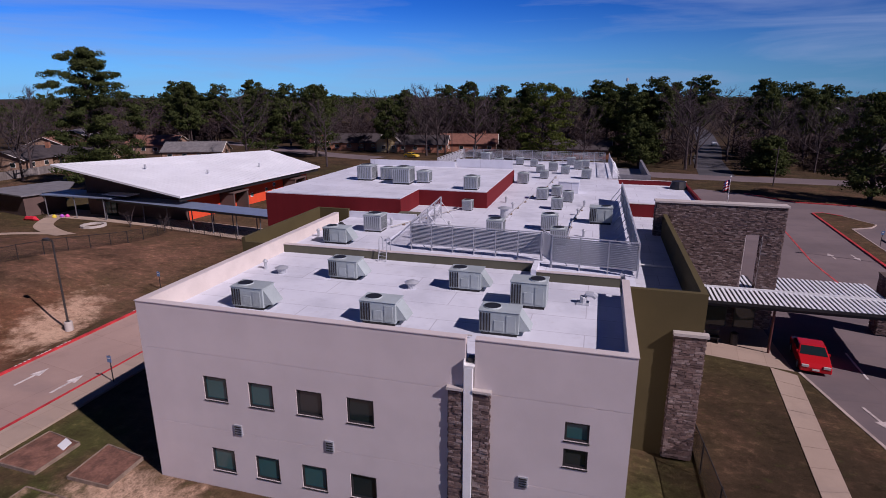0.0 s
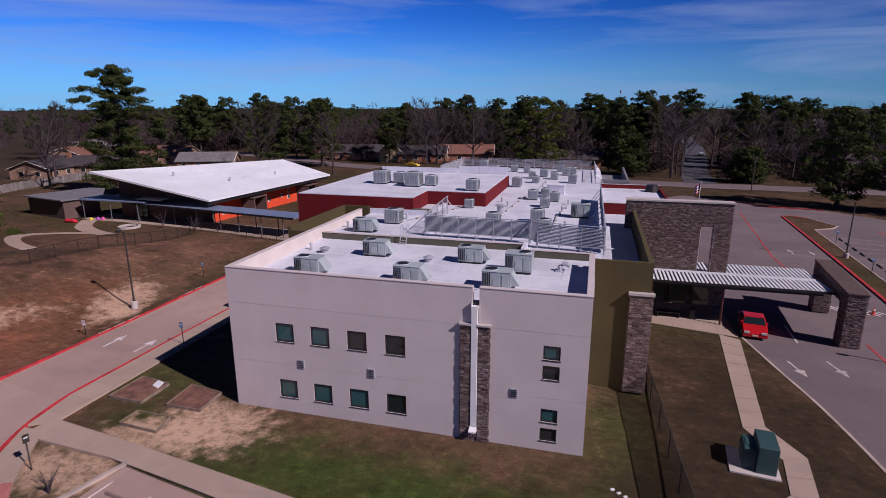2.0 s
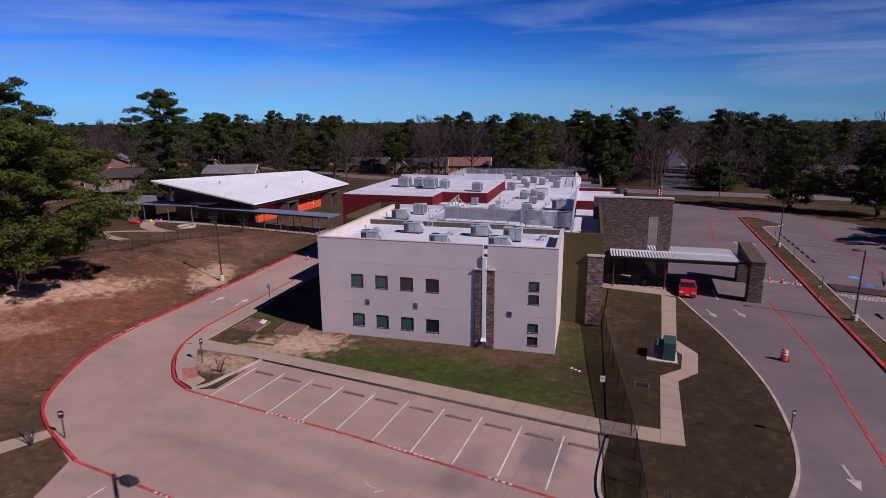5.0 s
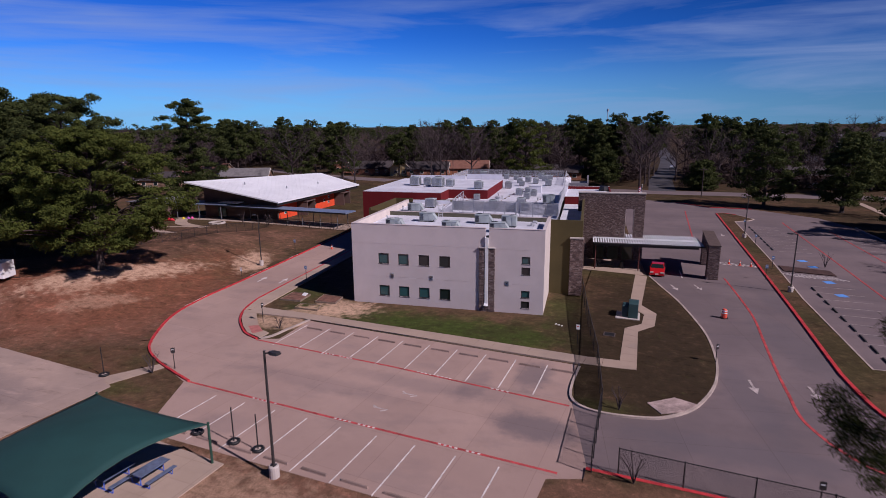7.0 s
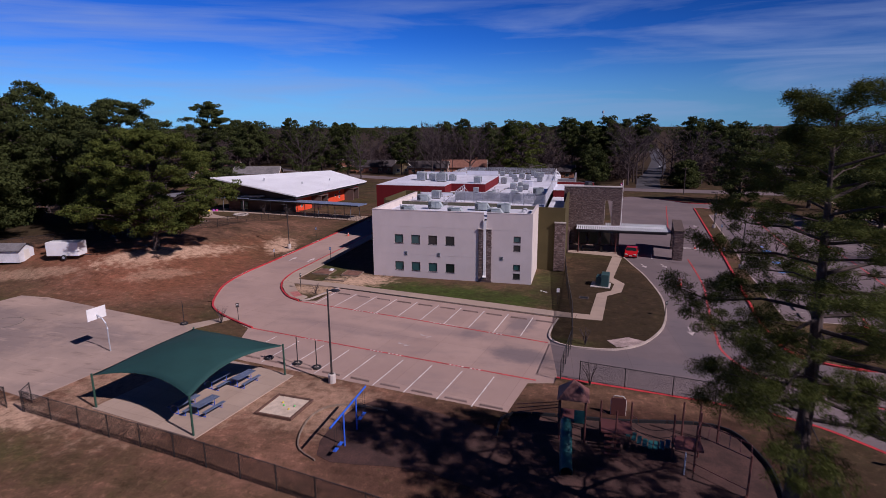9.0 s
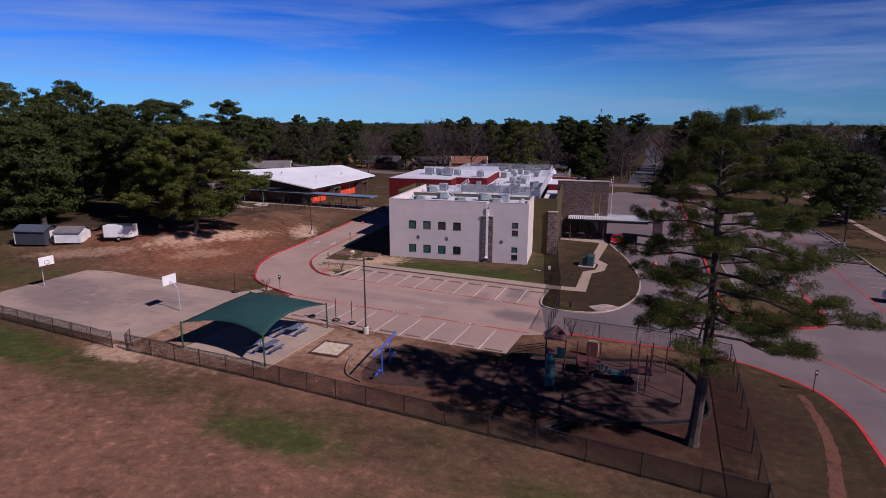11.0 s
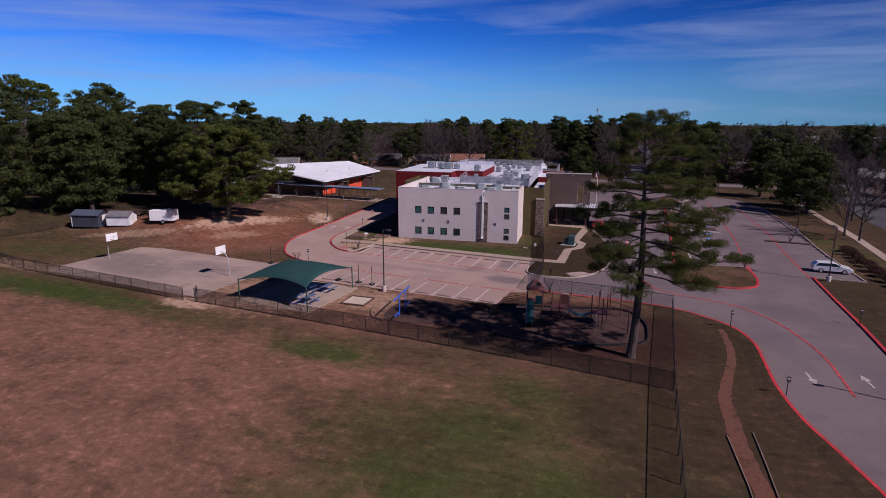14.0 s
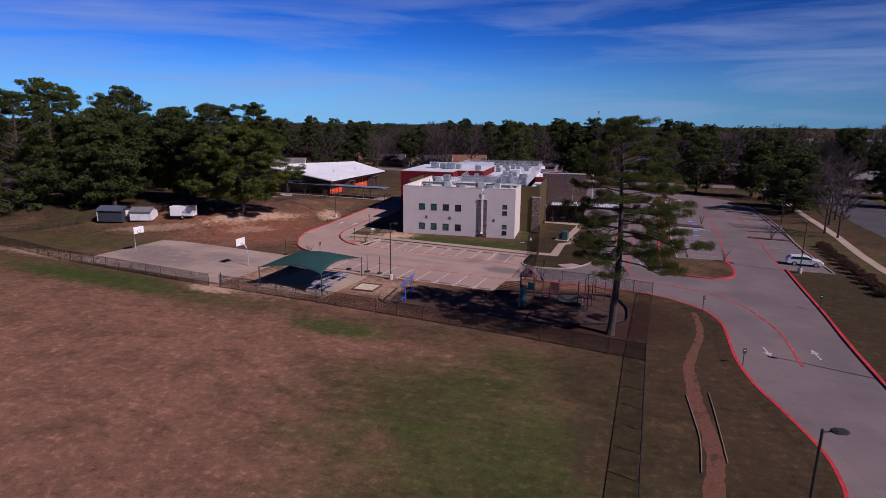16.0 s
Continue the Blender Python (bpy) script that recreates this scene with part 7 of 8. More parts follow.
for a in ((-19.0, 6.3, 1.3, 0, SIGN_WHITE), (-9.6, 6.6, 2.0, 0, SIGN_BLUE), (-6.4, -8.7, 2.1, 80, POLE_METAL), (-20.0, 22.4, 1.8, 0, SIGN_BLUE), (25.1, -7.2, 1.9, 0, SIGN_WHITE), (47.3, -34.4, 1.95, 30, POLE_METAL), (60.6, -30.2, 1.9, 0, POLE_METAL), (37.6, -27.7, 2.0, 0, POLE_METAL), (48.0, -49.0, 1.6, 10, POLE_METAL), (-7.4, -20.4, 1.9, 30, POLE_METAL), (47.9, 20, 2.0, 0, SIGN_BLUE), (50.1, 25.3, 2.0, 0, SIGN_BLUE), (52.0, 41, 2.0, 0, SIGN_BLUE), (36.4, -9.0, 1.8, 40, POLE_METAL), (53.9, 56, 2.0, 0, SIGN_BLUE)):
    sign_post(*a)


def tyre_pole(x, y, h=2.4):
    t = thing("tether_pole", pose(x, y, 0.02), "thin dark pole standing in an old tyre", "pole", "tyre poles")
    part("pole", Shape().tube([(0, 0, 0), (0, 0, h)], 0.04, 6), DARK_METAL, t)
    ring = Shape()
    n, m = 16, 6
    for i in range(n):
        a = 2 * math.pi * i / n
        for k in range(m):
            b = 2 * math.pi * k / m
            r = 0.3 + 0.11 * math.cos(b)
            ring.v.append((r * math.cos(a), r * math.sin(a), 0.11 + 0.11 * math.sin(b)))
    for i in range(n):
        for k in range(m):
            ring.f.append((i * m + k, ((i + 1) % n) * m + k, ((i + 1) % n) * m + (k + 1) % m, i * m + (k + 1) % m))
    part("tyre", ring, BLACK, t, "worn black tyre", smooth=True)
    part("footing", Shape().tube([(0, 0, 0), (0, 0, 0.14)], 0.2, 10), KERB, t)
    return t


for x, y in ((4.2, -29.0), (6.2, -29.4), (-12.1, -22.9), (1.2, -28.6)):
    tyre_pole(x, y, 2.5 if x != 1.2 else 0.3)


# ---- basketball goals ----
def goal(x, y, deg):
    t = thing("basketball_goal", pose(x, y, 0.03, 0, 0, deg), "basketball goal with white board on a bent steel pole", "basketball goal", "court goals")
    part("pole", Shape().tube([(0, 0, -0.1), (0, 0, 2.2), (0.12, 0, 2.7), (0.5, 0, 3.1), (1.15, 0, 3.35)], 0.06, 8), GALV, t)
    b = part("backboard", Shape().box(1.15, 1.2, -0.9, 0.9, 2.95, 4.05), WHITE_METAL, t, "white backboard with a thin border")
    part("target", Shape().box(1.2, 1.208, -0.3, 0.3, 3.1, 3.14).box(1.2, 1.208, -0.3, 0.3, 3.5, 3.54).box(1.2, 1.208, -0.3, -0.26, 3.14, 3.5).box(1.2, 1.208, 0.26, 0.3, 3.14, 3.5), DARK_METAL, b)
    part("rim", Shape().tube([(1.45 + 0.23 * math.cos(a * 0.524), 0.23 * math.sin(a * 0.524), 3.05) for a in range(13)], 0.018, 5, False), plain("orange_rim", (0.6, 0.12, 0.03), 0.5), t)
    return t


goal(-13.9, -30.5, 172)
goal(-37.0, -26.9, -10)

# ---- shade sail over the picnic tables ----
sail = thing("shade_sail", pose(0, 0, 0), "dark green fabric shade canopy on four green posts", "shade canopy")
K = [Vector((-6.4, -39.4, 2.6)), Vector((3.1, -41.0, 2.85)), Vector((4.3, -31.3, 2.65)), Vector((-5.3, -29.8, 2.7))]
fab = Shape()
N = 18
for j in range(N + 1):
    for i in range(N + 1):
        u, v = i / N, j / N
        uu = 0.5 + (u - 0.5) * (1 - 0.17 * 4 * v * (1 - v))
        vv = 0.5 + (v - 0.5) * (1 - 0.17 * 4 * u * (1 - u))
        p = (K[0] * (1 - uu) + K[1] * uu) * (1 - vv) + (K[3] * (1 - uu) + K[2] * uu) * vv
        e = min(1, 4 * u * (1 - u)), min(1, 4 * v * (1 - v))
        fab.v.append((p.x, p.y, p.z + 0.45 * max(e) ** 1.2 + 0.85 * e[0] * e[1] - 0.12 * math.sin(math.pi * u) * math.sin(math.pi * v)))
for j in range(N):
    for i in range(N):
        a = j * (N + 1) + i
        fab.f.append((a, a + 1, a + N + 2, a + N + 1))
fm = fab.mesh("fabric", GREEN_FABRIC, smooth=True)
fo = part("fabric", fm, None, sail)
sm = fo.modifiers.new("thick", "SOLIDIFY")
sm.thickness = 0.012
for p in K:
    part("post", Shape().tube([(p.x, p.y, 0), (p.x, p.y, p.z + 0.12)], 0.075, 8), GREEN_METAL, sail)
for a, b in ((0, 1), (1, 2), (2, 3), (3, 0)):
    p, q = K[a], K[b]
    ln = []
    for s in range(9):
        u = s / 8
        w = p.lerp(q, u)
        c_ = (K[0] + K[1] + K[2] + K[3]) / 4
        inw = (Vector((c_.x, c_.y, 0)) - Vector(((p.x + q.x) / 2, (p.y + q.y) / 2, 0))) * 0.17 * 4 * u * (1 - u)
        ln.append((w.x + inw.x, w.y + inw.y, w.z + 0.45 * (4 * u * (1 - u)) ** 1.2 - 0.01))
    part("edge_cable", Shape().tube(ln, 0.02, 5), GREEN_METAL, sail)


BLUE_MESH = plain("blue_grey_expanded_metal", (0.11, 0.14, 0.22), 0.4, var=0.25, scale=4)


def picnic_table(x, y, deg):
    t = thing("picnic_table", pose(x, y, 0.08, 0, 0, deg), "blue coated steel picnic table with benches", "picnic table", "picnic tables")
    for i in range(5):
        part("top_slat", Shape().box(-0.95, 0.95, -0.38 + i * 0.155, -0.25 + i * 0.155, 0.72, 0.76), BLUE_MESH, t)
    for s in (-1, 1):
        for k in (0, 1):
            part("bench_slat", Shape().box(-0.95, 0.95, s * 0.75 - 0.15 + k * 0.155, s * 0.75 - 0.02 + k * 0.155, 0.42, 0.46), BLUE_MESH, t)
        part("leg_frame", Shape().tube([(s * 0.75, -0.75, 0.42), (s * 0.75, -0.7, 0.02), (s * 0.75, 0.7, 0.02), (s * 0.75, 0.75, 0.42)], 0.03, 6), BLUE_METAL, t)
        part("leg_post", Shape().tube([(s * 0.75, 0, 0.02), (s * 0.75, 0, 0.72)], 0.03, 6), BLUE_METAL, t)
    return t


for x, y in ((1.9, -33.4), (0.2, -34.2), (1.8, -37.9), (0.3, -38.1)):
    picnic_table(x, y, 80)

# sand box
sb_ = thing("sand_box", pose(7.0, -36.1, 0, 0, 0, -4), "pale sand box with weathered timber edging", "sand box")
part("sand", Shape().box(-1.35, 1.35, -1.35, 1.35, -0.05, 0.1), plain("pale_sand", (0.55, 0.45, 0.36), 0.95, var=0.15, scale=2), sb_)
for b in ((-1.5, 1.5, -1.5, -1.35), (-1.5, 1.5, 1.35, 1.5), (-1.5, -1.35, -1.35, 1.35), (1.35, 1.5, -1.35, 1.35)):
    part("edge_timber", Shape().box(*b, -0.05, 0.2), plain("red_brown_timber", (0.12, 0.062, 0.045), 0.9, var=0.25, scale=2), sb_)

for x, y, c in ((6.6, -35.6, (0.75, 0.6, 0.05)), (7.5, -36.4, (0.75, 0.62, 0.06)), (6.9, -36.0, (0.1, 0.5, 0.12)), (7.7, -35.9, (0.12, 0.52, 0.15))):
    o = part("sand_toy", Shape().tube([(x, y, 0.1), (x, y, 0.15), (x, y, 0.2)], [0.06, 0.08, 0.05], 8), plain("toy_plastic", c, 0.4, var=0.05))
    tagged(o, "small bright plastic toy lying in the sand", "toy", "sand toys")

# swing
sw = thing("swing_set", pose(13.3, -38.6, 0), "blue steel arch swing with hanging seats", "swing")
part("beam", Shape().tube([(0.05, -3.0, 2.4), (0.05, 2.6, 2.4)], 0.07, 8), BLUE_METAL, sw)
for y in (-1.0, 1.0):
    part("post", Shape().tube([(0, y, -0.1), (0, y, 2.4)], 0.06, 8), BLUE_METAL, sw)
for y in (-2.3, -1.6, 1.6, 2.2):
    s_ = part("seat", Shape().box(-0.12, 0.12, y - 0.22, y + 0.22, 0.5, 0.54), BLUE_METAL, sw)
    for e in (-0.2, 0.2):
        part("chain", Shape().tube([(0, y + e, 0.54), (0.05, y + e * 0.8, 2.36)], 0.012, 4), DARK_METAL, s_)

# black border round the play surface
BORDER = smooth_line([(22.6, -36.2), (23.3, -33.2), (30, -32.5), (36.8, -31.6), (38.7, -34.6), (38.9, -38), (38.0, -41), (33, -42.9), (28, -43.3), (24, -42.3)], 4)
bd = thing("play_border", pose(0, 0, 0), "black plastic border pieces round the play surface", "edging")
for (x0, y0), (x1, y1) in zip(BORDER, BORDER[1:]):
    part("border_piece", Shape().strip([(x0 + (x1 - x0) * 0.02, y0 + (y1 - y0) * 0.02), (x0 + (x1 - x0) * 0.98, y0 + (y1 - y0) * 0.98)], 0.12, -0.05, 0.24), BLACK, bd)
bd2 = thing("play_border", pose(0, 0, 0), "low weathered timber border beside the swing", "edging")
SB = smooth_line([(12.2, -41.6), (10.4, -40.4), (9.5, -37.4), (10.0, -35.4), (11.8, -34.6), (14.5, -34.8)], 4)
for (x0, y0), (x1, y1) in zip(SB, SB[1:]):
    part("border_piece", Shape().strip([(x0, y0), (x0 + (x1 - x0) * 0.97, y0 + (y1 - y0) * 0.97)], 0.08, -0.05, 0.14), WOOD, bd2)

# ---- play structure ----
RUST = plain("maroon_steel", (0.09, 0.03, 0.027), 0.55, var=0.1)
TEAL = plain("teal_plastic", (0.012, 0.085, 0.09), 0.45, var=0.08)
play = thing("play_structure", pose(0, 0, 0.02), "maroon steel play structure with teal slide and roofed tower", "play structure")
for x, y, h in ((26.5, -34.1, 2.9), (28.2, -34.1, 2.9), (26.6, -35.6, 2.9), (28.2, -35.7, 2.9), (30.1, -35.8, 2.6), (31.1, -34.4, 2.6), (29.2, -34.2, 2.4), (33.4, -36.2, 3.0), (34.5, -37.2, 3.0), (35.4, -33.4, 2.6), (34.2, -34.4, 3.0), (36.5, -33.6, 2.4), (36.9, -39.1, 2.6), (35.0, -35.6, 3.0)):
    part("post", Shape().tube([(x, y, -0.1), (x, y, h)], 0.06, 7), RUST, play)
part("platform", Shape().box(26.5, 28.2, -35.7, -34.1, 1.35, 1.45), RUST, play)
part("platform", Shape().box(29.2, 31.1, -35.8, -34.2, 1.0, 1.1), RUST, play)
part("platform", Shape().box(33.4, 35.0, -37.1, -35.6, 1.2, 1.3), RUST, play)
rf_ = Shape()
apex = (27.4, -34.8, 3.95)
cs = [(26.4, -35.9, 2.95), (28.4, -35.9, 2.95), (28.4, -33.9, 2.95), (26.4, -33.9, 2.95)]
for i in range(4):
    rf_.quad(cs[i], cs[(i + 1) % 4], apex)
rf_.quad(*cs[::-1])
part("tower_roof", rf_, plain("maroon_plastic", (0.17, 0.07, 0.06), 0.6), play, "brown pyramid roof")
part("panel", Shape().box(26.52, 26.58, -35.6, -34.2, 1.45, 2.2), TEAL, play)
part("panel", Shape().box(27.5, 28.15, -35.8, -35.73, 1.45, 2.3), TEAL, play)
sl = [(27.0, -36.0, 1.5), (27.05, -36.9, 1.45), (27.1, -37.8, 0.8), (27.15, -38.7, 0.3), (27.2, -39.4, 0.2)]
part("slide", Shape().tube(sl, 0.38, 10, False), TEAL, play, "teal tube slide", smooth=True)
for i in range(9):
    u = i / 8
    part("bridge_tile", Shape().turned(30.9 + 2.6 * u, -35.5 - 0.5 * u, -10, 0.26, 0.9, 1.0 - 0.5 * math.sin(math.pi * u), 1.08 - 0.5 * math.sin(math.pi * u)), TEAL, play)
for s in (-0.45, 0.45):
    part("bridge_rail", Shape().tube([(30.9 + 2.6 * i / 8, -35.5 - 0.5 * i / 8 + s, 1.75 - 0.45 * math.sin(math.pi * i / 8)) for i in range(9)], 0.02, 5), DARK_METAL, play)
part("overhead_ladder", Shape().tube([(34.5, -37.2, 2.4), (36.9, -39.1, 2.4)], 0.035, 5).tube([(35.0, -35.6, 2.4), (37.3, -37.6, 2.4)], 0.035, 5), RUST, play)
for i in range(6):
    u = i / 5
    part("rung", Shape().tube([(34.5 + 2.4 * u, -37.2 - 1.9 * u, 2.4), (35.0 + 2.3 * u, -35.6 - 2.0 * u, 2.4)], 0.022, 5), RUST, play)
part("low_rail", Shape().tube([(34.5, -37.2, 0.5), (36.9, -39.1, 0.5)], 0.03, 5).tube([(36.9, -39.1, 0.1), (36.6, -39.7, 0.45), (36.3, -39.4, 0.1)], 0.05, 5), RUST, play)
part("white_pole", Shape().tube([(33.9, -37.7, 0), (33.9, -37.7, 1.5)], 0.035, 6), WHITE_METAL, play)
part("arch_panel", Shape().box(30.0, 31.0, -31.5, -31.42, 0.0, 1.3), RUST, play)
part("arch_frame", Shape().tube([(30.0, -31.45, 0), (30.0, -31.45, 1.2), (30.2, -31.45, 1.45), (30.8, -31.45, 1.45), (31.0, -31.45, 1.2), (31.0, -31.45, 0)], 0.04, 6), CAPSTONE, play)
for x, y in ((29.2, -34.2), (31.1, -34.4)):
    part("ladder_rail", Shape().tube([(x, y, 1.1), (x, y - 0.2, 1.8), (x + 0.3, y - 0.6, 1.8)], 0.03, 5), RUST, play)
for i in range(4):
    part("step", Shape().box(29.4, 30.4, -36.9 + i * 0.28, -36.7 + i * 0.28, 0.15 + i * 0.24, 0.2 + i * 0.24), RUST, play)
for i in range(3):
    part("fence_bar", Shape().tube([(23.6, -33.4 + 0 * i, 0.4 + 0.3 * i), (26.5, -34.1, 1.5 + 0.2 * i)], 0.03, 5), RUST, play)
bn = thing("timber_stack", pose(27.7, -44.7, 0, 0, 0, 40), "short pile of old timbers on the ground", "timber")
for i in range(3):
    part("timber", Shape().box(-1.0, 1.0, i * 0.4 - 0.4, i * 0.4 - 0.22, 0.0, 0.18), BARK, bn)

# ---- wheel stops ----
stop_mesh = Shape()
stop_mesh.v = [(-0.9, -0.09, 0), (0.9, -0.09, 0), (0.9, 0.09, 0), (-0.9, 0.09, 0), (-0.86, -0.05, 0.13), (0.86, -0.05, 0.13), (0.86, 0.05, 0.13), (-0.86, 0.05, 0.13)]
stop_mesh.f = [(3, 2, 1, 0), (4, 5, 6, 7), (0, 1, 5, 4), (1, 2, 6, 5), (2, 3, 7, 6), (3, 0, 4, 7)]
stop_me = stop_mesh.mesh("wheel_stop", plain("stop_concrete", (0.24, 0.17, 0.145), 0.9, var=0.2, rnd=0.15))


dark_stop = stop_mesh.mesh("wheel_stop", plain("black_stop_rubber", (0.03, 0.028, 0.03), 0.8, var=0.2))


def wheel_stop(x, y, deg, label="worn concrete wheel stop in a parking stall", m=stop_me):
    o = new("wheel_stop", m)
    o.matrix_basis = pose(x, y, 0.016, 0, 0, deg)
    tagged(o, label, "wheel stop", "wheel stops")


for k in range(10):
    x, y = 22.8 - 2.7 * k + 1.35, -12.47 + 0.458 * k - 0.23
    wheel_stop(x - 0.09, y - 0.75, -9.6)
for k in range(10):
    x, y = -1.0 + 2.755 * k - 1.37, -23.7 - 0.475 * k + 0.24
    wheel_stop(x - 0.78, y - 4.75, -9.8)
for i in range(8):
    wheel_stop(55.6 - i * 0.22, 58.8 - i * 2.75, 84, "black rubber wheel stop in a visitor stall", dark_stop)
for i in range(9):
    wheel_stop(52.2 - i * 0.24, 16.6 - i * 2.75, 84, "black rubber wheel stop in a visitor stall", dark_stop)
for i in range(18):
    wheel_stop(73.2 - i * 0.2, 50 - i * 2.75, 84, "black rubber wheel stop in a visitor stall", dark_stop)

# ---- traffic barrel, cones ----
ORANGE_P = plain("orange_plastic", (0.70, 0.09, 0.05), 0.5, var=0.06)
br_ = thing("traffic_barrel", pose(39.6, 3.3, 0.01), "orange traffic barrel with white bands", "barrel")
part("body", Shape().tube([(0, 0, 0.08), (0, 0, 0.45), (0, 0, 0.9), (0, 0, 1.0)], [0.29, 0.27, 0.24, 0.16], 14), ORANGE_P, br_)
part("base", Shape().tube([(0, 0, 0), (0, 0, 0.08)], 0.4, 12), BLACK, br_)
for z in (0.3, 0.55, 0.78):
    part("band", Shape().tube([(0, 0, z), (0, 0, z + 0.1)], [0.287 - z * 0.04, 0.283 - z * 0.04], 14, False), WHITE_METAL, br_)


def cone(x, y, h=0.7):
    t = thing("traffic_cone", pose(x, y, 0.01), "orange traffic cone with a white band", "traffic cone", "traffic cones")
    part("base", Shape().box(-0.19, 0.19, -0.19, 0.19, 0, 0.04), ORANGE_P, t)
    part("cone_body", Shape().tube([(0, 0, 0.04), (0, 0, h)], [0.15, 0.03], 10), ORANGE_P, t)
    part("band", Shape().tube([(0, 0, h * 0.55), (0, 0, h * 0.75)], [0.1, 0.07], 10, False), WHITE_METAL, t)


for x, y in ((45.3, 27.7), (46.6, 27.2), (47.9, 26.8), (-14.6, 24.6), (74.6, 20)):
    cone(x, y)

# ---- transformer, drains ----
TRAFO = plain("transformer_green", (0.03, 0.072, 0.072), 0.5, var=0.08)
tf = thing("transformer_box", pose(30.2, 1.3, 0.12, 0, 0, -6), "dark green pad-mounted transformer on a concrete pad", "transformer")
part("pad", Shape().box(-1.35, 1.0, -1.0, 1.35, -0.05, 0.08), CAPSTONE, tf)
part("cabinet", Shape().box(-0.15, 0.8, -0.75, 1.05, 0.08, 1.6), TRAFO, tf, "", 0.03)
part("tank", Shape().box(-0.75, -0.155, -0.5, 0.9, 0.08, 1.25), TRAFO, tf, "", 0.03)
part("lid", Shape().box(-0.65, -0.25, -0.1, 0.6, 1.252, 1.29), TRAFO, tf)
part("cooling_fin", Shape().box(-0.8, -0.753, -0.4, 0.8, 0.3, 1.1), TRAFO, tf)
dn = thing("drain_inlet", pose(28.0, -4.4, 0.12, 0, 0, -8), "square concrete drain inlet with a dark grate", "drain")
part("frame", Shape().box(-0.55, 0.55, -0.5, -0.4, 0, 0.05).box(-0.55, 0.55, 0.4, 0.5, 0, 0.05).box(-0.55, -0.45, -0.4, 0.4, 0, 0.05).box(0.45, 0.55, -0.4, 0.4, 0, 0.05), MORTAR, dn)
part("grate", Shape().box(-0.45, 0.45, -0.4, 0.4, 0, 0.02), BLACK, dn)
tagged(part("broken_slab", Shape().prism([(30.2, -17.6), (32.2, -16.3), (33.6, -17.0), (32.6, -18.3), (31.0, -19.0)], 0.0, 0.17), plain("stained_slab", (0.36, 0.27, 0.25), 0.9, var=0.35, scale=1.2)), "stained broken concrete slab in the grass", "slab")

# ---- garden beds ----
SOIL = plain("bed_soil", (0.17, 0.08, 0.055), 0.98, var=0.35, scale=1.5, fine=8, bump=0.8)
for pts, lab in (([(-8.6, -1.6), (-8.5, 1.2), (-6.0, 0.8), (-6.0, -1.7)], "brown soil"), ([(-4.2, -1.5), (-4.4, 1.1), (-1.8, 0.7), (-1.7, -1.55)], "brown soil"), ([(-5.4, -4.0), (-5.4, -2.6), (-2.9, -2.7), (-2.6, -4.2)], "green weeds")):
    t = thing("garden_bed", pose(0, 0, 0), "raised garden bed of " + lab + " with timber edging", "garden bed", "garden beds")
    part("soil", Shape().prism(pts, -0.05, 0.14), SOIL if "soil" in lab else GROUND, t)
    for a, b in zip(pts, pts[1:] + pts[:1]):
        part("edge_timber", Shape().strip([a, b], 0.06, -0.05, 0.19), WOOD, t)
wb = thing("white_board", pose(-6.5, 0.4, 0.24, 25, 0, -20), "white board lying on a garden bed", "board")
part("panel", Shape().box(-0.35, 0.35, -0.25, 0.25, 0, 0.03), WHITE_METAL, wb)
for x, y in ((23.2, -2.6), (23.5, -2.8), (22.9, -2.4), (-3.2, -3.5)):
    tagged(part("litter", Shape().turned(x, y, 30, 0.2, 0.13, 0.0, 0.04), WHITE_METAL), "scrap of white litter on the grass", "litter", "litter scraps")

# ---- bench at the entry ----
be = thing("bench", pose(28.4, 21.6, 0.14), "dark slatted metal bench by the entry", "bench")
part("seat", Shape().box(-1.0, 1.0, -0.25, 0.25, 0.42, 0.47), DARK_METAL, be)
part("backrest", Shape().box(-1.0, 1.0, 0.25, 0.3, 0.5, 0.9), DARK_METAL, be)
for s in (-0.9, 0.9):
    part("leg", Shape().box(s - 0.04, s + 0.04, -0.25, 0.28, 0, 0.42), DARK_METAL, be)
for x in (26.9, 30.4):
    tb = thing("trash_bin", pose(x, 21.6, 0.14), "dark round trash bin by the entry", "bin", "entry bins")
    part("drum", Shape().tube([(0, 0, 0), (0, 0, 0.8)], 0.28, 12), DARK_METAL, tb)
    part("lid", Shape().tube([(0, 0, 0.8), (0, 0, 0.9), (0, 0, 1.0)], [0.3, 0.28, 0.1], 12), DARK_METAL, tb)

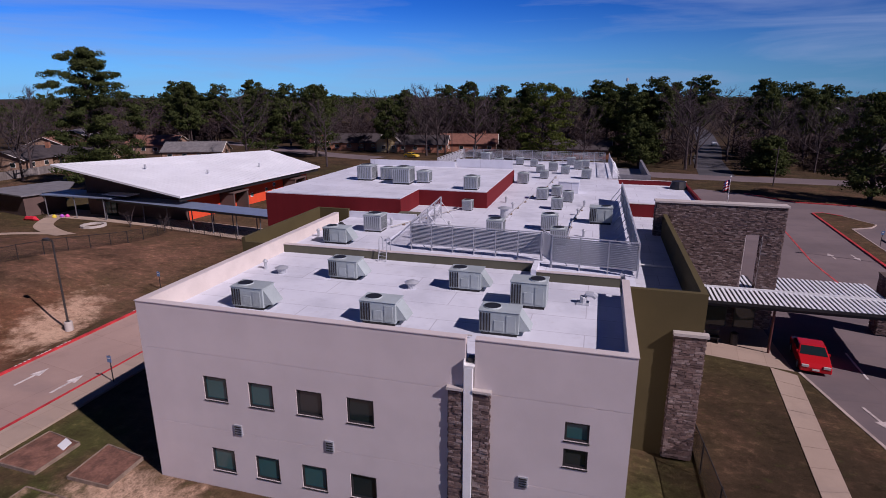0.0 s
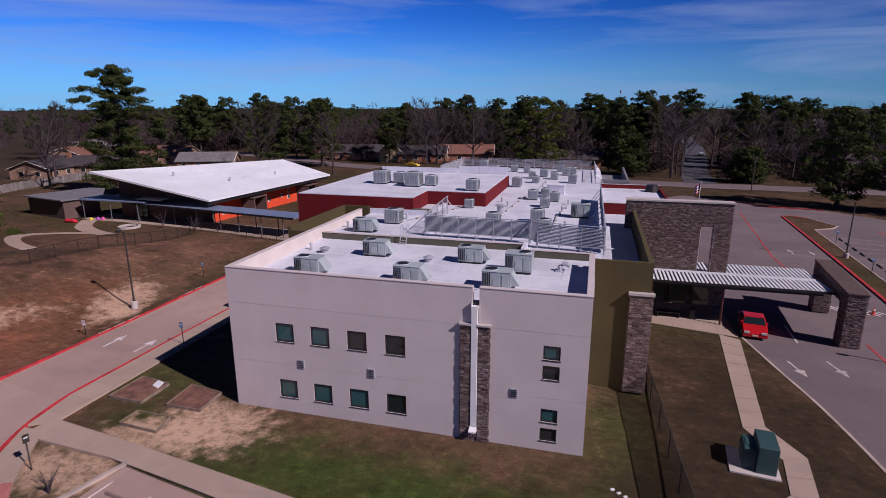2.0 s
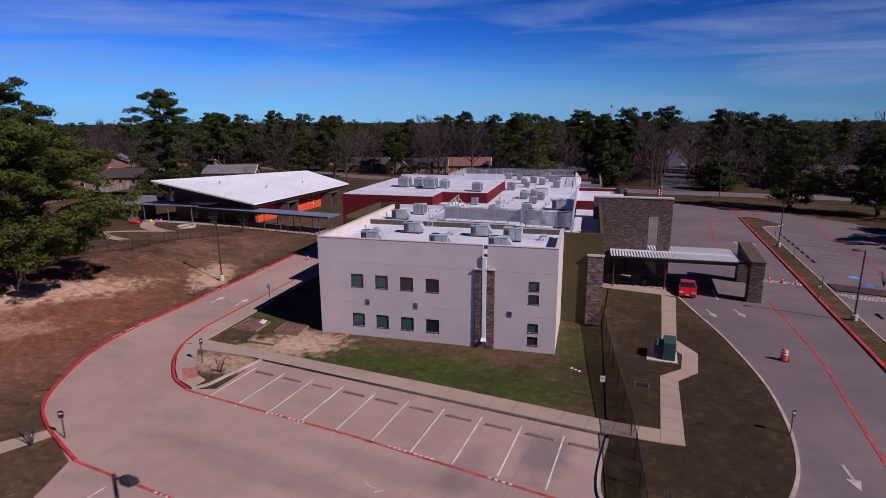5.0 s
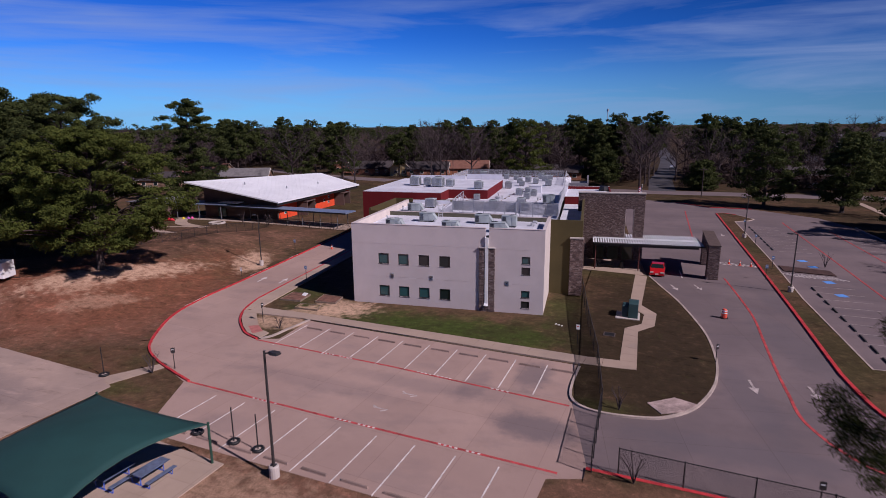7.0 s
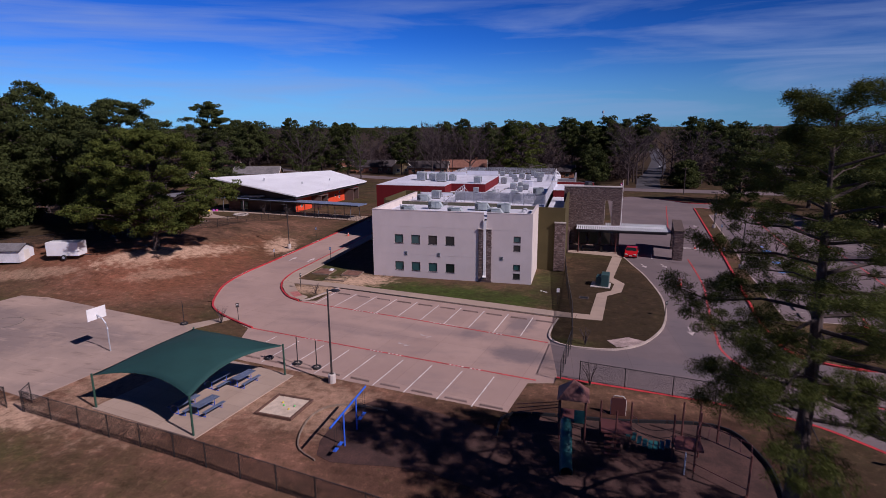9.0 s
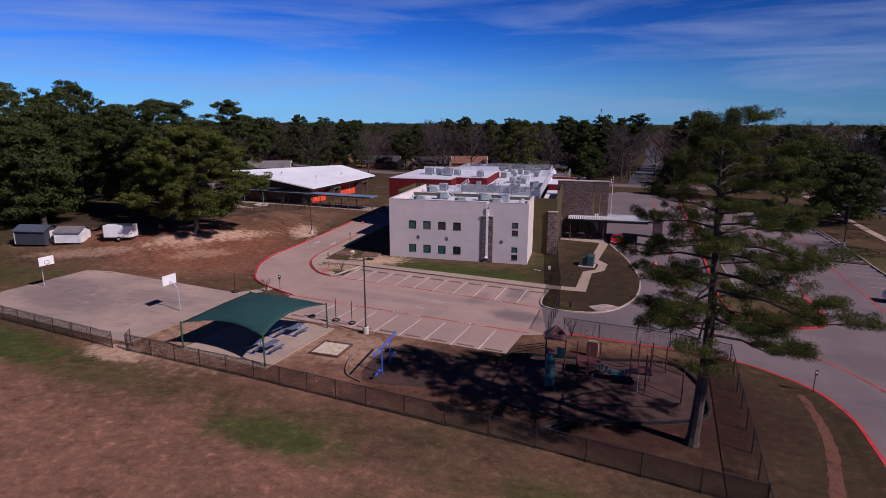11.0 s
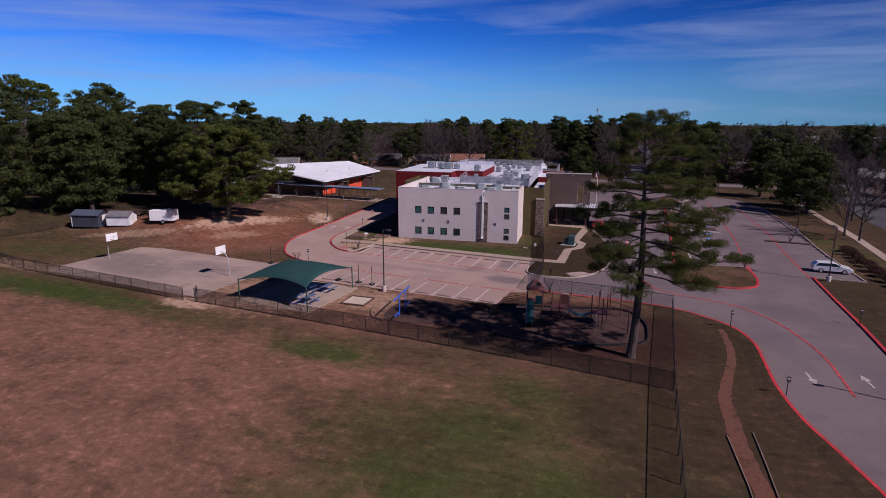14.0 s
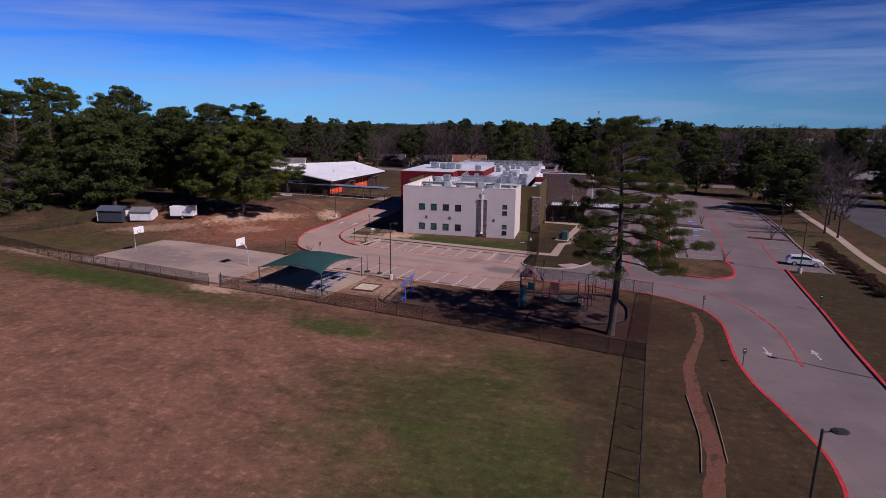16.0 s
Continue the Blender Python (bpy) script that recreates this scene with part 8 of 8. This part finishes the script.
# ---- vehicles ----
def car(name, x, y, deg, paint_m, label, kind="sedan", z=0.02):
    """A car along its own x, nose at plus x."""
    t = thing(name, pose(x, y, z, 0, 0, deg), label, "car")
    if kind == "sedan":
        prof = [(-2.25, 0.3), (-2.3, 0.65), (-2.2, 0.92), (-1.5, 1.0), (-0.9, 1.38), (0.35, 1.42), (1.1, 1.0), (2.0, 0.82), (2.3, 0.62), (2.3, 0.3)]
        cab = [(-1.45, 0.98), (-0.86, 1.35), (0.32, 1.39), (1.05, 0.99)]
    else:
        prof = [(-2.3, 0.3), (-2.4, 0.7), (-2.32, 1.0), (-1.85, 1.42), (-0.6, 1.5), (0.3, 1.46), (1.15, 1.02), (2.1, 0.88), (2.4, 0.66), (2.4, 0.3)]
        cab = [(-2.1, 1.03), (-1.75, 1.38), (0.24, 1.42), (1.02, 1.04)]
    sh = Shape()
    k = len(prof)
    for s, ins in ((-1, 0), (1, 0)):
        sh.v += [(px, s * (0.9 if pz < 1.05 else 0.9 - (pz - 1.05) * 0.38), pz) for px, pz in prof]
    sh.f = [tuple(range(k))[::-1], tuple(range(k, 2 * k))] + [(i, (i + 1) % k, k + (i + 1) % k, k + i) for i in range(k)]
    part("body", sh, paint_m, t, "", 0.04)
    for s in (-1, 1):
        g_ = Shape()
        g_.v = [(px, s * ((0.9 if pz < 1.05 else 0.9 - (pz - 1.05) * 0.38) + 0.012), pz - 0.01) for px, pz in cab]
        g_.f = [(0, 1, 2, 3) if s < 0 else (3, 2, 1, 0)]
        part("side_window", g_, GLASS, t)
        part("mirror", Shape().box(0.75, 0.9, s * 0.93 - 0.06, s * 0.93 + 0.06, 1.0, 1.12), paint_m, t)
        part("headlight", Shape().box(2.18, 2.33, s * 0.62 - 0.2, s * 0.62 + 0.2, 0.62, 0.76), LENS, t)
        part("tail_light", Shape().box(-2.34, -2.24, s * 0.68 - 0.16, s * 0.68 + 0.16, 0.72, 0.9), RED_PAINT, t)
        for wx in (-1.4, 1.4):
            w = part("wheel", Shape().tube([(wx, s * 0.72, 0.33), (wx, s * 0.93, 0.33)], 0.33, 16), BLACK, t)
            part("rim", Shape().tube([(wx, s * 0.925, 0.33), (wx, s * 0.945, 0.33)], 0.2, 12), GALV, w)
    a, b = cab[2], cab[3]
    hw = lambda z_: (0.9 if z_ < 1.05 else 0.9 - (z_ - 1.05) * 0.38) - 0.08
    part("windscreen", Shape().quad((a[0] + 0.1, -hw(a[1]), a[1]), (b[0] + 0.06, -hw(b[1]), b[1] + 0.03), (b[0] + 0.06, hw(b[1]), b[1] + 0.03), (a[0] + 0.1, hw(a[1]), a[1])), GLASS, t)
    c_, d_ = cab[0], cab[1]
    part("rear_window", Shape().quad((c_[0] - 0.1, hw(c_[1]), c_[1] + 0.02), (d_[0] - 0.1, hw(d_[1]), d_[1]), (d_[0] - 0.1, -hw(d_[1]), d_[1]), (c_[0] - 0.1, -hw(c_[1]), c_[1] + 0.02)), GLASS, t)
    part("number_plate", Shape().box(2.3, 2.335, -0.2, 0.2, 0.42, 0.54), TRIM, t)
    return t


CAR_RED = plain("red_car_paint", (0.55, 0.015, 0.02), 0.25, 0.1, var=0.03, bump=0)
CAR_WHITE = plain("white_car_paint", (0.72, 0.73, 0.75), 0.25, 0.1, var=0.03, bump=0)
CAR_YELLOW = plain("yellow_car_paint", (0.75, 0.5, 0.03), 0.3, 0.0, var=0.03, bump=0)
CAR_GREY = plain("grey_car_paint", (0.25, 0.26, 0.28), 0.3, 0.2, var=0.03, bump=0)
car("red_car", 34.9, 20.2, -98, CAR_RED, "red sedan stopped under the entry canopy")
car("white_wagon", 66.6, -6.8, -8, CAR_WHITE, "white estate car parked in the lot", "wagon")
car("yellow_car", -34, 138.6, -18, CAR_YELLOW, "yellow car parked along the far street")
car("grey_car", 91, 131, 20, CAR_GREY, "grey car parked by a house beyond the street", "wagon")
car("white_wagon", 60, 200, 85, CAR_WHITE, "white car far down the side street", "wagon", 0.05)

# ---- bushes and saplings ----
def bush(x, y, r, h, label, leaf=OAK, seed=1, z=0.0):
    rng, rnd_ = np.random.default_rng(seed), random.Random(seed)
    t = thing("bush", pose(x, y, z), label, "bush", "shrubs")
    w = Shape()
    cs_ = []
    for i in range(26):
        a, u = rnd_.uniform(0, 6.28), math.sqrt(rnd_.random())
        p = (r * u * math.cos(a), r * u * math.sin(a), h * (0.35 + 0.6 * rnd_.random() * (1 - 0.5 * u)))
        w.tube([(0, 0, 0), p], [0.03, 0.008], 3, False)
        cs_.append(p)
    part("stem", w, GREY_BARK, t)
    v, f = leaf_shell(cs_, [0.32 * h] * len(cs_), 46, 0.16 * h, 0.05, rng, 0.7)
    part("leaf_mass", quick_mesh("leaf_mass", v, f, leaf), None, t)


BROWN_LEAF = leaf_material("dry_brown_leaves", (0.11, 0.06, 0.045), (0.075, 0.04, 0.032))
for i in range(12):
    bush(70.6 + i * 0.3 + (i % 2) * 0.4, -22 + i * 2.8, 1.0, 1.2, "dull brown shrub beside the road", BROWN_LEAF, 200 + i)
for x, y, sd in ((-57, 29.5, 1), (-60, 31.5, 2), (-63, 30.5, 3)):
    bush(x, y, 1.6, 1.5, "low green shrub in the school yard", PINE, 230 + sd)


def sapling(x, y, h, seed, z=0.12):
    t = thing("sapling", pose(x, y, z), "small leafless multi-stem sapling", "sapling", "saplings")
    rnd_ = random.Random(seed)
    w = Shape()
    for i in range(9):
        a = rnd_.uniform(0, 6.28)
        s = rnd_.uniform(0.25, 0.55) * h
        p = Vector((s * math.cos(a) * 0.4, s * math.sin(a) * 0.4, h * 0.55))
        q = Vector((s * math.cos(a), s * math.sin(a), h * rnd_.uniform(0.8, 1.05)))
        w.tube([(0, 0, 0), p, q], [0.035, 0.025, 0.008], 4, False)
        for k in range(4):
            e = q.lerp(p, rnd_.random())
            w.tube([e, e + Vector((rnd_.gauss(0, 0.2), rnd_.gauss(0, 0.2), rnd_.uniform(0.1, 0.35))) * h * 0.5], [0.012, 0.004], 3, False)
    part("stem", w, GREY_BARK, t)


for i, (x, y, h) in enumerate(((28.2, -19.0, 1.6), (28.6, -27.4, 1.8), (55.2, -7.8, 1.9), (67.3, 13.9, 2.2), (57.4, 28, 2.0), (-3.8, -9.9, 1.2), (-8.6, -21.6, 1.7), (-43.4, 43.0, 2.6), (-37.0, 42.2, 2.4))):
    sapling(x, y, h, 300 + i, 0.12 if x > 20 else 0.0)
raised("lot_island", [(51.5, 25.0), (57.2, 23.6), (57.3, 26.2), (51.7, 28.0)], "small planted island in the lot", MULCH)
raised("lot_island", [(63.6, 14.8), (71.2, 13.0), (71.3, 14.4), (63.8, 16.0)], "small planted island in the lot", MULCH)

# ---- poles and a mast far off ----
for x, y, h in ((55, 104.5, 8), (-20, 132, 9), (100, 104, 9), (-75, 150, 9)):
    t = thing("utility_pole", pose(x, y, 0), "tall wooden utility pole beside the street", "pole", "utility poles")
    part("pole", Shape().tube([(0, 0, -0.2), (0, 0, h)], [0.14, 0.1], 7), GREY_BARK, t)
    part("crossarm", Shape().box(-1.0, 1.0, -0.06, 0.06, h - 0.7, h - 0.58), GREY_BARK, t)
mast = thing("radio_mast", pose(46, 700, 0), "thin grey radio mast above distant trees", "mast")
part("shaft", Shape().tube([(0, 0, 0), (0, 0, 37)], [0.6, 0.3], 6), GALV, mast)
part("antenna_ring", Shape().tube([(0, 0, 33), (0, 0, 36)], 1.3, 8), GALV, mast)

# ---- flag by the entry ----
fp = thing("flag_pole", pose(34.9, 50.0, 0), "white flag pole with a limp striped flag behind the entry wall", "flag pole")
part("pole", Shape().tube([(0, 0, 0), (0, 0, 8.7)], [0.07, 0.035], 8), WHITE_METAL, fp)
part("finial", Shape().tube([(0, 0, 8.7), (0, 0, 8.78), (0, 0, 8.86)], [0.03, 0.08, 0.03], 8), GALV, fp)
flag_red, flag_blue = plain("flag_red", (0.4, 0.03, 0.04), 0.8), plain("flag_blue", (0.02, 0.03, 0.16), 0.8)
for i in range(7):
    sh = Shape()
    for k in range(6):
        x = -0.05 - 0.12 * k
        y = 0.12 * math.sin(k * 1.7)
        z = 8.4 - 0.17 * i - 0.012 * k * k
        sh.v += [(x, y, z), (x, y, z - 0.17)]
    sh.f = [(2 * k, 2 * k + 1, 2 * k + 3, 2 * k + 2) for k in range(5)]
    part("stripe", sh, flag_red if i % 2 == 0 else WHITE_METAL, fp)
sh = Shape()
for k in range(4):
    x, y = -0.05 - 0.16 * k, 0.12 * math.sin(k * 1.7) - 0.012
    sh.v += [(x, y, 8.405 - 0.012 * k * k), (x, y, 7.8 - 0.012 * k * k)]
sh.f = [(2 * k, 2 * k + 1, 2 * k + 3, 2 * k + 2) for k in range(3)]
part("canton", sh, flag_blue, fp)

# ---- the north-east scaled out from the camera point onto the falling land ----
CUTS = [y for y in ys if 0 < y < 130]
SCHOOL_NE = ("canopy_pier", "pier_cap", "entry_wall")


def lay_mesh(ob):
    """Cut a mesh that is drawn in the plan along the land's own lines, and scale it out from the camera point."""
    me = ob.data
    co = np.empty(3 * len(me.vertices), np.float32)
    me.vertices.foreach_get("co", co)
    co = co.reshape(-1, 3)
    y0, y1 = co[:, 1].min(), co[:, 1].max()
    if fall(co[:, 0], co[:, 1]).max() <= 0:
        return
    if len(me.polygons) < 4000 and y1 - y0 > 3:
        bm = bmesh.new()
        bm.from_mesh(me)
        for y in CUTS:
            if y0 < y < y1:
                bmesh.ops.bisect_plane(bm, geom=bm.verts[:] + bm.edges[:] + bm.faces[:], plane_co=(0, y, 0), plane_no=(0, 1, 0))
        bm.to_mesh(me)
        bm.free()
        co = np.empty(3 * len(me.vertices), np.float32)
        me.vertices.foreach_get("co", co)
        co = co.reshape(-1, 3)
    start = np.array(FALL_EYE)
    co = start + (co - start) * (1 + fall(co[:, 0], co[:, 1]))[:, None]
    me.vertices.foreach_set("co", co.astype(np.float32).ravel())
    me.update()


def lay_placed(ob):
    p = ob.location.copy()
    k = float(fall(p.x, p.y))
    if k > 0:
        ob.location = carried(p)
        ob.scale = [a * (1 + k) for a in ob.scale]


LEVEL = Matrix()
for ob in [o for o in scene.objects if o.parent is None and o.type in ("MESH", "EMPTY") and o.name != "ground"]:
    if ob.matrix_basis != LEVEL:
        lay_placed(ob)
        continue
    for o in (ob, *ob.children_recursive):
        if ob is school and (o.name.split(".")[0] not in SCHOOL_NE and (o.parent is None or o.parent.name.split(".")[0] not in SCHOOL_NE)):
            continue
        if o.type == "MESH" and o.matrix_basis == LEVEL and o.parent in (None, ob) and o.data.users == 1:
            lay_mesh(o)
        elif o.type == "MESH" and o.parent is not None and o.parent != ob and o.parent.matrix_basis == LEVEL and o.matrix_basis == LEVEL and o.data.users == 1:
            lay_mesh(o)
        elif o.matrix_basis != LEVEL and o.parent in (None, ob):
            lay_placed(o)
